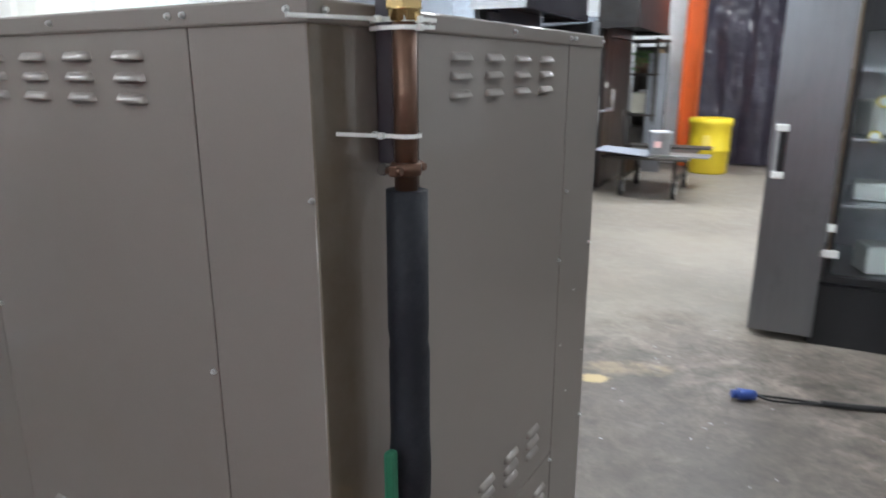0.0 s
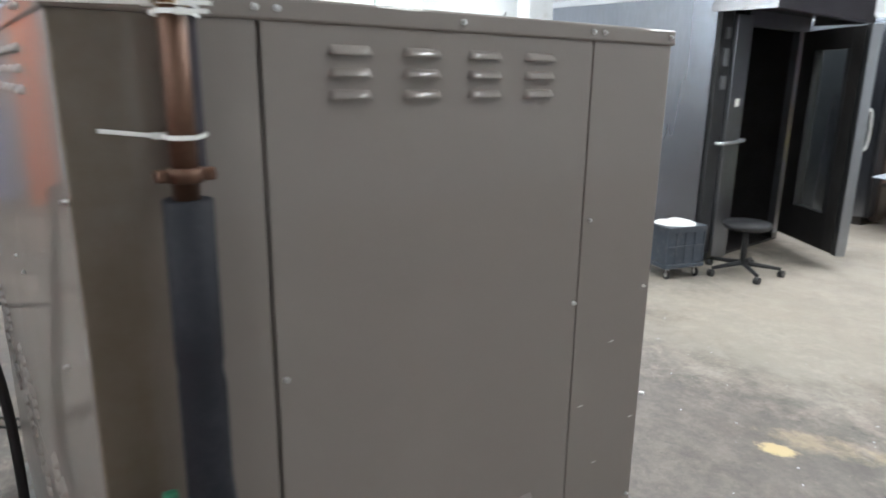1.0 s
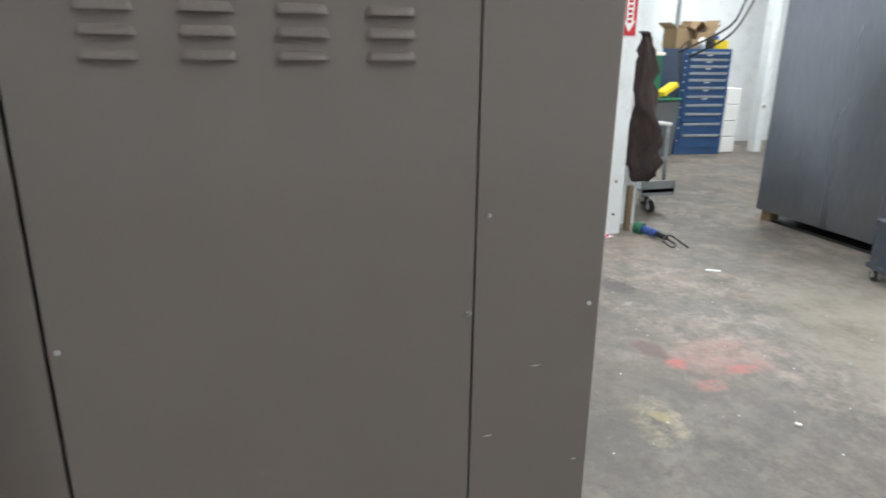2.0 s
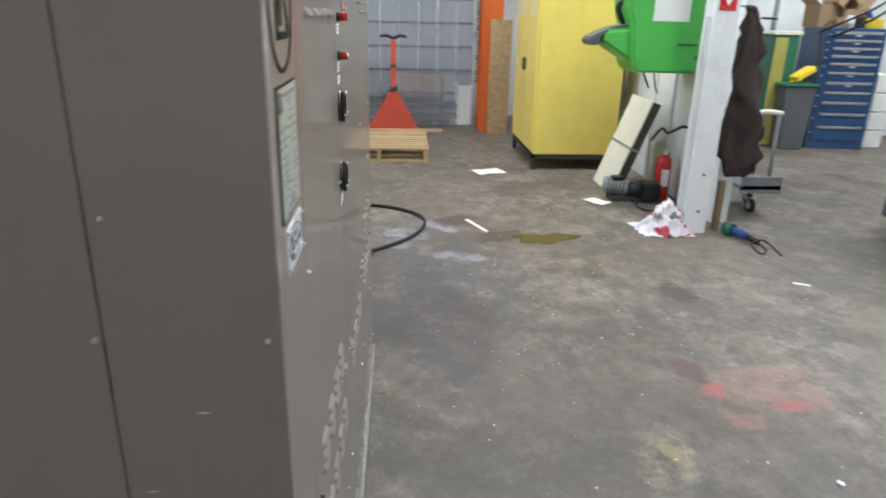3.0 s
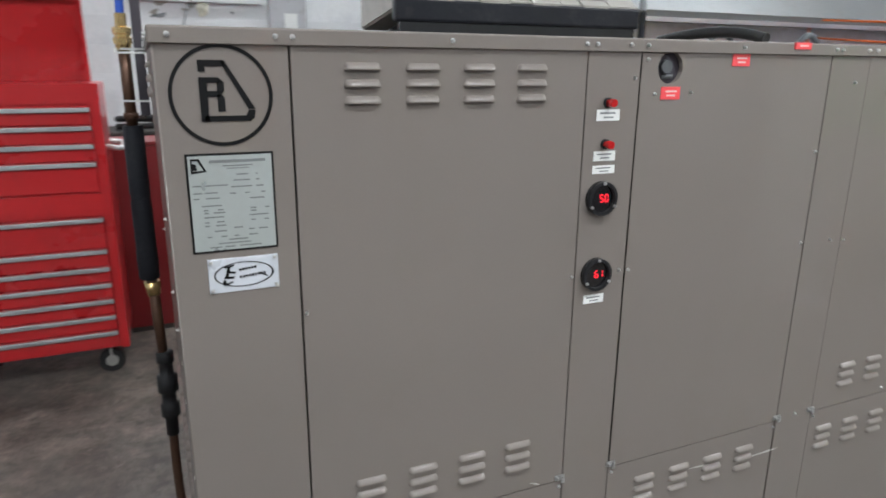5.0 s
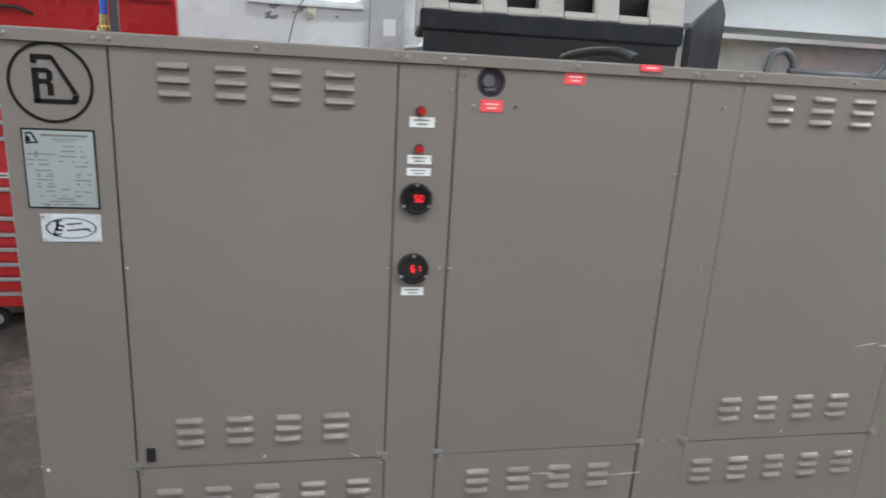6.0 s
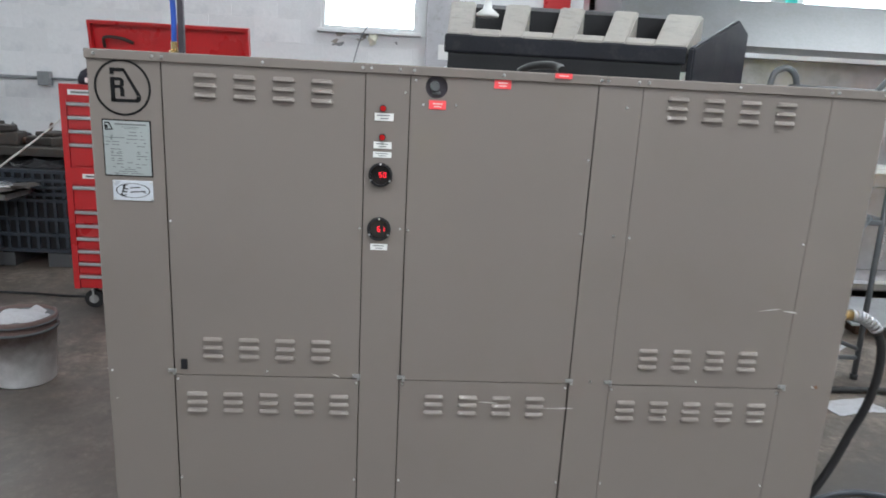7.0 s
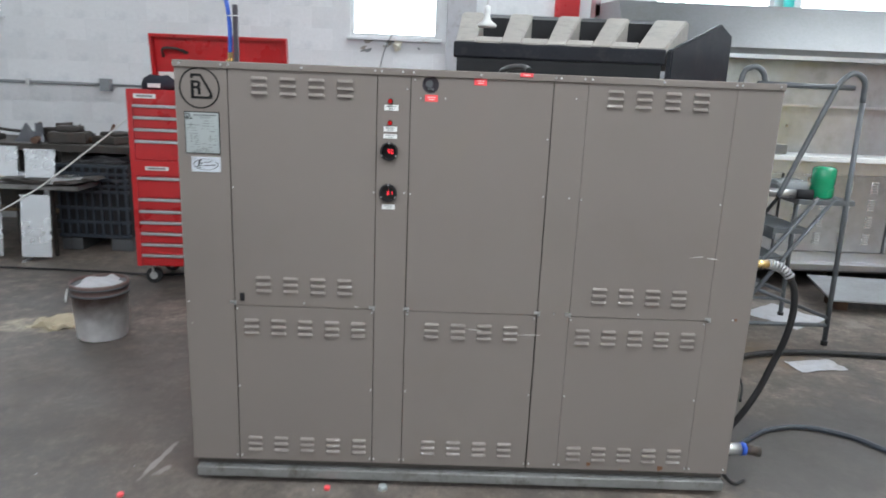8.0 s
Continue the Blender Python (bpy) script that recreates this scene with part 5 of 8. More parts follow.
part("hose", T(0.008, (0.02, -0.02, 0.40), (0.05, -0.055, 0.36), (0.05, -0.065, 0.2), (0.05, -0.062, 0.08)), "rubber", ext)

motor = thing("bench_motor", (4.60, -1.98, 0), "grey electric motor with a black pump head on the floor", "motor")
bm = bmesh.new()
rod(bm, (0.05, 0.16, 0.12), (-0.02, 0.0, 0.10), 0.065, seg=20)
rod(bm, (0.06, 0.185, 0.122), (0.05, 0.16, 0.12), 0.06, 0.066, seg=20)
part("housing", bm, "grey_paint", motor)
for k in range(5):
    c = Vector((0.05, 0.16, 0.12)).lerp(Vector((-0.02, 0.0, 0.10)), 0.15 + 0.17 * k)
    d = Vector((0.07, 0.16, 0.02)).normalized() * 0.006
    part("cooling_fin", R((c - d, c + d, 0.072), seg=20), "tube_grey", motor)
part("terminal_box", B((-0.03, 0.05, 0.04, 0.13, 0.165, 0.20), bevel=0.006), "black", motor)
bm = bmesh.new()
rod(bm, (-0.02, 0.0, 0.10), (-0.06, -0.10, 0.09), 0.055, 0.075, seg=16)
box(bm, -0.13, 0.02, -0.24, -0.09, 0.02, 0.17, bevel=0.02)
part("pump_head", bm, "black", motor)
part("foot", B((-0.06, 0.09, -0.02, 0.14, 0.0, 0.045), bevel=0.004), "iron", motor)
part("cord", T(0.007, (-0.1, -0.1, 0.05), (-0.2, -0.02, 0.012), (-0.34, -0.06, 0.01), (-0.36, -0.2, 0.01), (-0.22, -0.25, 0.01)), "rubber", motor)

bm = bmesh.new()
bmesh.ops.create_grid(bm, x_segments=44, y_segments=44, size=1.0)
for v in bm.verts:
    p = v.co.copy()
    r = math.hypot(p.x, p.y)
    fold = abs(noise.noise(p * 2.3 + Vector((3, 1, 0)))) * 0.20 + abs(noise.noise(p * 5.1 + Vector((7, 2, 1)))) * 0.08
    squash = 1 - 0.25 * noise.noise(p * 1.7 + Vector((1, 9, 0)))
    v.co = Vector((p.x * 0.16 * squash, p.y * 0.19 * squash, max(0.003, 0.16 * math.exp(-2.2 * r * r) + fold * max(0.15, 1 - 0.6 * r) - 0.04 * r * r)))
crumple(bm, 0.022, 14, 3)
for v in bm.verts:
    v.co.z = max(0.002, v.co.z)
for f in bm.faces:
    c = f.calc_center_median()
    q = noise.noise(c * 13 + Vector((4, 0, 2)))
    f.material_index = 1 if q > 0.36 else 2 if q < -0.50 else 0
bmesh.ops.solidify(bm, geom=list(bm.faces), thickness=0.0015)
single("rag_bag", bm, ("rag", "rag_red", "grey_ink"), "crumpled white and red plastic bag on the floor", "bag", at=(3.79, -1.99, 0))

g = thing("angle_grinder", (3.70, -2.42, 0), "blue angle grinder with green guard lying on the floor", "angle grinder")
part("guard", R(((0.015, 0.02, 0.046), (-0.045, -0.008, 0.044), 0.046)), "green_dark", g)
part("body", R(((-0.045, -0.008, 0.044), (-0.13, -0.04, 0.04), 0.029, 0.032), ((-0.13, -0.04, 0.04), (-0.17, -0.055, 0.037), 0.032, 0.024)), "blue_tool", g)
part("grip", R(((-0.17, -0.055, 0.037), (-0.26, -0.08, 0.028), 0.024, 0.019)), "black", g)
part("cord", T(0.006, (-0.26, -0.08, 0.024), (-0.36, -0.09, 0.008), (-0.42, -0.02, 0.008), (-0.36, 0.02, 0.05), (-0.27, -0.10, 0.05), (-0.32, -0.16, 0.012), (-0.45, -0.14, 0.008)), "rubber", g)


def coat():
    bm = bmesh.new()
    rings = []
    for k, (z, w, d, sh) in enumerate(((1.47, 0.03, 0.02, 0.0), (1.38, 0.06, 0.035, 0.0), (1.25, 0.08, 0.05, 0.01), (1.05, 0.10, 0.055, 0.02), (0.85, 0.125, 0.06, 0.03), (0.68, 0.135, 0.065, 0.04), (0.54, 0.13, 0.07, 0.04), (0.45, 0.10, 0.06, 0.06), (0.40, 0.05, 0.03, 0.07))):
        rings.append([bm.verts.new((0.0 + d * math.cos(a) * (1 + 0.25 * math.sin(5 * a + k)), -sh + w * math.sin(a) * (1 + 0.18 * math.sin(7 * a + 2 * k)), z)) for a in (2 * math.pi * s / 28 for s in range(28))])
    for a, b in zip(rings, rings[1:]):
        for s in range(28):
            bm.faces.new((a[s], a[(s + 1) % 28], b[(s + 1) % 28], b[s])).smooth = True
    bm.faces.new(rings[0])
    bm.faces.new(rings[-1][::-1])
    bmesh.ops.subdivide_edges(bm, edges=list(bm.edges), cuts=2, use_grid_fill=True)
    crumple(bm, 0.060, 6, 2)
    crumple(bm, 0.028, 15, 4)
    t = thing("work_coat", (3.80, -2.405, 0), "dark brown work coat hanging on the column", "coat")
    part("cloth", bm, "cloth", t)
    part("hook", T(0.005, (0.0, 0.0, 1.45), (0.0, 0.0, 1.50), (0.02, 0.05, 1.51), (0.03, 0.12, 1.50)), "iron", t)


coat()
cart = thing("welding_cart", (4.36, -2.88, 0), "grey steel welding cart with a white handle", "cart")
part("deck", B((-0.18, 0.25, -0.16, 0.16, 0.20, 0.23)), "grey_paint", cart)
part("back_plate", B((0.20, 0.24, -0.14, 0.14, 0.23, 0.74), bevel=0.004), "grey_paint", cart)
part("apron", B((-0.18, -0.16, -0.16, 0.16, 0.17, 0.30), bevel=0.003), "grey_paint", cart)
part("upright", R(((-0.15, -0.06, 0.2), (-0.12, -0.07, 0.76), 0.015), ((-0.15, 0.13, 0.2), (-0.12, 0.14, 0.76), 0.015)), "grey_paint", cart)
part("handle", T(0.018, (-0.12, 0.14, 0.77), (-0.13, 0.03, 0.785), (-0.12, -0.09, 0.77)), "white_plastic", cart)
wheel("caster", cart, -0.10, 0.02, 0.055, 0.03, "y")
wheel("caster", cart, 0.18, -0.1, 0.055, 0.03, "y")
wheel("caster", cart, 0.18, 0.1, 0.055, 0.03, "y")
bm = B((-0.02, 0.02, -0.02, 0.02, 0, 0.36))
single("wood_offcut", bm, "wood_dark", "narrow wooden offcut standing by the column", "board", at=(3.80, -2.37, 0))


def drawer_cabinet():
    t = thing("tool_cabinet", (6.97, -4.92, 0), "tall blue industrial drawer cabinet with silver handles", "tool cabinet", turn=-6)
    W, D, H = 0.66, 0.62, 1.36
    part("body", B((0.012, D, -W, 0, 0.0, H), bevel=0.006), "blue", t)
    part("plinth", B((0.03, D - 0.02, -W + 0.02, -0.02, -0.0, 0.03)), "iron", t)
    hs = [0.085, 0.085, 0.085, 0.085, 0.10, 0.11, 0.11, 0.115, 0.13, 0.15, 0.18]
    z = H - 0.025
    for k, h in enumerate(hs):
        d = part("drawer", B((-0.006, 0.012, -W + 0.03, -0.05, z - h + 0.004, z - 0.004), bevel=0.002), "blue", t)
        part("handle", B((-0.028, -0.004, -W + 0.06, -0.09, z - 0.034, z - 0.010), (-0.010, -0.004, -W + 0.06, -0.09, z - 0.042, z - 0.034), bevel=0.002), "galv", d, "silver channel handle")
        part("lock", R(((-0.010, -0.025, z - h / 2), (0.012, -0.025, z - h / 2), 0.009)), "zinc", d)
        if k in (0, 1, 2, 4, 5, 6):
            part("label", B((-0.0085, -0.006, -W / 2 - 0.05, -W / 2 + 0.02, z - 0.062, z - 0.045)), "paper", d)
        z -= h
    part("cable", T(0.012, (-0.01, 0.02, 0.95), (0.05, 0.03, 1.15), (0.2, -0.05, 1.38), (0.3, -0.4, 1.6)), "rubber", t)


drawer_cabinet()
for x, y, w, d, h, mt, lab, turn in ((7.30, -5.02, 0.26, 0.3, 0.24, "card", "open brown cardboard box on the drawer cabinet", 8), (7.17, -5.28, 0.2, 0.22, 0.2, "card", "brown cardboard box on the drawer cabinet", -12), (7.38, -5.45, 0.22, 0.2, 0.26, "card", "brown cardboard box on the drawer cabinet", 20)):
    t = thing("cardboard_box", (x, y, 1.36), lab, "box", "boxes on the cabinet", turn)
    part("body", B((-w / 2, w / 2, -d / 2, d / 2, 0, h), bevel=0.003), "card", t)
    for sgn, ang in ((1, 35), (-1, -50)):
        bm = bmesh.new()
        box(bm, -w / 2, w / 2, min(0, sgn * 0.13), max(0, sgn * 0.13), 0, 0.003, m=Matrix.Translation((0, sgn * d / 2, h)) @ Matrix.Rotation(radians(ang), 4, "X"))
        part("flap", bm, "card", t)
single("yellow_tray", B((-0.07, 0.07, -0.09, 0.09, 0, 0.11), bevel=0.012), "yellow_plastic", "small yellow plastic tray", "tray", at=(7.06, -5.48, 1.36), turn=15)
single("white_jar", R(((0, 0, 0), (0, 0, 0.12), 0.045), ((0, 0, 0.12), (0, 0, 0.14), 0.03)), "white_plastic", "small white plastic jar", "jar", at=(7.05, -5.20, 1.36))
# bins between the cabinet and the partition
t = thing("grey_bin", (7.05, -4.68, 0), "grey plastic wheeled bin", "bin")
bm = bmesh.new()
prism(bm, [(-0.14, 0.0), (0.14, 0.0), (0.19, 0.72), (-0.19, 0.72)], -0.18, 0.18, "x")
bmesh.ops.bevel(bm, geom=list(bm.edges), offset=0.012, segments=2, affect="EDGES")
part("tub", bm, "grey_plastic", t)
part("rim", B((-0.2, 0.2, -0.21, 0.21, 0.72, 0.75), bevel=0.008), "green_dark", t)
t = thing("green_bin", (7.25, -4.54, 0.0), "tall green and yellow bin with a cream lid", "bin")
part("tub", B((-0.17, 0.17, -0.14, 0.16, 0.0, 1.27), bevel=0.02), "green_dark", t)
part("lid", B((-0.19, 0.19, -0.16, 0.18, 1.27, 1.31), bevel=0.01), "cream", t)
part("side_panel", B((-0.178, -0.1705, 0.0, 0.15, 0.02, 1.24)), "olive", t, "olive yellow panel")
bm = bmesh.new()
box(bm, -0.07, 0.07, -0.13, 0.13, 0, 0.07, bevel=0.015, m=Matrix.Translation((0, 0, 0.075)) @ Matrix.Rotation(radians(-28), 4, "X"))
rod(bm, (0, 0.10, 0.015), (0, 0.17, 0.014), 0.014, seg=10)
single("yellow_scoop", bm, "yellow_plastic", "yellow plastic scoop tilted on the bin", "scoop", at=(6.98, -4.74, 0.752), turn=12)
t = thing("storage_tower", (7.02, -5.78, 0), "white plastic drawer tower", "drawer tower")
for k in range(4):
    part("drawer", B((0.0, 0.35, -0.11, 0.11, 0.005 + 0.215 * k, 0.212 + 0.215 * k), bevel=0.008), "white_plastic", t)
single("wall_tool_room", B((7.95, 8.07, -9.9, PY - 0.12, 0, CEIL)), "white_paint", "white painted wall behind the tool cabinet", "wall", kind="structure")
t = thing("column_tool_room", (7.05, -6.25, 0), "chipped white painted steel column", "column", kind="structure")
part("shaft", B((-0.07, 0.07, -0.055, 0.055, 0.0, CEIL), bevel=0.004), "white_paint", t)
part("bolt", R(((-0.07, 0.0, 0.62), (-0.085, 0.0, 0.62), 0.018), seg=6), "rust", t)
for k in range(5):
    single("wall_stud", B((7.91, 7.948, -3.0 - 0.6 * k - 0.02, -3.0 - 0.6 * k + 0.02, 0, CEIL)), "grey_paint", "grey steel wall stud", "stud", "studs of the wall", kind="structure")
for k, pts in enumerate((((7.9, -3.0, 1.95), (7.7, -3.9, 1.50), (7.5, -4.6, 1.44)), ((7.85, -6.7, 2.35), (7.1, -5.9, 1.88), (6.6, -5.25, 1.52), (6.85, -4.9, 1.26)), ((7.85, -6.6, 2.45), (7.15, -5.85, 1.95), (6.7, -5.3, 1.62), (6.95, -4.8, 1.31)))):
    single("cable", T(0.014, *pts), "rubber", "black cable hanging across the wall", "cable", "hanging cables")


# pallet, jack, sheets near the shutter
def pallet():
    t = thing("pallet", (6.53, 0.09, 0), "raw pine shipping pallet on the floor", "pallet")
    L, W = 1.10, 1.0
    slat = mesh_of("slat", B((-0.045, 0.045, -W / 2, W / 2, -0.009, 0.009), bevel=0.002), "pine")
    for k in range(9):
        piece("slat", slat, t, Matrix.Translation((-L / 2 + 0.05 + k * (L - 0.1) / 8, 0, 0.131)) @ Matrix.Rotation(radians((k * 37 % 5 - 2) * 0.25), 4, "Z"))
    for k in range(5):
        piece("slat", slat, t, Matrix.Translation((-L / 2 + 0.05 + k * (L - 0.1) / 4, 0, 0.009)))
    beam = mesh_of("stringer", B((-L / 2, L / 2, -0.02, 0.02, 0.018, 0.122), bevel=0.002), "pine")
    for y in (-W / 2 + 0.03, 0, W / 2 - 0.03):
        piece("stringer", beam, t, Matrix.Translation((0, y, 0)))


pallet()
t = thing("pallet_jack", (7.75, -0.04, 0), "red hand pallet jack with a black T handle", "pallet jack")
bm = bmesh.new()
prism(bm, [(-0.32, 0.03), (0.32, 0.03), (0.05, 0.49), (-0.05, 0.49)], -0.035, 0.035, "x")
bmesh.ops.bevel(bm, geom=list(bm.edges), offset=0.01, segments=2, affect="EDGES")
part("frame", bm, "red_paint", t)
part("post", B((-0.03, 0.03, -0.03, 0.03, 0.48, 1.10), bevel=0.004), "red_paint", t)
for z0, z1, r in ((0.5, 0.56, 0.045), (0.78, 0.82, 0.04)):
    part("collar", R(((0, 0, z0), (0, 0, z1), r)), "iron", t)
part("handle", T(0.02, (0, 0.16, 1.135), (0, 0.08, 1.15), (0, 0, 1.12), (0, -0.08, 1.15), (0, -0.16, 1.135)), "black", t)
for y in (-0.26, 0.10):
    part("fork", B((0.03, 0.9, y, y + 0.16, 0.03, 0.08)), "red_paint", t)
single("wood_batten", B((-0.5, 0.5, -0.015, 0.015, 0, 0.03), bevel=0.002), "pine", "loose pine batten on the pallet", "batten", at=(6.95, -0.1, 0.141), turn=93)

# shutter and vinyl curtain
shutter = thing("shutter_door", (EAST, 1.6, 0), "grey ribbed sectional shop door behind a hazy curtain", "door", kind="structure")
for k in range(12):
    part("section", B((0.0, 0.05, -2.75, 2.75, 0.005 + 0.32 * k, 0.318 + 0.32 * k), bevel=0.006), "door_grey", shutter)
    part("rail", B((-0.03, 0.0, -2.75, 2.75, 0.300 + 0.32 * k, 0.335 + 0.32 * k)), "iron", shutter)
for k in range(12):
    part("stile", B((-0.02, 0.0, -2.75 + 0.5 * k - 0.012, -2.75 + 0.5 * k + 0.012, 0, 3.84)), "door_grey", shutter)
single("wall_shutter_lintel", B((EAST - 0.02, EAST + 0.15, -1.15, 4.4, 3.86, CEIL)), "white_paint", "white wall above the shop door", "wall", kind="structure")
single("wall_shutter_jamb", B((EAST - 0.02, EAST + 0.15, PY, -1.16, 0, CEIL)), "white_paint", "white wall beside the shop door", "wall", kind="structure")
t = thing("orange_column", (8.0, -1.24, 0), "orange painted steel column", "column", kind="structure")
part("web", B((-0.14, 0.14, -0.012, 0.012, 0, CEIL)), "orange", t)
part("flange", B((-0.155, -0.135, -0.13, 0.13, 0, CEIL)), "orange", t)
part("flange", B((0.135, 0.155, -0.13, 0.13, 0, CEIL)), "orange", t)
t = thing("orange_column", (8.0, 1.60, 0), "orange painted steel column", "column", kind="structure")
part("web", B((-0.14, 0.14, -0.012, 0.012, 0, CEIL)), "orange", t)
part("flange", B((-0.155, -0.135, -0.13, 0.13, 0, CEIL)), "orange", t)
t = thing("hanging_chain", (7.80, -1.06, 0.62), "dark chain hanging beside the orange column", "chain")
link = mesh_of("link", B((-0.010, 0.010, -0.018, 0.018, 0.0, 0.014), (-0.010, 0.010, -0.018, -0.009, 0.014, 0.050), (-0.010, 0.010, 0.009, 0.018, 0.014, 0.050), (-0.010, 0.010, -0.018, 0.018, 0.050, 0.064), bevel=0.004), "iron")
for k in range(46):
    piece("link", link, t, Matrix.Translation((0, 0, 0.0865 * k)) @ Matrix.Rotation(radians(20 * (k % 2)), 4, "Z"))
single("osb_sheet", B((-0.012, 0.012, -0.13, 0.13, 0, 1.36), bevel=0.002), "osb", "strand board offcut leaning on the orange column", "board", at=(7.70, -1.33, 0), turn=3)
for k, (y, z0, w, h, mt, lab) in enumerate(((0.55, 0.0, 0.5, 0.95, "galv", "grey metal drum behind the curtain"), (-0.35, 0.42, 0.7, 0.22, "wood_dark", "wooden crate on a stand"), (-0.98, 0.0, 0.2, 0.52, "white_plastic", "white plastic container on the floor"), (1.22, 0.0, 0.42, 1.08, "blue_tool", "dark blue plastic drum behind the curtain"))):
    t = thing("storage_bin", (8.55, y, 0), lab, "container")
    part("body", B((-0.2, 0.2, -w / 2, w / 2, z0, z0 + h), bevel=0.02), mt, t)
    if z0:
        part("stand", B((-0.18, -0.14, -w / 2, -w / 2 + 0.04, 0, z0), (-0.18, -0.14, w / 2 - 0.04, w / 2, 0, z0), (0.14, 0.18, -w / 2, -w / 2 + 0.04, 0, z0), (0.14, 0.18, w / 2 - 0.04, w / 2, 0, z0)), "iron", t)
    else:
        part("rim", B((-0.21, 0.21, -w / 2 - 0.01, w / 2 + 0.01, h - 0.03, h)), mt, t)

# added stack of bars that fills the dark zone at the door's foot
t = thing("clutter_stack", (8.62, 0.05, 0), "low dark stack of bars standing for clutter along the shop door", "steel stock")
rnd = random.Random(17)
for k in range(11):
    y, z = rnd.uniform(-0.25, 0.25), 0.07 * (k % 6)
    part("bar", B((-0.26 + 0.04 * (k % 3), -0.02 + 0.03 * (k % 4), -0.85 + y, 1.05 + y, z, z + 0.066), bevel=0.004), ("iron", "rust", "steel_dark")[k % 3], t)

# cloudy strip curtain in front of the shop door
t = thing("vinyl_curtain", (8.15, 0.9, 0), "cloudy translucent vinyl strip curtain", "curtain", kind="structure")
for k in range(17):
    bm = bmesh.new()
    bmesh.ops.create_grid(bm, x_segments=3, y_segments=20, size=0.5)
    for v in bm.verts:
        u, w = v.co.x, v.co.y
        v.co = Vector((0.018 * (k % 2) + 0.012 * math.sin(3 * u + k) + 0.016 * noise.noise(Vector((k * 2.7, w * 4, u))), u * 0.27, (w + 0.5) * 3.7 + 0.03))
    for f in bm.faces:
        f.smooth = True
    piece("strip", mesh_of("strip", bm, "haze"), t, Matrix.Translation((0, -1.85 + 0.24 * k, 0)))
part("rail", B((-0.03, 0.05, -2.0, 2.2, 3.73, 3.83)), "iron", t)
t = thing("lumber_pile", (6.32, -1.66, 1.712), "weathered boards piled on the yellow cabinet", "boards", turn=4)
for k in range(6):
    part("board", B((-0.30 + 0.02 * (k % 3), 0.30 - 0.03 * (k % 2), -0.27 + 0.015 * k, 0.26 - 0.03 * (k % 3), 0.042 * k, 0.042 * k + 0.034), bevel=0.004), "wood_dark" if k % 3 else "pine", t)
bm = bmesh.new()
box(bm, -0.02, 0.02, -0.03, 0.03, 0.0, 0.42, bevel=0.004, m=Matrix.Translation((-0.1, -0.33, 0.0)) @ Matrix.Rotation(radians(-14), 4, "X"))
part("stick", bm, "wood_dark", t)
for k, (x, y, w, d, h, mt) in enumerate(((7.04, -5.06, 0.10, 0.10, 0.10, "card"), (7.10, -5.36, 0.12, 0.09, 0.13, "iron"), (7.42, -5.22, 0.2, 0.14, 0.30, "card"), (7.20, -5.50, 0.1, 0.08, 0.16, "blue_tool"), (7.06, -5.30, 0.06, 0.06, 0.10, "black"))):
    single("parts_box", B((-w / 2, w / 2, -d / 2, d / 2, 0, h), (-w / 3, w / 3, -d / 3, d / 3, h, h * 1.15), bevel=0.006), mt, "small box of parts on the drawer cabinet", "box", "clutter on the cabinet", at=(x, y, 1.36), turn=17 * k)

# litter and hoses on the floor
bm = bmesh.new()
sheet(bm, 0, 0, 0.0015, 0.185, 0.12, -82, 0.20, 40, 4, 0.0015)
single("oil_puddle", bm, "wet", "brown oily puddle on the concrete", "puddle", at=(3.60, -1.10, 0))
for x, y, w, d, tn in ((5.57, -0.965, 0.20, 0.28, 20), (4.53, -1.72, 0.20, 0.13, 40), (3.08, 1.30, 0.30, 0.15, 10), (3.35, 2.2, 0.4, 0.4, 35), (4.3, 2.35, 0.16, 0.12, 10)):
    bm = bmesh.new()
    bmesh.ops.create_grid(bm, x_segments=10, y_segments=8, size=0.5)
    for v in bm.verts:
        v.co = Vector((v.co.x * w, v.co.y * d, 0.008 + 0.010 * noise.noise(v.co * 4 + Vector((x, y, 0)))))
    bmesh.ops.solidify(bm, geom=list(bm.faces), thickness=0.0012)
    single("paper_sheet", bm, "sheet_grey" if y > 1 else "paper", "loose white sheet of paper on the floor", "paper", "papers on the floor", at=(x, y, 0), turn=tn)
single("wood_strip", B((-0.15, 0.15, -0.015, 0.015, 0, 0.008)), "cream", "pale wooden strip on the floor", "strip", at=(3.87, -0.66, 0), turn=22)
single("floor_hose", T(0.0125, (3.02, 0.42, 0.013), (3.17, 0.26, 0.013), (3.32, 0.05, 0.013), (3.54, -0.16, 0.013), (3.78, -0.275, 0.013), (4.01, -0.29, 0.013), (4.20, -0.18, 0.013), (4.34, 0.05, 0.013), (4.34, 0.40, 0.013), (4.2, 0.85, 0.013), (4.0, 1.25, 0.013)), "rubber", "black rubber hose looped on the floor", "hose")
rnd = random.Random(11)
bm = bmesh.new()
for k in range(190):
    x, y, s = rnd.uniform(-0.8, 4.6), rnd.uniform(-2.6, 0.1), rnd.uniform(0.002, 0.0055)
    box(bm, -s, s, -s * 0.6, s * 0.6, 0, s * 0.4, m=Matrix.Translation((x, y, 0)) @ Matrix.Rotation(rnd.uniform(0, 6), 4, "Z"))
single("floor_litter", bm, "sheet_grey", "small pale scraps scattered on the floor", "litter", kind="stuff")
single("floor_scrap", B((-0.012, 0.012, -0.009, 0.009, 0, 0.008), bevel=0.002), "paper", "small white scrap on the floor", "scrap", at=(1.09, -1.56, 0), turn=30)
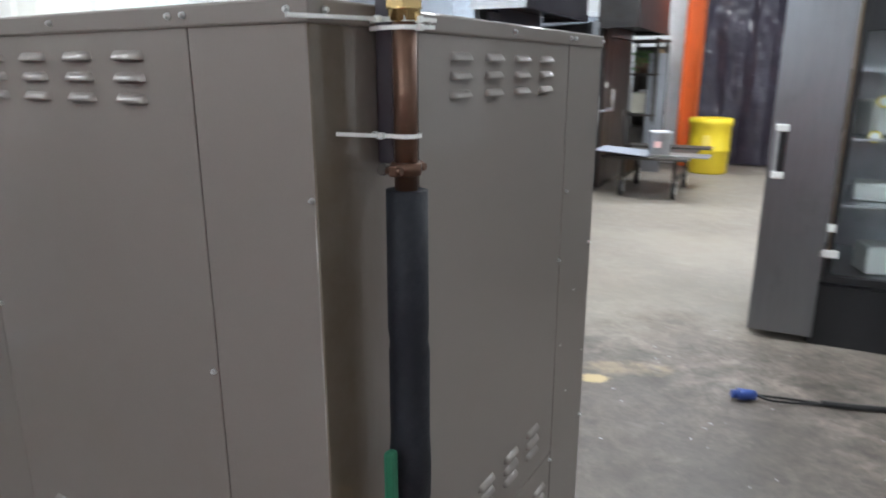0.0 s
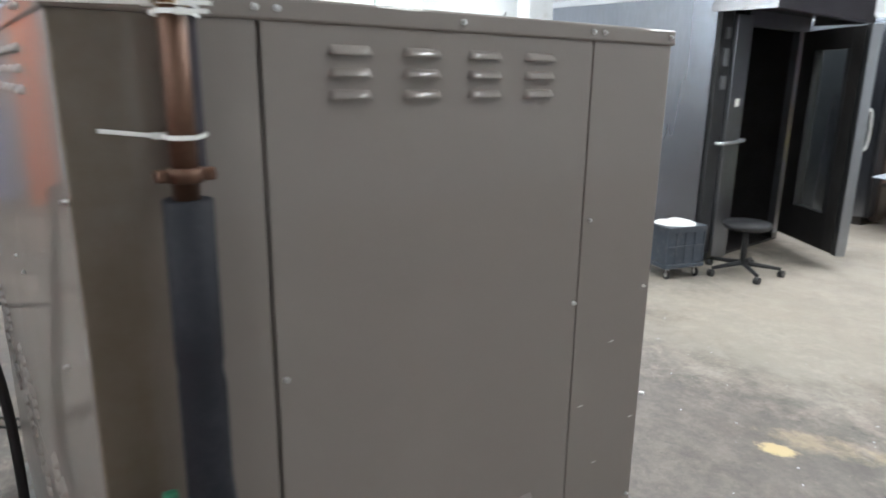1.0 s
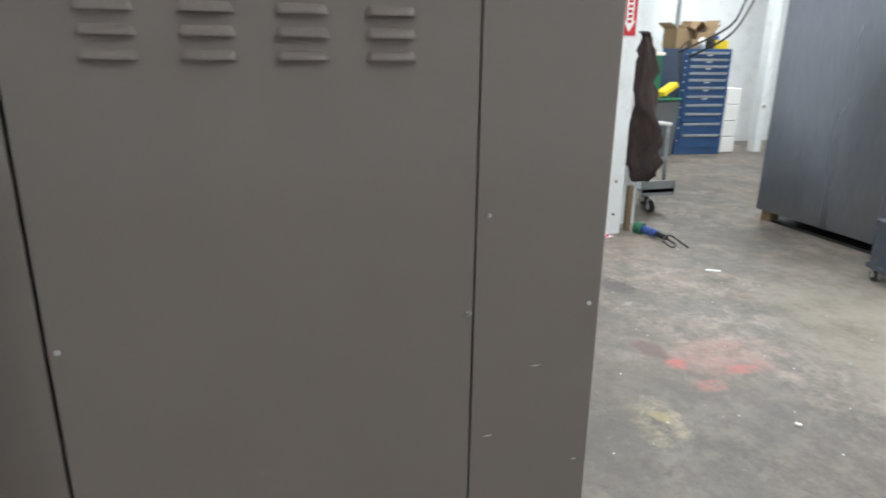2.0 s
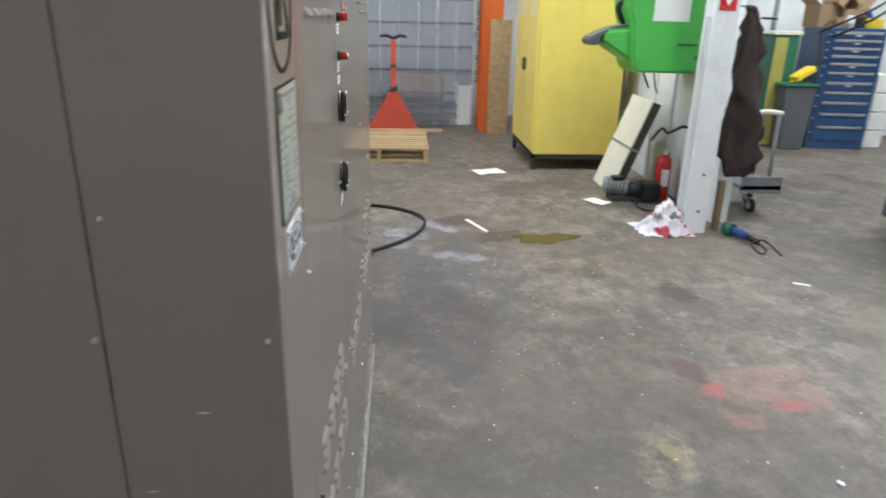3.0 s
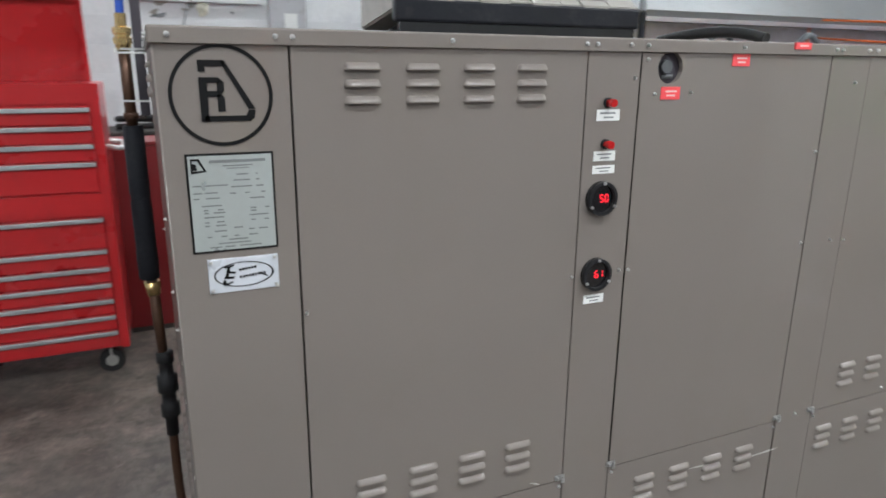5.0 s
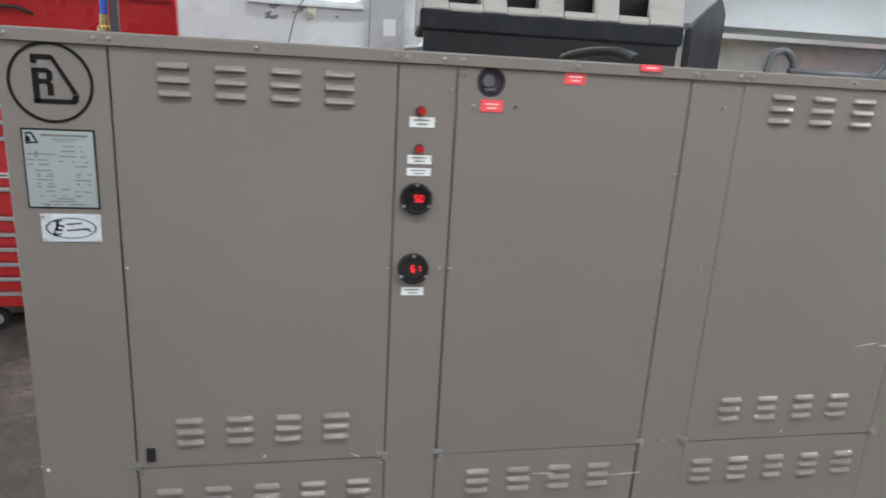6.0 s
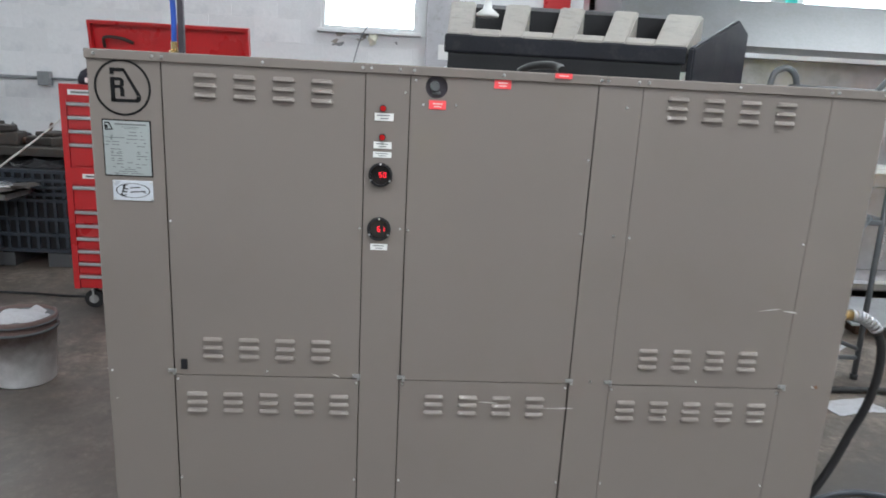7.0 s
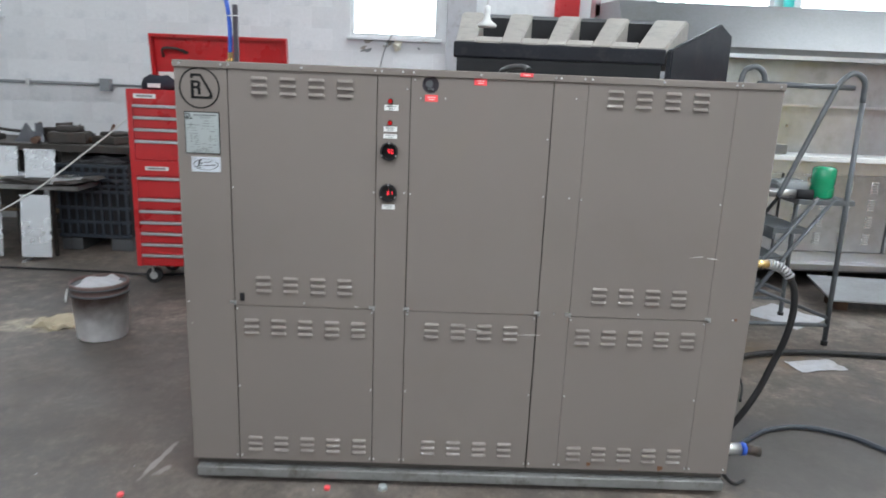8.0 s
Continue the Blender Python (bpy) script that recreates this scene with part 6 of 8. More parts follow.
single("paper_scrap", B((-0.045, 0.045, -0.009, 0.009, 0, 0.005)), "paper", "narrow white scrap on the floor", "scrap", at=(2.78, -2.42, 0), turn=62)
for x, y in ((-0.223, -0.08), (0.503, 0.0)):
    single("bottle_closure", R(((0, 0, 0), (0, 0, 0.010), 0.012)), "tag", "small red plastic cap on the floor", "cap", "red caps", at=(x, y - 0.04, 0))
single("bottle_closure", R(((0, 0, 0), (0, 0, 0.016), 0.018, 0.015)), "plate", "small grey metal cap on the floor", "cap", at=(0.708, -0.03, 0))


# ---- ovens to the south ----
def rack_oven(at, turn, label, door_angle, width, front, cowl):
    """A walk-in rack oven: local x along its front, local y into it; the door is hinged at the far end of the opening."""
    t = thing("rack_oven", at, label, "oven", "rack ovens", turn)
    W, D, H = width, 1.64, 2.06
    z0 = 0.09
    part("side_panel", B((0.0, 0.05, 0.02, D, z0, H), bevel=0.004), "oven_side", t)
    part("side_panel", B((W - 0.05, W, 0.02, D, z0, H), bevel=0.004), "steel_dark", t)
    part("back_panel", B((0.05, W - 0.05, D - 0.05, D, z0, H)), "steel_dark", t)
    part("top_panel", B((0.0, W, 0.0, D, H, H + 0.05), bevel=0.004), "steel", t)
    part("inner_side", B((0.42, 0.45, 0.06, D - 0.06, 0.02, 2.0)), "oven_black", t)
    part("inner_back", B((0.45, W - 0.06, D - 0.10, D - 0.06, 0.02, 2.0)), "oven_black", t)
    part("inner_far", B((W - 0.10, W - 0.06, 0.07, D - 0.10, 0.02, 2.0)), "oven_black", t)
    part("inner_top", B((0.45, W - 0.10, 0.07, D - 0.10, 1.97, 2.0)), "oven_black", t)
    part("threshold", B((0.05, W - 0.05, 0.05, D - 0.05, 0.0, 0.02)), "oven_black", t)
    part("control_post", B((0.0, 0.18, 0.0, 0.05, z0, H), bevel=0.003), "black", t, "dark control column")
    post = part("front_post", B((0.18, 0.42, -0.03, 0.05, 0.03, 1.93), bevel=0.004), front, t)
    part("grab_bar", T(0.014, (0.04, -0.03, 0.98), (0.05, -0.085, 0.98), (0.30, -0.085, 0.985), (0.40, -0.075, 0.99), (0.41, -0.03, 0.99)), "steel", post, "bright steel bar handle")
    part("label", B((0.27, 0.33, -0.034, -0.03, 1.25, 1.31)), "paper", post)
    for a, b in ((1.55, 1.68), (1.38, 1.48), (1.75, 1.83)):
        part("switch", B((0.06, 0.13, -0.012, 0.0, a, b), bevel=0.003), "grey_plastic", t)
    part("header", B((0.42, W - 0.05, 0.0, 0.06, 1.86, H)), "steel_dark", t)
    part("rail", B((W - 0.25, W - 0.05, 0.0, 0.06, z0, 1.86)), "steel_dark", t)
    for x in (0.03, W - 0.11):
        part("foot", B((x, x + 0.09, D - 0.14, D - 0.04, 0, z0)), "wood_dark", t)
        part("foot", B((x, x + 0.09, 0.06, 0.15, 0, z0)), "oven_black", t)
    if door_angle is not None:
        dm = Matrix.Translation((W - 0.22, -0.02, 0)) @ Matrix.Rotation(radians(door_angle), 4, "Z")
        dw = 0.89
        bm = bmesh.new()
        box(bm, -dw + 0.06, -dw + 0.22, -0.07, 0.0, 0.11, 1.86, bevel=0.004, m=dm)
        box(bm, -0.18, 0.0, -0.07, 0.0, 0.11, 1.86, bevel=0.004, m=dm)
        box(bm, -dw + 0.22, -0.18, -0.07, 0.0, 0.11, 0.40, m=dm)
        box(bm, -dw + 0.22, -0.18, -0.07, 0.0, 1.70, 1.86, m=dm)
        d = part("door", bm, "oven_black", t, "open stainless door with a tall glazed panel")
        bm = bmesh.new()
        box(bm, -dw - 0.004, -dw + 0.06, -0.076, 0.006, 0.105, 1.865, bevel=0.004, m=dm)
        part("edge_channel", bm, "brushed_grey", d, "bright steel edge channel")
        bm = bmesh.new()
        box(bm, -dw + 0.22, -0.18, -0.045, -0.035, 0.40, 1.70, m=dm)
        part("pane", bm, "glass_dark", d)
        bm = bmesh.new()
        box(bm, -dw + 0.22, -dw + 0.25, -0.075, 0.005, 0.40, 1.70, m=dm)
        box(bm, -0.21, -0.18, -0.075, 0.005, 0.40, 1.70, m=dm)
        part("gasket", bm, "black", d)
        bm = bmesh.new()
        tube(bm, [dm @ Vector(p) for p in ((-dw + 0.05, -0.07, 0.95), (-dw + 0.05, -0.13, 0.97), (-dw + 0.05, -0.13, 1.22), (-dw + 0.05, -0.07, 1.24))], 0.014)
        part("handle", bm, "zinc", d, "bright pull handle")
    else:
        d = part("door", B((0.45, W - 0.27, -0.03, 0.05, 0.06, 1.84), bevel=0.006), "oven_brown", t, "dark stained closed door")
        part("sticker", B((0.62, 0.74, -0.034, -0.03, 1.05, 1.22)), "paper", d)
        part("handle", R(((0.52, -0.07, 0.95), (0.52, -0.07, 1.2), 0.014)), "zinc", d)
    hd = part("hood", B((-0.16, W + 0.02, -0.46, 0.0, 1.98, 2.44), bevel=0.004), cowl, t, "stainless extraction hood")
    part("hood_lip", B((-0.17, W + 0.03, -0.47, -0.42, 1.92, 1.98), (-0.17, -0.13, -0.42, 0.0, 1.92, 1.98), (W - 0.01, W + 0.03, -0.42, 0.0, 1.92, 1.98)), cowl, hd)
    return t


# fronts face the aisle (towards -x): local x runs to -y, local y runs to +x
rack_oven((2.25, -3.76, 0), -86.5, "large stainless rack oven with open glazed door under a hood", 52.5, 1.58, "brushed_grey", "hood_steel")
rack_oven((2.14, -6.62, 0), -86, "second stainless rack oven with a hood and dark front", None, 1.9, "oven_brown", "oven_black")

t = thing("office_chair_base", (1.93, -3.88, 0), "black five star swivel stool with a flat seat", "stool")
for k in range(5):
    a = radians(72 * k - 2)
    leg = part("leg", R(((0, 0, 0.09), (0.27 * math.cos(a), 0.27 * math.sin(a), 0.065), 0.020, 0.013)), "black", t)
    c = Vector((0.28 * math.cos(a), 0.28 * math.sin(a), 0.028))
    bm = bmesh.new()
    rod(bm, c - Vector((0.018, 0, 0)), c + Vector((0.018, 0, 0)), 0.028, seg=14)
    part("caster", bm, "rubber", leg)
part("column", R(((0, 0, 0.08), (0, 0, 0.36), 0.022)), "black", t)
bm = bmesh.new()
lathe(bm, [(0.05, 0.35), (0.16, 0.36), (0.18, 0.385), (0.165, 0.41), (0.02, 0.415)], 24)
part("seat", bm, "black", t)


def crate_dolly():
    t = thing("crate_on_dolly", (2.24, -3.42, 0), "blue-grey plastic crate on a small wheeled dolly", "crate", turn=-15)
    t.matrix_basis = t.matrix_basis @ Matrix.Diagonal((0.78, 0.74, 1, 1))
    part("dolly", B((-0.19, 0.19, -0.24, 0.24, 0.085, 0.115), bevel=0.006), "crate_blue", t)
    for x in (-0.14, 0.14):
        for y in (-0.18, 0.18):
            wheel("caster", t, x, y, 0.036, 0.024, "y")
    c = part("crate", B((-0.17, 0.17, -0.22, 0.22, 0.118, 0.14), (-0.17, -0.155, -0.22, 0.22, 0.14, 0.38), (0.155, 0.17, -0.22, 0.22, 0.14, 0.38), (-0.155, 0.155, -0.22, -0.205, 0.14, 0.38), (-0.155, 0.155, 0.205, 0.22, 0.14, 0.38)), "crate_blue", t)
    part("rib", B(*[(-0.18, -0.17, -0.23 + 0.115 * k, -0.215 + 0.115 * k, 0.12, 0.37) for k in range(5)], (-0.182, 0.182, -0.232, 0.232, 0.355, 0.385), (-0.182, -0.17, -0.225, 0.225, 0.24, 0.255)), "crate_blue", c)
    part("lid", B((-0.19, 0.19, -0.24, 0.24, 0.386, 0.40), bevel=0.005), "crate_blue", t)


crate_dolly()
bm = bmesh.new()
bmesh.ops.create_icosphere(bm, subdivisions=4, radius=1)
for v in bm.verts:
    v.co = Vector((v.co.x * 0.14, v.co.y * 0.16, max(0, v.co.z * 0.022)))
crumple(bm, 0.02, 12, 3)
for v in bm.verts:
    v.co.z = max(0.002, v.co.z)
single("folded_cloth", bm, "paper", "crumpled white cloth on the crate", "cloth", at=(2.24, -3.41, 0.4), turn=-8)


def platform_cart():
    t = thing("platform_cart", (1.50, -7.06, 0), "low dark platform cart on big casters", "cart", turn=94)
    part("deck", B((-0.74, 0.74, -0.50, 0.46, 0.47, 0.50), bevel=0.004), "iron", t)
    part("deck_board", B((0.28, 0.62, -0.20, 0.66, 0.502, 0.520), bevel=0.003), "dirty_galv", t, "dull metal plate across the deck")
    part("deck_board", B((-0.60, -0.30, -0.46, 0.60, 0.502, 0.524), bevel=0.003), "iron", t, "weathered board across the deck")
    bm = bmesh.new()
    box(bm, 0.30, 0.84, -0.56, 0.02, 0.0, 0.010, bevel=0.002, m=Matrix.Translation((0, 0, 0.523)) @ Matrix.Rotation(radians(-4), 4, "X"))
    part("deck_sheet", bm, "door_grey", t, "pale sheet lying on the deck")
    part("side_plate", B((-0.30, 0.22, -0.32, -0.30, 0.24, 0.44)), "rust", t, "rusty plate under the deck")
    for x in (-0.5, 0.46):
        for y in (-0.32, 0.28):
            part("leg", B((x, x + 0.04, y, y + 0.04, 0.19, 0.468)), "iron", t)
            wheel("caster", t, x + 0.02, y + 0.02, 0.095, 0.045, "y")
    for y in (-0.32, 0.29):
        part("rail", B((-0.62, 0.62, y, y + 0.03, 0.2, 0.24)), "iron", t)
    part("push_handle", T(0.014, (-0.16, -0.36, 0.50), (-0.17, -0.40, 0.85), (-0.14, -0.41, 0.95), (-0.05, -0.41, 0.97), (0.06, -0.41, 0.95), (0.10, -0.40, 0.85), (0.10, -0.36, 0.50), step=5), "iron", t, "dark tube push handle")


platform_cart()
t = thing("paint_pail", (1.36, -6.60, 0.520), "white plastic pail on the platform cart", "pail")
bm = bmesh.new()
lathe(bm, [(0.11, 0.0), (0.122, 0.235), (0.128, 0.235), (0.128, 0.26), (0.115, 0.26), (0.11, 0.245)], 24)
part("tub", bm, "sheet_grey", t)
part("label", B((-0.04, 0.04, 0.112, 0.124, 0.08, 0.15)), "tag_text", t)
t = thing("yellow_drum", (1.22, -9.08, 0), "yellow plastic drum on the floor", "drum")
bm = bmesh.new()
lathe(bm, [(0.25, 0.0), (0.275, 0.03), (0.28, 0.32), (0.298, 0.34), (0.28, 0.36), (0.285, 0.68), (0.305, 0.71), (0.305, 0.77), (0.28, 0.79)], 28)
part("body", bm, "yellow_plastic", t)
part("band", B((-0.05, 0.05, 0.265, 0.288, 0.40, 0.56)), "yellow", t)
t = thing("orange_column", (1.66, -9.62, 0), "orange painted steel column", "column", kind="structure")
part("web", B((-0.10, 0.10, -0.012, 0.012, 0, CEIL)), "orange", t)
part("flange", B((-0.115, -0.10, -0.15, 0.15, 0, CEIL)), "orange", t)
part("flange", B((0.10, 0.115, -0.15, 0.15, 0, CEIL)), "orange", t)
single("wall_oven_room", B((1.82, 7.95, -10.1, -9.9, 0, CEIL)), "white_paint", "white painted wall", "wall", kind="structure")
t = thing("strip_curtain", (-0.3, -10.05, 0), "dark glossy vinyl strip curtain", "curtain", kind="structure")
for k in range(20):
    bm = bmesh.new()
    bmesh.ops.create_grid(bm, x_segments=5, y_segments=64, size=0.5)
    for v in bm.verts:
        u, w = v.co.x, v.co.y
        v.co = Vector((u * 0.22, 0.02 * (k % 2) + 0.015 * math.sin(3 * u + k) + 0.05 * noise.noise(Vector((k * 3.1, w * 6, u * 1.5))) + 0.016 * noise.noise(Vector((k * 5.3, w * 26, u * 3.0))), (w + 0.5) * 3.6 + 0.03))
    bmesh.ops.solidify(bm, geom=list(bm.faces), thickness=0.003)
    piece("strip", mesh_of("strip", bm, "dark_vinyl"), t, Matrix.Translation((-1.9 + 0.195 * k, 0, 0)) @ Matrix.Rotation(radians((k * 53 % 7 - 3) * 9), 4, "Z"))
part("rail", B((-2.1, 2.0, -0.03, 0.05, 3.63, 3.75)), "iron", t)
single("wall_over_curtain", B((-2.8, 1.82, -10.15, -9.95, 3.76, CEIL)), "white_paint", "white wall above the strip curtain", "wall", kind="structure")
single("wall_by_curtain", B((X0, -2.45, -10.15, -9.95, 0, CEIL)), "white_paint", "white painted wall", "wall", kind="structure")

t = thing("storage_rack", (2.22, -9.1, 0), "dark steel rack loaded with parts", "rack")
for x in (-0.25, 0.2):
    for y in (-0.3, 0.3):
        part("post", B((x, x + 0.05, y, y + 0.05, 0, 1.9)), "iron", t)
for z in (0.3, 0.8, 1.38, 1.85):
    part("shelf", B((-0.27, 0.27, -0.32, 0.37, z, z + 0.03)), "iron", t)
t2 = thing("potted_plant", (2.20, -8.92, 1.41), "small green trailing plant on the rack", "plant")
bm = bmesh.new()
rnd = random.Random(3)
for k in range(160):
    a, r, z = rnd.uniform(0, 6.28), rnd.uniform(0.02, 0.2), rnd.uniform(0.1, 0.36)
    m = Matrix.Translation((r * math.cos(a), r * math.sin(a), z - r * 0.4)) @ Euler((rnd.uniform(-1, 1), rnd.uniform(-1, 1), a)).to_matrix().to_4x4()
    vs = [bm.verts.new(m @ Vector(p)) for p in ((-0.03, 0, 0), (0, -0.014, 0.004), (0.03, 0, 0), (0, 0.014, 0.004))]
    bm.faces.new(vs)
part("leaves", bm, "plant", t2)
bm = bmesh.new()
lathe(bm, [(0.06, 0.0), (0.085, 0.14), (0.075, 0.14)], 18)
part("pot", bm, "rust", t2)
for z, w, mt, lab in ((0.83, 0.34, "cream", "pale stacked boxes on the rack"), (0.33, 0.35, "iron", "dark machine part on the rack")):
    single("rack_load", B((-0.15, 0.15, -w / 2, w / 2, 0, 0.3), bevel=0.02), mt, lab, "box", at=(2.21, -9.02, z), turn=8)
part("rear_sheet", B((-0.25, 0.25, -0.34, -0.325, 0.1, 1.8)), "iron", t, "dark back sheet")
rnd = random.Random(8)
for k in range(16):
    z = (0.33, 0.83, 1.41)[k % 3]
    w, d, h = rnd.uniform(0.06, 0.14), rnd.uniform(0.06, 0.14), rnd.uniform(0.1, 0.34)
    mt = ("iron", "black", "card", "grey_plastic", "white_plastic", "wood_dark")[k % 6]
    bm = B((-w / 2, w / 2, -d / 2, d / 2, 0, h), (-w / 3, w / 3, -d / 3, d / 3, h, h * 1.12), bevel=0.006)
    single("shelf_item", bm, mt, "small box of parts on the rack", "box", "boxes on the rack", at=(2.04 + 0.11 * (k % 4), -9.37 + 0.10 * (k // 4) + rnd.uniform(0, 0.03), z), turn=rnd.uniform(-15, 15))
t = thing("steel_sheet", (1.96, -8.70, 0), "bright steel sheet leaning upright", "sheet", turn=10)
bm = bmesh.new()
box(bm, -0.13, 0.13, -0.02, 0.02, 0, 1.70, bevel=0.004, m=Matrix.Rotation(radians(6), 4, "X"))
part("plate", bm, "brushed_grey", t)


def display_cabinet():
    """The stainless glazed unit that stands close by at the start."""
    t = thing("proofer_cabinet", (-0.11, -2.60, 0), "stainless proofer cabinet with a glazed front and dark base", "cabinet", turn=4)
    H = 2.1
    part("front_post", B((-0.32, 0.0, -0.05, 0.03, 0.045, H), bevel=0.005), "brushed_grey", t)
    part("side_panel", B((-0.03, 0.0, -1.0, -0.05, 0.045, H)), "steel_dark", t)
    part("far_post", B((-1.5, -1.2, -0.05, 0.03, 0.12, H), bevel=0.005), "brushed_grey", t)
    part("side_panel", B((-1.5, -1.47, -1.0, -0.05, 0.12, H)), "steel", t)
    part("back_panel", B((-1.47, -0.03, -1.0, -0.97, 0.12, H)), "machine_light", t)
    part("top_panel", B((-1.5, 0.0, -1.0, 0.03, H, H + 0.04)), "steel", t)
    part("base", B((-1.47, -0.30, -0.95, 0.0, 0.0, 0.34), bevel=0.006), "black", t, "black base plinth")
    part("floor_tray", B((-1.2, -0.33, -0.95, -0.06, 0.342, 0.36)), "steel_dark", t)
    d = part("door", B((-0.368, -0.335, -0.03, 0.01, 0.36, 1.98), (-1.2, -1.17, -0.03, 0.01, 0.36, 1.98), (-1.17, -0.368, -0.03, 0.01, 0.36, 0.40), (-1.17, -0.368, -0.03, 0.01, 1.64, 1.98), bevel=0.003), "black", t, "black door frame with a pane")
    pane = part("pane", B((-1.17, -0.368, -0.014, -0.008, 0.40, 1.64)), "glass", d)
    pane.visible_shadow = False
    part("hinge_rod", R(((-0.338, 0.018, 0.50), (-0.328, 0.018, 1.98), 0.005)), "wood_dark", d, "brown hinge rod")
    part("hinge", B((-0.39, -0.30, 0.012, 0.03, 0.50, 0.54), (-0.36, -0.32, 0.012, 0.035, 0.64, 0.68), bevel=0.003), "white_plastic", d)
    part("handle", B((-0.078, -0.045, 0.031, 0.060, 0.93, 1.16), bevel=0.006), "black", t, "black pull handle")
    part("handle_back", B((-0.043, -0.024, 0.031, 0.045, 0.93, 1.16), bevel=0.003), "galv", t, "bright strip beside the handle")
    for z in (1.15, 0.905):
        part("handle_plate", B((-0.083, -0.022, 0.03, 0.072, z, z + 0.035), bevel=0.004), "white_plastic", t, "pale handle end")
    for z in (0.75, 1.1, 1.45):
        part("shelf", B((-1.2, -0.36, -0.9, -0.12, z, z + 0.012)), "steel", t)


display_cabinet()
for x, z in ((-0.60, 1.30), (-0.58, 1.12)):
    t = thing("dial_thermometer", (x, -2.82, z), "small yellow dial thermometer hanging behind the glass", "thermometer", "dial thermometers")
    part("case", R(((0, 0, 0), (0, 0.02, 0), 0.032), seg=20), "yellow_plastic", t)
    part("dial", R(((0, 0.02, 0), (0, 0.024, 0), 0.024), seg=20), "paper", t)
    part("hanger", R(((0, 0.004, 0.03), (0, 0.004, 2.1 - z), 0.003), seg=6), "zinc", t)
for k, (x, z) in enumerate(((-0.62, 0.765), (-0.85, 0.765), (-0.7, 0.36), (-0.6, 1.115))):
    single("white_tub", B((-0.1, 0.1, -0.1, 0.1, 0, 0.10 + 0.03 * k), bevel=0.02), "white_plastic", "white plastic tub inside the glazed cabinet", "tub", "tubs in the cabinet", at=(x, -3.0, z), turn=10 * k)
t = thing("power_lead", (-0.23, -1.745, 0), "black power lead with a blue plug on the floor", "cable")
part("plug", R(((0.05, 0.03, 0.03), (-0.02, 0.0, 0.03), 0.028, 0.022), ((0.075, 0.04, 0.03), (0.05, 0.03, 0.03), 0.02)), "blue_tool", t)
for k in (-1, 1):
    part("wire", T(0.006, (-0.02, 0.0, 0.03), (-0.09, -0.02 + 0.02 * k, 0.02), (-0.2, -0.07 + 0.015 * k, 0.012), (-0.3, -0.10, 0.012)), "rubber", t)
part("lead", T(0.013, (-0.28, -0.10, 0.014), (-0.45, -0.15, 0.014), (-0.7, -0.26, 0.014), (-1.2, -0.55, 0.014), (-2.0, -0.7, 0.014)), "rubber", t)


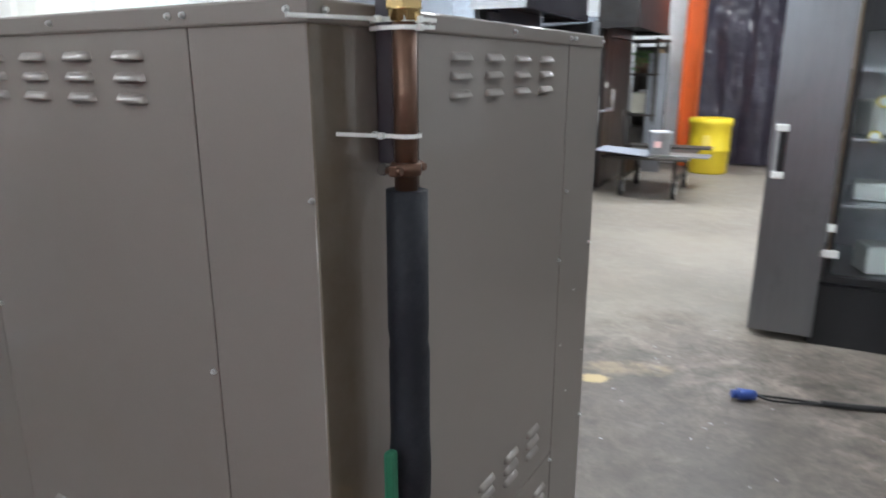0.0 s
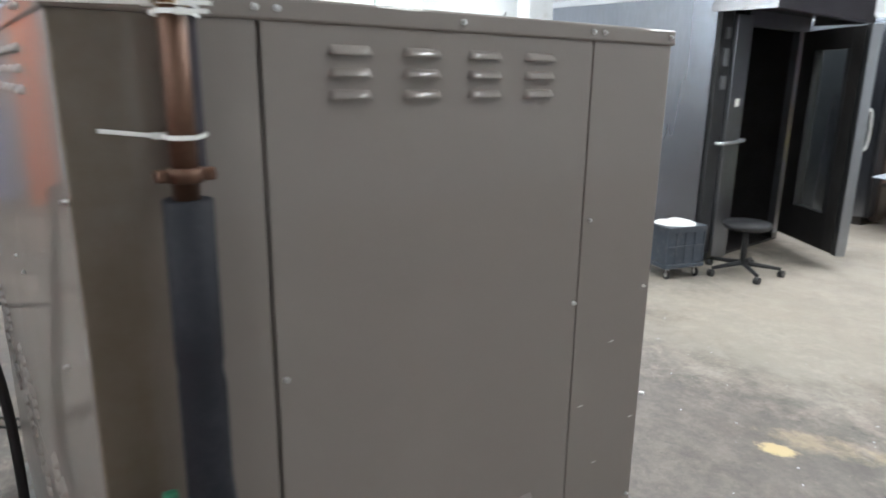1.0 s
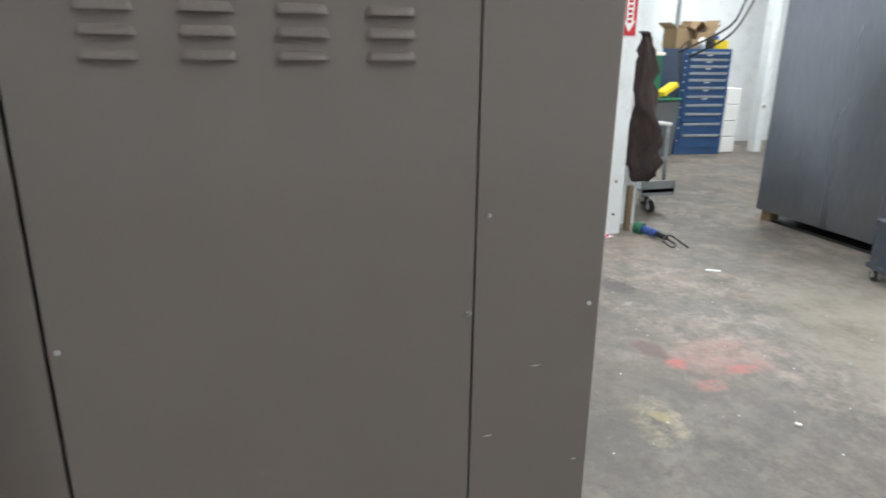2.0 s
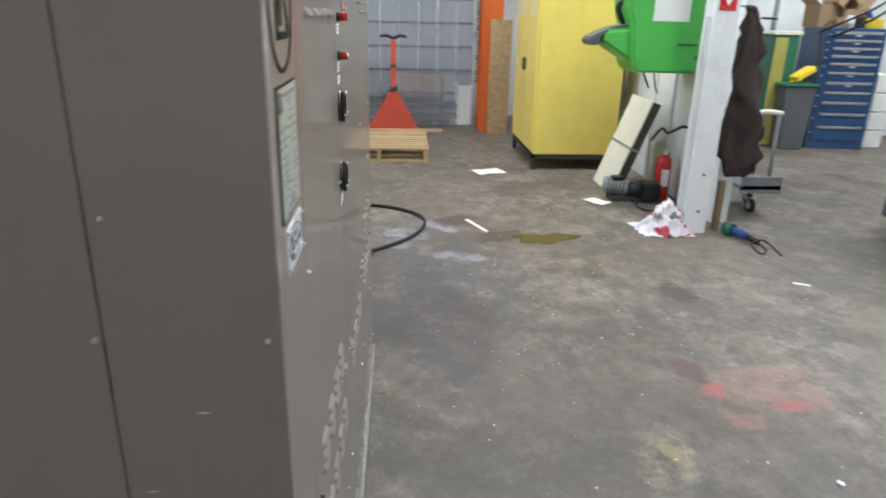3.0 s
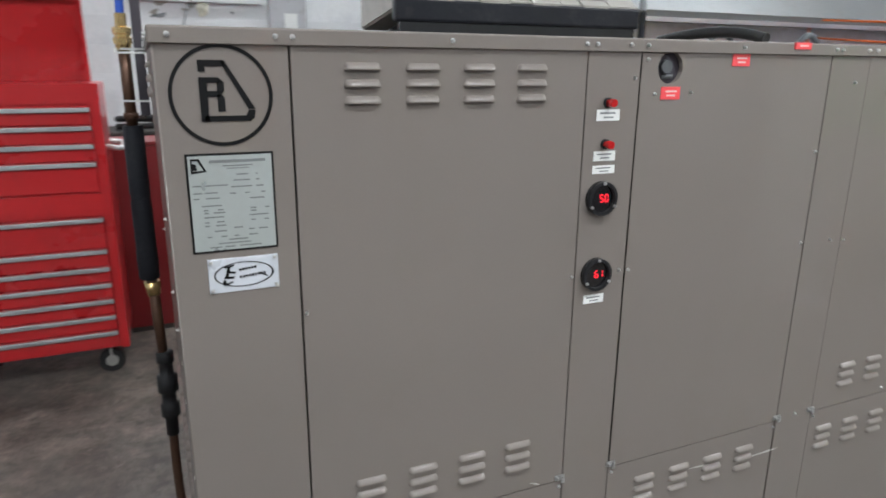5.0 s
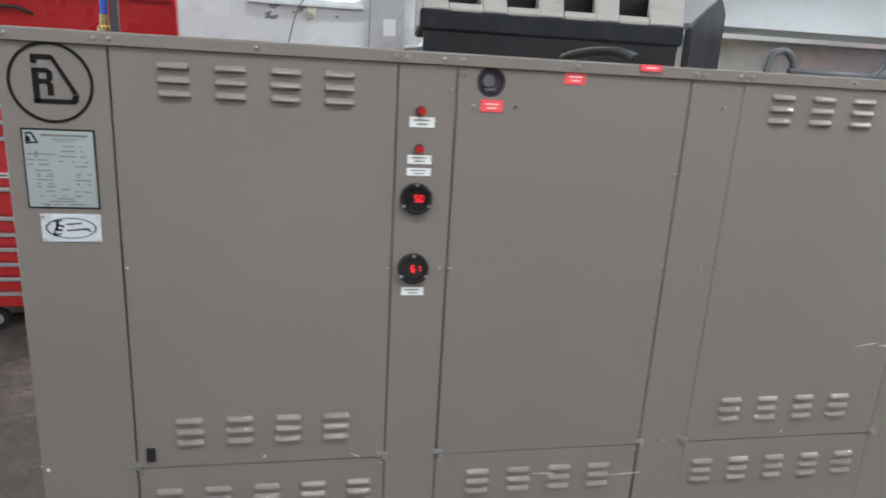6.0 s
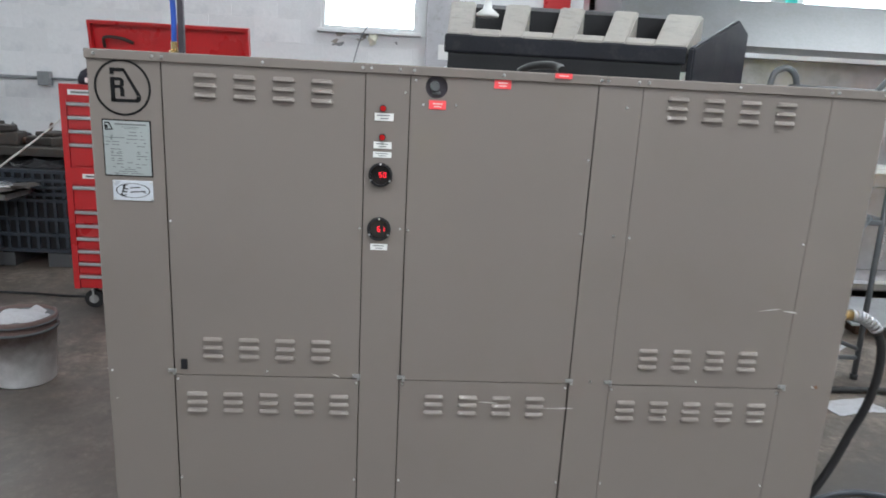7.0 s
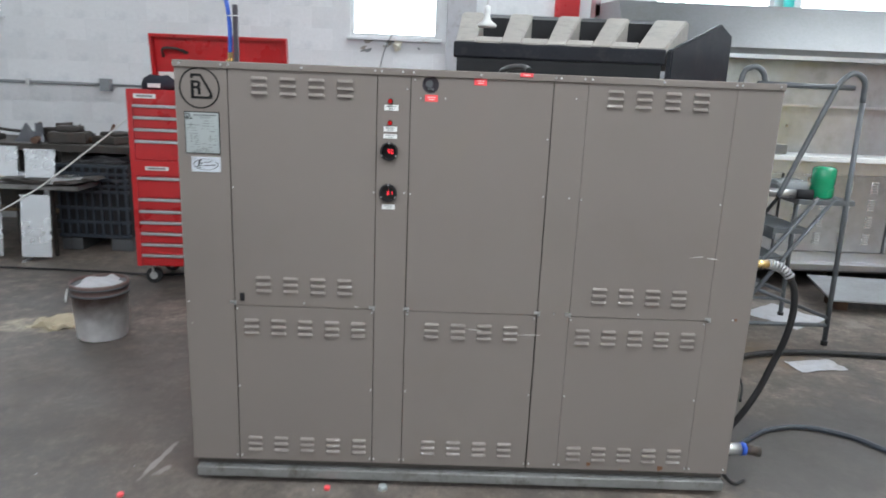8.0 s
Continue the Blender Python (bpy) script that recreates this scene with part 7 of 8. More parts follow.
# ---- north side ----
def tool_chest():
    t = thing("tool_chest", (-1.26, 2.42, 0), "red rolling tool chest with grey drawer pulls and open lid", "tool chest")
    W, D = 1.06, 0.48
    lower = part("lower_cabinet", B((0, W, 0.012, D, 0.14, 0.86), bevel=0.006), "red", t)
    upper = part("upper_chest", B((0, W, 0.012, D, 0.862, 1.385), bevel=0.006), "red", t)
    part("trim", B((0, W, 0.0, 0.012, 0.80, 0.90), (0, W, 0.0, 0.012, 1.30, 1.385), (0, 0.035, 0.0, 0.012, 0.14, 0.80), (0, 0.035, 0.0, 0.012, 0.90, 1.30), (W - 0.035, W, 0.0, 0.012, 0.14, 0.80), (W - 0.035, W, 0.0, 0.012, 0.90, 1.30)), "red", t)
    for zs, body in (([1.285, 1.205, 1.125, 1.045], upper), ([0.79, 0.64, 0.555, 0.475, 0.395, 0.315, 0.235], lower)):
        lows = zs[1:] + [zs[-1] - (0.14 if body is upper else 0.09)]
        for z, lo in zip(zs, lows):
            d = part("drawer", B((0.045, W - 0.045, -0.004, 0.014, lo + 0.006, z), bevel=0.002), "red", body)
            part("pull", B((0.045, W - 0.045, -0.022, -0.004, z - 0.022, z - 0.002), bevel=0.003), "galv", d)
    for q in ((0.05, 0.20, -0.003, 0.0, 1.325, 1.355), (0.10, 0.26, -0.003, 0.0, 0.835, 0.862)):
        part("nameplate", B(q), "white_plastic", t, "white name plate")
    for q in ((0.07, 0.18, -0.005, -0.003, 1.334, 1.346), (0.12, 0.24, -0.005, -0.003, 0.843, 0.854)):
        part("print", B(q), "grey_ink", t)
    lm = Matrix.Translation((0, D, 1.385)) @ Matrix.Rotation(radians(8), 4, "X")
    bm = bmesh.new()
    box(bm, 0.02, W - 0.05, -0.02, 0.0, 0.0, 0.40, bevel=0.004, m=lm)
    box(bm, 0.02, W - 0.05, -0.06, -0.02, 0.38, 0.40, m=lm)
    box(bm, 0.02, 0.038, -0.06, -0.02, 0.0, 0.38, m=lm)
    box(bm, W - 0.068, W - 0.05, -0.06, -0.02, 0.0, 0.38, m=lm)
    lid = part("lid", bm, "red", t)
    bm = bmesh.new()
    tube(bm, [lm @ Vector(p) for p in ((0.10, -0.025, 0.24), (0.12, -0.06, 0.30), (0.22, -0.06, 0.30), (0.28, -0.025, 0.27))], 0.010)
    part("lid_handle", bm, "iron", lid)
    bm = bmesh.new()
    box(bm, 0.05, 0.17, -0.024, -0.0205, 0.03, 0.13, bevel=0.0015, m=lm)
    part("lid_sticker", bm, "white_plastic", lid, "white sticker inside the lid")
    part("side_handle", T(0.012, (W, 0.10, 1.10), (W + 0.06, 0.11, 1.09), (W + 0.06, 0.36, 1.09), (W, 0.37, 1.10)), "zinc", t)
    for x in (0.09, W - 0.09):
        for y in (0.07, D - 0.07):
            wheel("caster", t, x, y, 0.058, 0.035, "y")


tool_chest()
t = thing("work_hat", (-1.10, 2.60, 1.385), "dark navy cloth hat with a pale front on the tool chest", "hat")
bm = bmesh.new()
lathe(bm, [(0.105, 0.0), (0.108, 0.03), (0.095, 0.07), (0.06, 0.095), (0.01, 0.10)], 22)
crumple(bm, 0.018, 11, 2)
for v in bm.verts:
    v.co.z = max(0.0, v.co.z)
part("crown", bm, "cloth_navy", t)
part("patch", B((-0.035, 0.05, -0.122, -0.110, 0.012, 0.040), bevel=0.003), "white_plastic", t, "pale front patch")


def bucket():
    t = thing("plastic_bucket", (-1.03, 1.42, 0), "cloudy white plastic pail caked with brown mud", "bucket")
    bm = bmesh.new()
    lathe(bm, [(0.128, 0.0), (0.134, 0.008), (0.149, 0.262), (0.153, 0.262), (0.153, 0.268), (0.150, 0.276), (0.150, 0.296), (0.155, 0.298), (0.157, 0.312), (0.157, 0.326), (0.150, 0.330), (0.146, 0.322), (0.140, 0.20), (0.05, 0.19)], 36)
    part("tub", bm, "pail", t)
    for z in (0.262, 0.300):
        bm = bmesh.new()
        lathe(bm, [(0.1505, z), (0.1605, z + 0.002), (0.1605, z + 0.010), (0.1505, z + 0.012)], 36)
        part("rim_ring", bm, "grey_plastic", t, "grey moulded ring")
    bm = bmesh.new()
    bmesh.ops.create_icosphere(bm, subdivisions=4, radius=1)
    for v in bm.verts:
        v.co = Vector((v.co.x * 0.126, v.co.y * 0.126, 0.298 + v.co.z * 0.035))
    crumple(bm, 0.035, 13, 4)
    part("bag", bm, "sheet_grey", t, "crumpled white bag in the pail")
    part("bail", T(0.004, (-0.160, 0.0, 0.31), (-0.175, -0.03, 0.26), (-0.172, -0.05, 0.21), (-0.168, -0.03, 0.28)), "white_plastic", t)


bucket()
bm = bmesh.new()
sheet(bm, 0, 0, 0.0, 0.18, 0.09, 20, 0.25, 40, 6, 0.02)
bmesh.ops.triangulate(bm, faces=list(bm.faces))
bmesh.ops.subdivide_edges(bm, edges=list(bm.edges), cuts=2)
for v in bm.verts:
    v.co.z = max(0.0, v.co.z + 0.03 * noise.noise(v.co * 16))
single("floor_rag", bm, "beige_rag", "beige rag lying beside the pail", "rag", at=(-1.36, 1.58, 0))


def work_bench():
    t = thing("work_bench", (-3.35, 3.75, 0), "dark cluttered steel work bench against the wall", "bench")
    part("top", B((-0.9, 1.65, -0.25, 0.55, 0.82, 0.88), bevel=0.005), "iron", t)
    for x in (-0.85, 0.55, 1.55):
        part("leg", B((x, x + 0.07, -0.2, -0.13, 0, 0.82)), "iron", t)
        part("leg", B((x, x + 0.07, 0.4, 0.47, 0, 0.82)), "iron", t)
    part("shelf", B((-0.85, 1.6, -0.2, 0.5, 0.28, 0.31)), "wood_dark", t)


work_bench()
t = thing("bench_vise", (-2.55, 3.85, 0.88), "dark iron pipe vise with a bent crank on the bench", "vise")
part("body", B((-0.16, 0.16, -0.07, 0.07, 0.0, 0.06), (-0.10, 0.12, -0.05, 0.05, 0.06, 0.12), bevel=0.01), "iron", t)
part("crank", T(0.013, (0.05, 0, 0.10), (-0.2, 0, 0.07), (-0.5, 0, 0.09), (-0.53, 0, 0.11), (-0.53, 0, 0.22), step=4), "iron", t)
part("jaw", R(((0.02, -0.03, 0.12), (0.14, 0.02, 0.15), 0.04, 0.02)), "iron", t)
for x, y, z, w, d, h, tn in ((-2.35, 3.7, 0.88, 0.3, 0.22, 0.10, 12), (-2.0, 3.8, 0.88, 0.26, 0.3, 0.07, -20), (-3.2, 3.7, 0.88, 0.4, 0.3, 0.05, 5), (-2.3, 3.75, 0.31, 0.4, 0.3, 0.34, 6), (-3.0, 3.8, 0.31, 0.45, 0.3, 0.3, -5)):
    bm = B((-w / 2, w / 2, -d / 2, d / 2, 0, h), (-w / 3, w / 3, -d / 3, d / 3, h, h * 1.5), bevel=0.012)
    single("machine_part", bm, "iron", "dark oily machine part", "machine part", "parts on the bench", at=(x, y, z), turn=tn)


rnd = random.Random(14)
for k in range(12):
    x, y = rnd.uniform(-4.0, -1.95), rnd.uniform(3.6, 4.1)
    bm = bmesh.new()
    if k % 3 == 0:
        r = rnd.uniform(0.05, 0.12)
        lathe(bm, [(r, 0.0), (r, 0.03), (r * 0.6, 0.04), (r * 0.55, 0.10), (r * 0.2, 0.11)], 18)
    elif k % 3 == 1:
        rod(bm, (-0.18, 0, 0.03), (0.18, 0.04, 0.03), 0.03, 0.02, seg=10)
        rod(bm, (0.1, 0.02, 0.03), (0.16, 0.03, 0.16), 0.014, seg=8)
    else:
        prism(bm, [(-0.12, 0.0), (0.12, 0.0), (0.10, 0.07), (0.02, 0.09), (-0.02, 0.16), (-0.08, 0.05)], -0.03, 0.03, "y")
    single("bench_scrap", bm, ("iron", "rust", "steel_dark")[k % 3], "dark iron scrap lying on the bench", "scrap", "scrap on the bench", at=(x, y, 0.88), turn=rnd.uniform(0, 180))


def folding_table():
    t = thing("sheet_stand", (-2.55, 3.22, 0), "low trestle stacked with bright steel sheets", "trestle")
    part("top", B((-0.9, 0.58, -0.20, 0.20, 0.565, 0.605), bevel=0.004), "dirty_galv", t)
    part("stack", B((-0.9, -0.20, -0.19, 0.16, 0.607, 0.630), (-0.8, -0.28, -0.16, 0.14, 0.632, 0.648)), "beige_rag", t)
    for x in (-0.8, 0.30):
        for y in (-0.10, 0.14):
            part("leg", B((x, x + 0.025, y, y + 0.025, 0, 0.565)), "iron", t)


folding_table()
rnd = random.Random(21)
for k in range(9):
    w, d = rnd.uniform(0.12, 0.30), rnd.uniform(0.05, 0.12)
    bm = bmesh.new()
    prism(bm, [(-w, 0.0), (-w * 0.4, -d * 0.2), (w * 0.5, 0.0), (w, d * 0.15), (w * 0.8, d * 0.3), (w * 0.1, d * 0.22), (-w * 0.6, d * 0.34)], -d, d, "y")
    crumple(bm, 0.02, 7, k)
    low = min(v.co.z for v in bm.verts)
    for v in bm.verts:
        v.co.z -= low
    single("sheet_offcut", bm, ("dirty_galv", "bare_sheet", "iron")[k % 3], "ragged sheet metal offcut on the trestle", "offcut", "offcuts on the trestle", at=(-2.48 + 0.055 * k, 3.06 + 0.26 * rnd.random(), 0.606), turn=rnd.uniform(-40, 40))
for x, y, z0, w, h, lean in ((-2.30, 2.96, 0.03, 0.23, 0.50, 7), (-2.30, 3.10, 0.607, 0.23, 0.27, 9), (-2.68, 2.96, 0.03, 0.22, 0.50, 5), (-2.62, 3.14, 0.65, 0.24, 0.24, 8)):
    bm = bmesh.new()
    box(bm, -w / 2, w / 2, -0.006, 0.006, 0, h, bevel=0.002, m=Matrix.Rotation(radians(-lean), 4, "X"))
    box(bm, -w / 2, w / 2, -0.025, -0.006, h - 0.012, h, m=Matrix.Rotation(radians(-lean), 4, "X"))
    box(bm, -w / 2 + 0.02, -w / 2 + 0.05, -0.05, 0.05, -z0 if z0 < 0.1 else 0, 0.012 - (z0 if z0 < 0.1 else 0))
    single("sheet_metal_cover", bm, "bare_sheet", "bright sheet metal cover propped upright", "cover", "metal covers", at=(x, y, z0), turn=4)


def black_crate():
    t = thing("bulk_crate", (-2.02, 3.62, 0), "black ribbed plastic bulk crate standing on feet", "crate")
    W, D, H = 0.30, 0.26, 0.74
    part("shell", B((-W, W, -D, D, 0.11, H), bevel=0.01), "black", t)
    for k in range(9):
        part("rib", B((-W + 0.01 + k * (2 * W - 0.04) / 8, -W + 0.03 + k * (2 * W - 0.04) / 8, -D - 0.018, -D, 0.13, H - 0.02)), "crate_blue", t)
    for z in (0.12, 0.24, 0.36, 0.50, 0.55, 0.60, 0.65, 0.715):
        part("band", B((-W - 0.005, W + 0.005, -D - 0.024, -D + 0.01, z, z + 0.025)), "crate_blue", t)
    for x in (-W, W - 0.18):
        part("foot", B((x, x + 0.18, -D, D, 0, 0.11), bevel=0.006), "grey_plastic", t)


black_crate()
bm = bmesh.new()
bmesh.ops.create_icosphere(bm, subdivisions=3, radius=1)
for v in bm.verts:
    v.co = Vector((v.co.x * 0.26, v.co.y * 0.2, max(0, v.co.z * 0.07)))
crumple(bm, 0.04, 12, 7)
single("black_tarp", bm, "black", "crumpled black plastic on the crate", "tarp", at=(-2.0, 3.62, 0.745))
t = thing("wall_conduit", (0, WALL_N - 0.03, 1.38), "grey steel conduit with a junction box on the wall", "conduit")
part("pipe", R(((X0 + 0.1, 0, 0), (-2.47, 0, 0), 0.016)), "grey_paint", t)
part("pipe", R(((-2.37, 0, 0.0), (-0.4, 0, 0.0), 0.011)), "grey_paint", t)
part("junction_box", B((-2.47, -2.37, -0.05, 0.028, -0.06, 0.06), bevel=0.006), "grey_paint", t)
for x in (-5.2, -4.2, -3.2, -1.4):
    part("strap", B((x, x + 0.03, -0.03, 0.028, -0.035, 0.035)), "zinc", t)
single("pull_cord", T(0.006, (-3.4, 2.6, 0.02), (-2.4, 2.75, 0.45), (-1.7, 2.8, 0.95), (-1.29, 2.82, 1.30), seg=6), "nylon", "pale cord running up to the tool chest", "cord")
single("thin_wire", T(0.006, (0.25, WALL_N - 0.02, 1.55), (0.33, WALL_N - 0.03, 1.85), (0.40, WALL_N - 0.03, 1.98), (0.43, WALL_N - 0.03, 2.08), seg=6), "grey_paint", "thin wire on the wall under the window", "cord")
single("floor_cable", T(0.008, (-5.5, 2.74, 0.009), (-3.0, 2.72, 0.009), (-1.8, 2.70, 0.009), (-1.30, 2.66, 0.009), (-0.8, 2.75, 0.009)), "rubber", "black cable along the floor", "cable")
t = thing("wall_post", (0.98, WALL_N - 0.06, 0), "white painted steel wall post", "post", kind="structure")
part("flange", B((-0.06, 0.22, -0.03, 0.05, 0, CEIL), bevel=0.004), "sheet_grey", t)
part("notice", B((0.05, 0.15, -0.034, -0.03, 1.72, 1.85)), "paper", t)
t = thing("steel_door_leaf", (0.22, 3.36, 0), "galvanised steel door leaf standing upright", "door leaf", turn=38)
part("leaf", B((-0.22, 0.22, -0.03, 0.03, 0.02, 1.05), bevel=0.006), "galv", t)
part("edge", B((-0.235, -0.22, -0.05, 0.05, 0.0, 1.07), (0.22, 0.235, -0.05, 0.05, 0.0, 1.07), (-0.22, 0.22, -0.05, 0.05, 1.052, 1.07)), "galv", t)

t = thing("red_cabinet", (-0.22, 2.96, 0), "dark red steel cabinet beside the tool chest", "cabinet")
part("body", B((0, 0.24, 0.0, 0.34, 0.03, 1.05), bevel=0.006), "red_dark", t)
part("top_rim", B((-0.006, 0.246, -0.006, 0.346, 1.051, 1.07), bevel=0.004), "red_dark", t)
part("plinth", B((0.01, 0.23, 0.01, 0.33, 0.0, 0.03)), "iron", t)
t = thing("welder", (0.0, 4.0, 0), "dark grey welding machine with coiled cable", "welder")
part("case", B((-0.28, 0.28, -0.2, 0.25, 0.12, 1.02), bevel=0.02), "grey_plastic", t)
part("top_cover", B((-0.3, 0.3, -0.22, 0.27, 1.021, 1.05), bevel=0.01), "iron", t)
part("coil", T(0.02, (-0.2, -0.05, 1.07), (0.0, -0.15, 1.08), (0.2, -0.02, 1.08), (0.1, 0.15, 1.09), (-0.15, 0.12, 1.11), (-0.18, -0.06, 1.12), (0.02, -0.12, 1.13), (0.18, 0.02, 1.14)), "rubber", t)
for x in (-0.2, 0.2):
    wheel("caster", t, x, 0.0, 0.055, 0.03, "y")


def hopper():
    t = thing("plastic_hopper", (1.55, 1.72, 0), "large dusty black plastic hopper bin with four openings", "hopper")
    W, D = 0.61, 0.62
    part("body", B((-W + 0.03, W - 0.03, 0.03, D + 0.2, 0.14, 1.60), bevel=0.02), "dusty_black", t)
    part("front_rim", B((-W, W, 0.0, 0.05, 1.645, 1.735), bevel=0.012), "dusty_black", t)
    part("front_screen", B((-W + 0.02, W - 0.02, 0.012, 0.028, 1.42, 1.65)), "black", t, "dark slotted screen")
    part("front_beam", B((-W, W, 0.0, 0.05, 1.34, 1.42), bevel=0.01), "dusty_black", t)
    # sloped top: dusty ribs with pockets between them
    n = 4

    def lean(bm):
        for v in bm.verts:
            v.co.x += (0.08 + 0.45 * min(1.15, max(0.0, (v.co.x + W) / (2 * W)))) * max(0.0, v.co.y)

    wide, narrow = 0.17, 0.115
    gapw = (2 * W - 0.02 - 4 * narrow - wide) / 4
    x = -W + 0.01
    for k in range(n + 1):
        rib = wide if k == n else narrow
        bm = bmesh.new()
        prism(bm, [(0.0, 1.70), (0.004, 1.738), (0.05, 1.752), (D, 1.96), (D + 0.08, 1.96), (D + 0.08, 1.64)], x, x + rib, "x")
        bmesh.ops.bevel(bm, geom=list(bm.edges), offset=0.008, segments=2, affect="EDGES")
        lean(bm)
        part("rib", bm, "dust", t, "pale dusty rib")
        if k < n:
            bm = bmesh.new()
            prism(bm, [(0.05, 1.60), (0.05, 1.62), (D, 1.64), (D, 1.93), (D + 0.08, 1.96), (D + 0.08, 1.60)], x + rib, x + rib + gapw, "x")
            lean(bm)
            part("pocket", bm, "black", t)
            bm = B((x + rib, x + rib + gapw, 0.003, 0.10, 1.70, 1.742), bevel=0.004)
            for v in bm.verts:
                v.co.z += 0.34 * max(0.0, v.co.y - 0.01)
            lean(bm)
            part("sill", bm, "dust", t, "pale dusty sill")
        x += rib + gapw
    bm = bmesh.new()
    prism(bm, [(0.0, 1.45), (0.0, 1.73), (D + 0.05, 1.955), (D + 0.25, 1.9), (D + 0.25, 1.35)], W, W + 0.035, "x")
    bmesh.ops.bevel(bm, geom=list(bm.edges), offset=0.008, segments=2, affect="EDGES")
    for v in bm.verts:
        v.co.x += 0.80 * max(0.0, v.co.y)
    part("cheek", bm, "dusty_black", t)
    for px in (-W + 0.05, W - 0.15):
        part("skid", B((px, px + 0.1, 0.05, D + 0.15, 0, 0.14)), "iron", t)


hopper()


def steel_line():
    t = thing("stainless_machine", (3.0, 3.0, 0), "long stainless bakery machine with a sloped hood and louvred panels", "machine")
    L = 3.6
    bm = bmesh.new()
    prism(bm, [(0.0, 1.80), (-0.02, 1.86), (0.28, 2.20), (1.1, 2.26), (1.1, 1.80)], -0.75, L, "x")
    hood = part("hood", bm, "machine_grey", t)
    part("hood_edge", B((-0.75, L, -0.025, 0.0, 1.785, 1.815)), "steel", hood)
    part("hood_duct", B((-0.75, -0.25, 0.9, 1.3, 2.15, 2.45), bevel=0.004), "galv", hood)
    part("back_panel", B((-0.3, L, 0.32, 0.36, 1.06, 1.80)), "machine_light", t)
    part("shelf_bar", B((-0.3, L, 0.22, 0.32, 1.44, 1.46), (0.4, 0.44, 0.26, 0.32, 1.06, 1.44)), "steel", t)
    part("worktop", B((-0.3, L, -0.06, 0.34, 1.03, 1.07), bevel=0.005), "white_plastic", t)
    part("socket_strip", B((0.25, 0.60, -0.02, 0.05, 1.075, 1.15), bevel=0.004), "machine_grey", t)
    part("front_frame", B((-0.3, L, 0.0, 0.04, 0.93, 1.03), (-0.3, L, 0.0, 0.04, 0.22, 0.30)), "steel", t)
    # slots in brighter metal than the panels, painting in their reflections
    slot = mesh_of("vent_slot", B((-0.032, 0.032, -0.010, 0.001, 0.0, 0.011), bevel=0.004), "bare_sheet")
    for k in range(3):
        pnl = part("access_panel", B((-0.28 + 0.9 * k, 0.60 + 0.9 * k, 0.0, 0.03, 0.305, 0.925), bevel=0.003), "machine_light", t)
        for c in range(4):
            for r in range(4):
                for q in range(5):
                    piece("vent_slot", slot, pnl, Matrix.Translation((-0.15 + 0.9 * k + 0.2 * c, 0.0, 0.37 + 0.14 * r + 0.02 * q)))
    part("apron", B((-0.3, L, -0.10, 0.0, 0.17, 0.22), bevel=0.003), "steel", t)
    part("body", B((-0.28, L - 0.02, 0.05, 1.0, 0.12, 1.02)), "steel_dark", t)
    for x in (-0.2, 1.2, 2.6, L - 0.15):
        part("leg", B((x, x + 0.06, 0.1, 0.16, 0, 0.17)), "iron", t)
        part("leg", B((x, x + 0.06, 0.9, 0.96, 0, 0.12)), "iron", t)


steel_line()


def ladder():
    t = thing("rolling_ladder", (3.0, 1.66, 0), "grey tubular rolling warehouse ladder with hooped rails", "ladder")
    W = 0.55
    for y in (0.0, W):
        part("rear_post", R(((0.33, y, 0.0), (0.30 if y == 0.0 else 0.315, y, 1.50 if y == 0.0 else 0.88), 0.0150)), "tube_grey", t)
        if y == 0.0:
            part("handrail", T(0.0160, (0.30, y, 1.48), (0.29, y, 1.60), (0.22, y, 1.64), (0.15, y, 1.58), (0.10, y, 1.46), (-0.08, y, 0.98), (-0.10, y, 0.92), step=5), "tube_grey", t)
        part("stringer", R(((-0.42, y, 0.12), (0.14, y, 0.92), 0.0135), ((-0.30, y, 0.12), (0.24, y, 0.92), 0.0125)), "tube_grey", t)
        part("brace", R(((-0.35, y, 0.42), (0.32, y, 0.18), 0.012)), "tube_grey", t)
        part("base_rail", R(((-0.42, y, 0.13), (0.33, y, 0.13), 0.0135), ((-0.42, y, 0.03), (-0.42, y, 0.13), 0.0150)), "tube_grey", t)
        for x in (0.33, -0.42):
            part("foot", R(((x, y, 0), (x, y, 0.03), 0.02)), "rubber", t)
    for x, z in ((-0.34, 0.20), (-0.22, 0.38), (-0.12, 0.54), (0.0, 0.72)):
        part("step", B((x - 0.10, x + 0.12, 0.0, W, z - 0.02, z + 0.012), (x - 0.10, x - 0.08, 0.0, W, z - 0.06, z - 0.02), bevel=0.003), "tube_grey", t)
    part("platform", B((0.02, 0.36, -0.01, W + 0.01, 0.88, 0.91), bevel=0.004), "tube_grey", t)
    part("top_bar", R(((-0.32, 0.0, 1.565), (0.24, 0.0, 1.56), 0.015), ), "tube_grey", t)
    part("left_hoop", T(0.0160, (-0.42, 0.06, 0.12), (-0.40, 0.06, 1.2), (-0.39, 0.06, 1.58), (-0.34, 0.06, 1.655), (-0.28, 0.06, 1.64), (-0.25, 0.06, 1.56), (-0.25, 0.06, 1.3), (-0.20, 0.06, 0.4), step=5), "tube_grey", t)


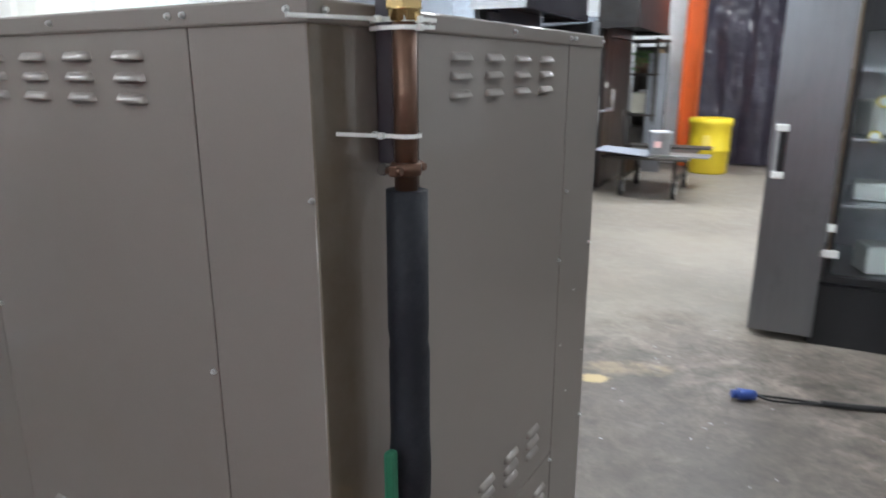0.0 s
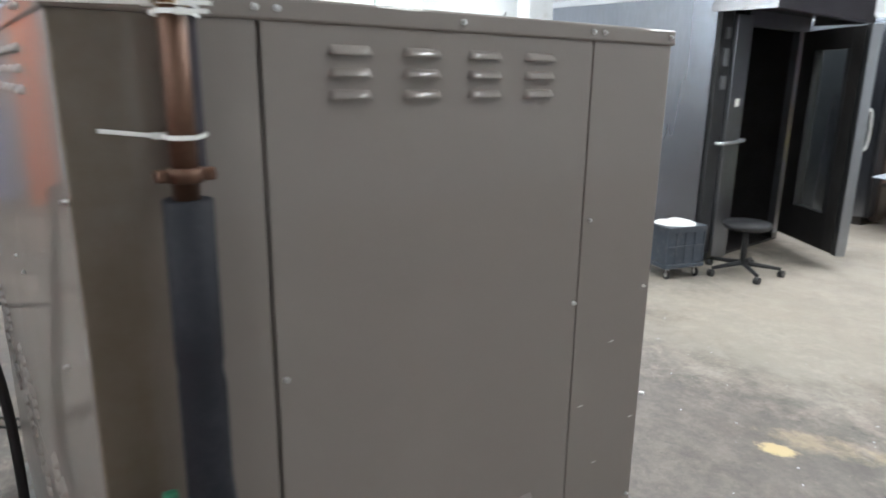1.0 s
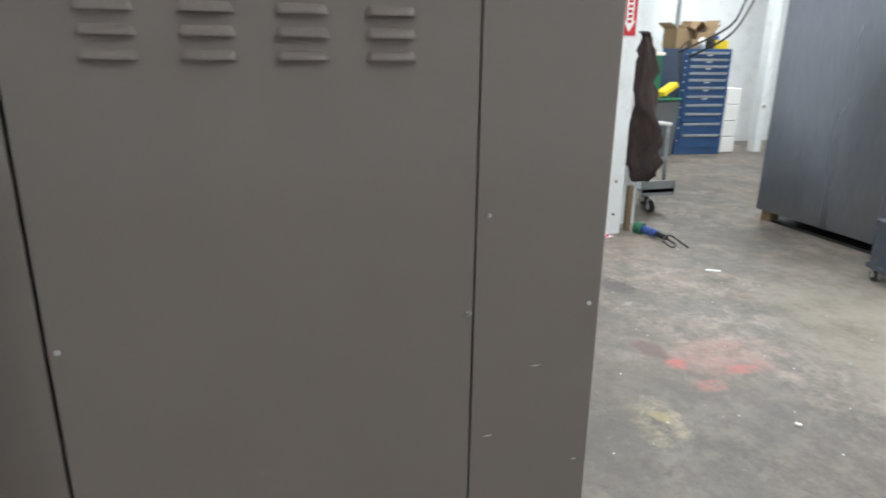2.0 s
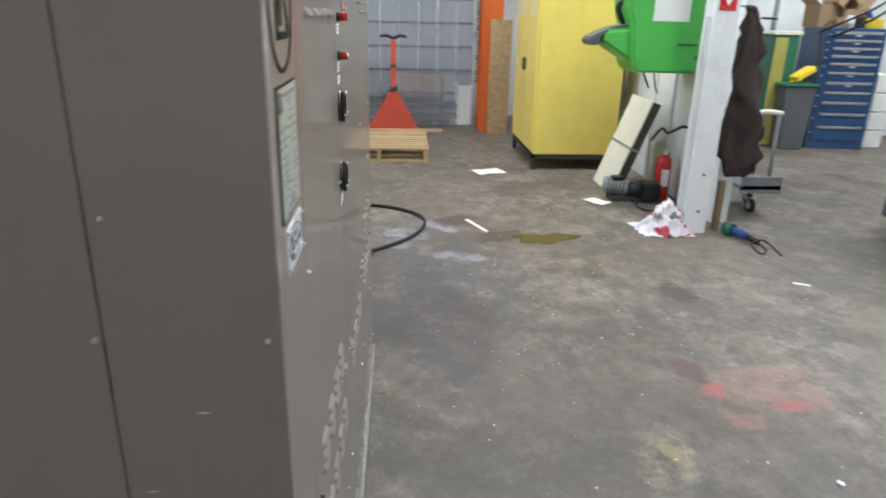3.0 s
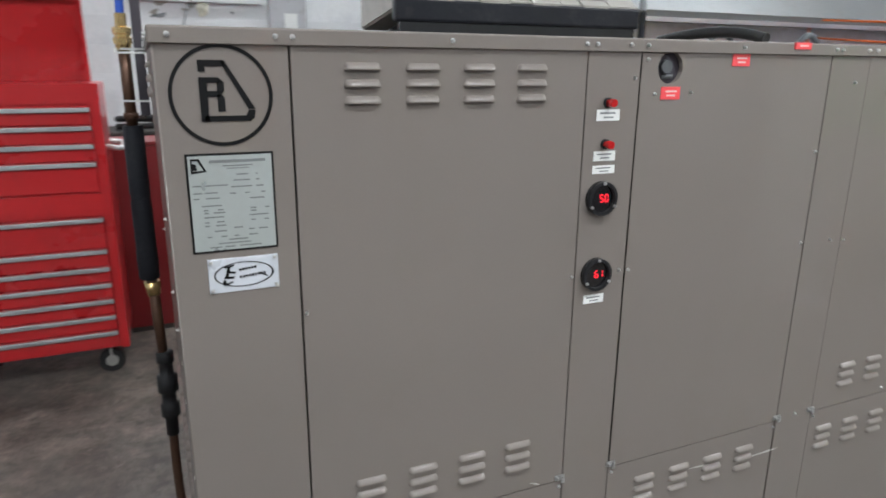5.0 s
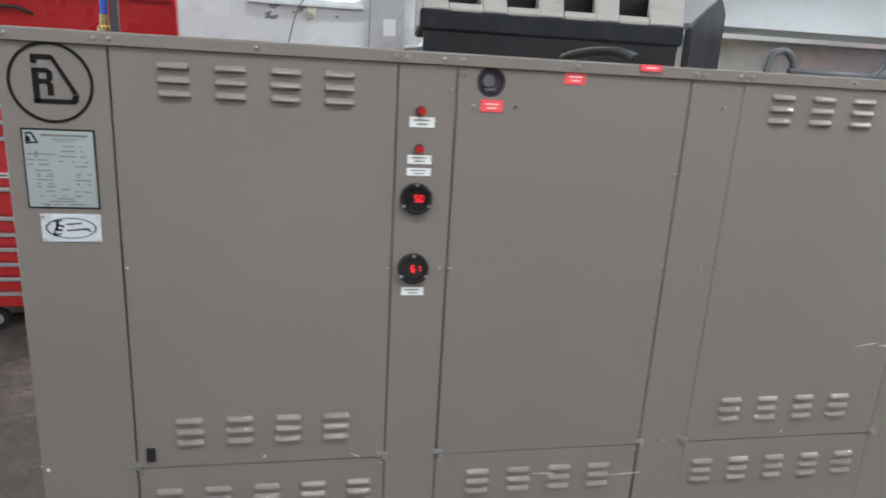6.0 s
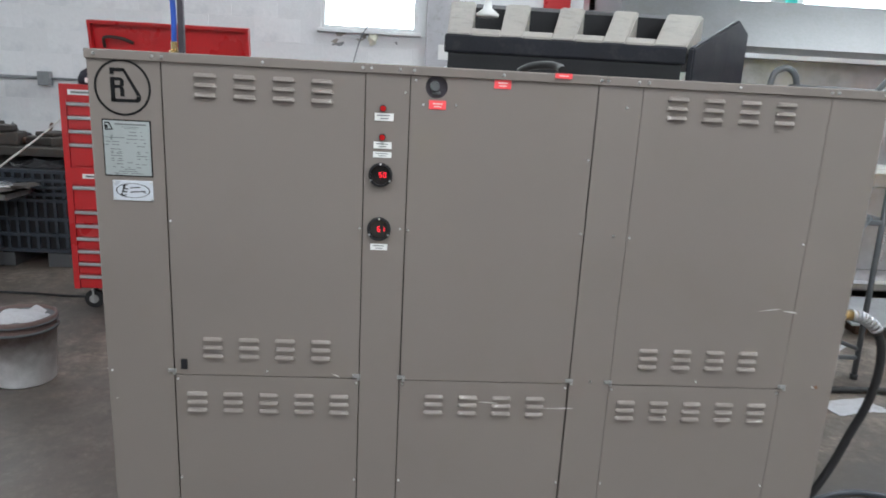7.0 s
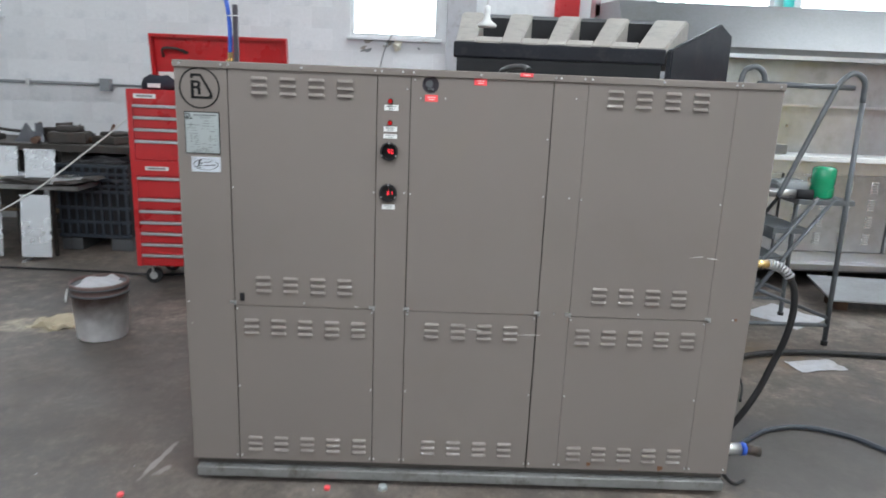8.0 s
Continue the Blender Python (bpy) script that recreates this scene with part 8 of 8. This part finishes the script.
ladder()
t = thing("green_jar", (3.22, 1.78, 0.91), "translucent green plastic jar on the ladder platform", "jar")
bm = bmesh.new()
lathe(bm, [(0.062, 0.0), (0.068, 0.01), (0.068, 0.06), (0.064, 0.075), (0.068, 0.09), (0.068, 0.17), (0.055, 0.185), (0.04, 0.19)], 24)
part("body", bm, "jar", t)
t = thing("grey_tool_case", (3.02, 1.80, 0.91), "grey tool pouch on the ladder platform", "pouch")
bm = B((-0.09, 0.10, -0.08, 0.08, 0.0, 0.10), bevel=0.03)
crumple(bm, 0.012, 14, 9)
for v in bm.verts:
    v.co.z = max(0, v.co.z)
part("pouch", bm, "grey_paint", t)
bm = bmesh.new()
rod(bm, (-0.17, -0.08, 0.03), (0.0, -0.10, 0.025), 0.026, seg=14)
part("torch", bm, "zinc", t)
bm = bmesh.new()
rod(bm, (0.0, -0.10, 0.025), (0.09, -0.12, 0.022), 0.03, 0.036, seg=14)
part("torch_head", bm, "black", t)

# water connections and hoses at the end of the chiller
t = thing("water_outlet", (2.0, 0.10, 0.885), "brass outlet with a ribbed steel elbow and black hose", "hose fitting")
part("flange_pipe", R(((0.0, 0, 0), (0.10, 0, 0), 0.016), ((0.0, 0, 0), (0.012, 0, 0), 0.03)), "brass", t)
for k in range(8):
    a = radians(8 + 8.5 * k)
    c = Vector((0.09 + 0.0115 * k, 0, -0.0008 * k * k))
    d = Vector((math.cos(a * 0.8), 0, -math.sin(a * 0.8))) * 0.0045
    part("elbow_rib", R((c - d, c + d, 0.0185)), "steel", t, "ribbed steel elbow")
part("elbow_core", T(0.015, (0.08, 0, 0.0), (0.115, 0, -0.004), (0.15, 0, -0.022), (0.18, 0, -0.050)), "iron", t)
part("hose", T(0.0125, (0.172, 0.0, -0.040), (0.200, 0.0, -0.10), (0.208, 0.0, -0.19), (0.198, 0.01, -0.30), (0.175, 0.02, -0.39), (0.138, 0.02, -0.50), (0.09, 0.02, -0.60), (0.04, 0.04, -0.70), (0.01, 0.08, -0.78)), "rubber", t)
t = thing("lower_valve", (2.0, 0.40, 0.55), "dark iron valve on the end of the chiller", "valve")
part("body", R(((0.0, 0, 0), (0.16, 0, 0), 0.03), ((0.10, 0, -0.05), (0.10, 0, 0.06), 0.022)), "iron", t)
part("lever", B((0.06, 0.18, -0.012, 0.012, 0.062, 0.072), bevel=0.003), "red_paint", t)
t = thing("lower_hose", (2.0, 0.10, 0.14), "short plug with a bright blue collar in the base", "hose fitting")
part("spigot", R(((0.0, 0, 0), (0.09, 0, 0), 0.023)), "zinc", t)
part("collar", R(((0.090, 0, 0), (0.110, 0, 0), 0.0245)), "blue_pvc", t)
part("tail", R(((0.110, 0, 0), (0.165, -0.004, -0.008), 0.019, 0.021)), "iron", t)
part("loop", T(0.007, (0.005, -0.02, -0.05), (0.03, -0.04, -0.10), (0.07, -0.04, -0.128), (0.12, -0.01, -0.13)), "rubber", t)
single("grey_hose", T(0.0115, (2.04, 0.20, 0.03), (2.15, 0.30, 0.016), (2.27, 0.40, 0.014), (2.41, 0.50, 0.014), (2.60, 0.54, 0.014), (2.77, 0.46, 0.014), (2.88, 0.32, 0.014), (3.1, 0.1, 0.014), (3.27, 0.05, 0.014)), "hose_blue", "blue grey rubber hose curving over the floor", "hose")
single("long_hose", T(0.017, (2.30, 1.0, 0.03), (2.55, 1.28, 0.025), (2.95, 1.45, 0.024), (3.6, 1.44, 0.024), (4.6, 1.30, 0.024), (6.0, 1.2, 0.024)), "rubber", "long black hose across the floor", "hose")
single("wire_loop", T(0.006, (2.38, 0.85, 0.008), (2.45, 1.0, 0.03), (2.5, 1.02, 0.05), (2.48, 0.92, 0.03), (2.42, 0.80, 0.008)), "rubber", "small loop of black wire on the floor", "wire")
single("lid_hose", T(0.011, (1.095, 0.34, 1.531), (1.102, 0.30, 1.538), (1.12, 0.24, 1.545), (1.150, 0.18, 1.546), (1.165, 0.14, 1.540), (1.168, 0.10, 1.531)), "rubber", "short black hose arched over the lid of the chiller", "hose")
t = thing("steel_ramp", (4.35, 2.45, 0), "bent galvanised sheet lying by the machine", "sheet", turn=-6)
bm = bmesh.new()
box(bm, -0.6, 0.8, -0.22, 0.22, 0.0, 0.012, m=Matrix.Translation((0, 0, 0.13)) @ Matrix.Rotation(radians(9), 4, "X"))
part("plate", bm, "galv", t)
for x in (-0.5, 0.6):
    part("support", B((x, x + 0.08, -0.1, 0.1, 0, 0.12)), "rust", t)
t = thing("pendant_cord", (1.095, 1.30, 1.775), "white spray head hanging on a coiled cord", "pendant")
bm = bmesh.new()
lathe(bm, [(0.045, 0.0), (0.05, 0.012), (0.02, 0.035), (0.012, 0.07), (0.016, 0.075), (0.016, 0.10), (0.008, 0.105)], 18)
part("head", bm, "white_plastic", t)
part("cord", T(0.004, (0, 0, 0.10), (0.004, 0, 0.5), (0, 0, 1.4), (0, 0, CEIL - 1.775), seg=6), "white_plastic", t)
single("red_alarm_box", B((-0.12, 0.12, -0.05, 0.0, 0, 0.30), bevel=0.008), "red", "red box fixed high on the wall", "alarm box", at=(2.08, WALL_N + 0.005, 2.18))
t = thing("orange_barrier", (5.0, 2.55, 0), "orange tubular barrier frame", "barrier")
for y, z in ((-0.55, 1.77), (0.55, 1.86)):
    part("post", R(((0, y, 0), (0, y, z), 0.009)), "orange", t)
for z in (0.0, -0.14, -0.9):
    part("rail", R(((0, -0.55, 1.765 + z), (0, 0.55, 1.855 + z), 0.008)), "orange", t)
for k, x in enumerate((4.2,)):
    t = thing("teal_pipe", (x, WALL_N - 0.08, 0), "teal painted upright pipe on the wall", "pipe")
    part("pipe", R(((0, 0, 0), (0, 0, CEIL), 0.05)), "teal", t)

# chipped plaster and a lump of sealing foam under the window
rnd = random.Random(21)
for k in range(9):
    x, z, r = rnd.uniform(-0.02, 0.75), 1.90 - 0.14 * rnd.random() ** 2, rnd.uniform(0.008, 0.022)
    bm = bmesh.new()
    sheet(bm, 0, 0, 0.0, r * 1.8, r, rnd.uniform(-30, 30), 0.3, 16, k, 0.003)
    ob = single("plaster_chip", bm, "grey_paint" if k % 2 else "dust", "small chipped spot in the painted wall", "chip", "chips under the window")
    ob.matrix_basis = pose(x, WALL_N + 0.0092, z, 90)
bm = bmesh.new()
bmesh.ops.create_icosphere(bm, subdivisions=3, radius=1)
for v in bm.verts:
    v.co = Vector((v.co.x * 0.045, v.co.y * 0.025, v.co.z * 0.06))
crumple(bm, 0.02, 20, 6)
single("foam_lump", bm, "cream", "yellowish lump of sealing foam under the window", "foam", at=(0.44, WALL_N, 1.87))

# painted blocks of the north wall, those in sight as single pieces
rnd = random.Random(2)
blk = mesh_of("block", B((-0.1985, 0.1985, 0.0095, 0.03, -0.0985, 0.0985), bevel=0.0012), "white_block")
near, rest = [], bmesh.new()
for r in range(23):
    z = 0.1 + 0.2 * r
    for k in range(42):
        x = X0 + 0.2 + 0.4 * k + (0.2 if r % 2 else 0)
        if x > X1 - 0.2 or any(x + 0.2 > a and x - 0.2 < b and z + 0.1 > c and z - 0.1 < d for a, b, c, d in WINDOWS):
            continue
        if -4.6 < x < 2.8 and 0.3 < z < 3.0 and len(near) < 290:
            near.append((x, z))
        else:
            box(rest, x - 0.1985, x + 0.1985, WALL_N + 0.0095, WALL_N + 0.03, z - 0.0985, z + 0.0985)
for x, z in near:
    piece("block", blk, wall_n, Matrix.Translation((x, WALL_N + rnd.uniform(0, 0.002), z)))
ob = part("far_blocks", rest, "white_block", wall_n)
tagged(ob, kind="stuff")
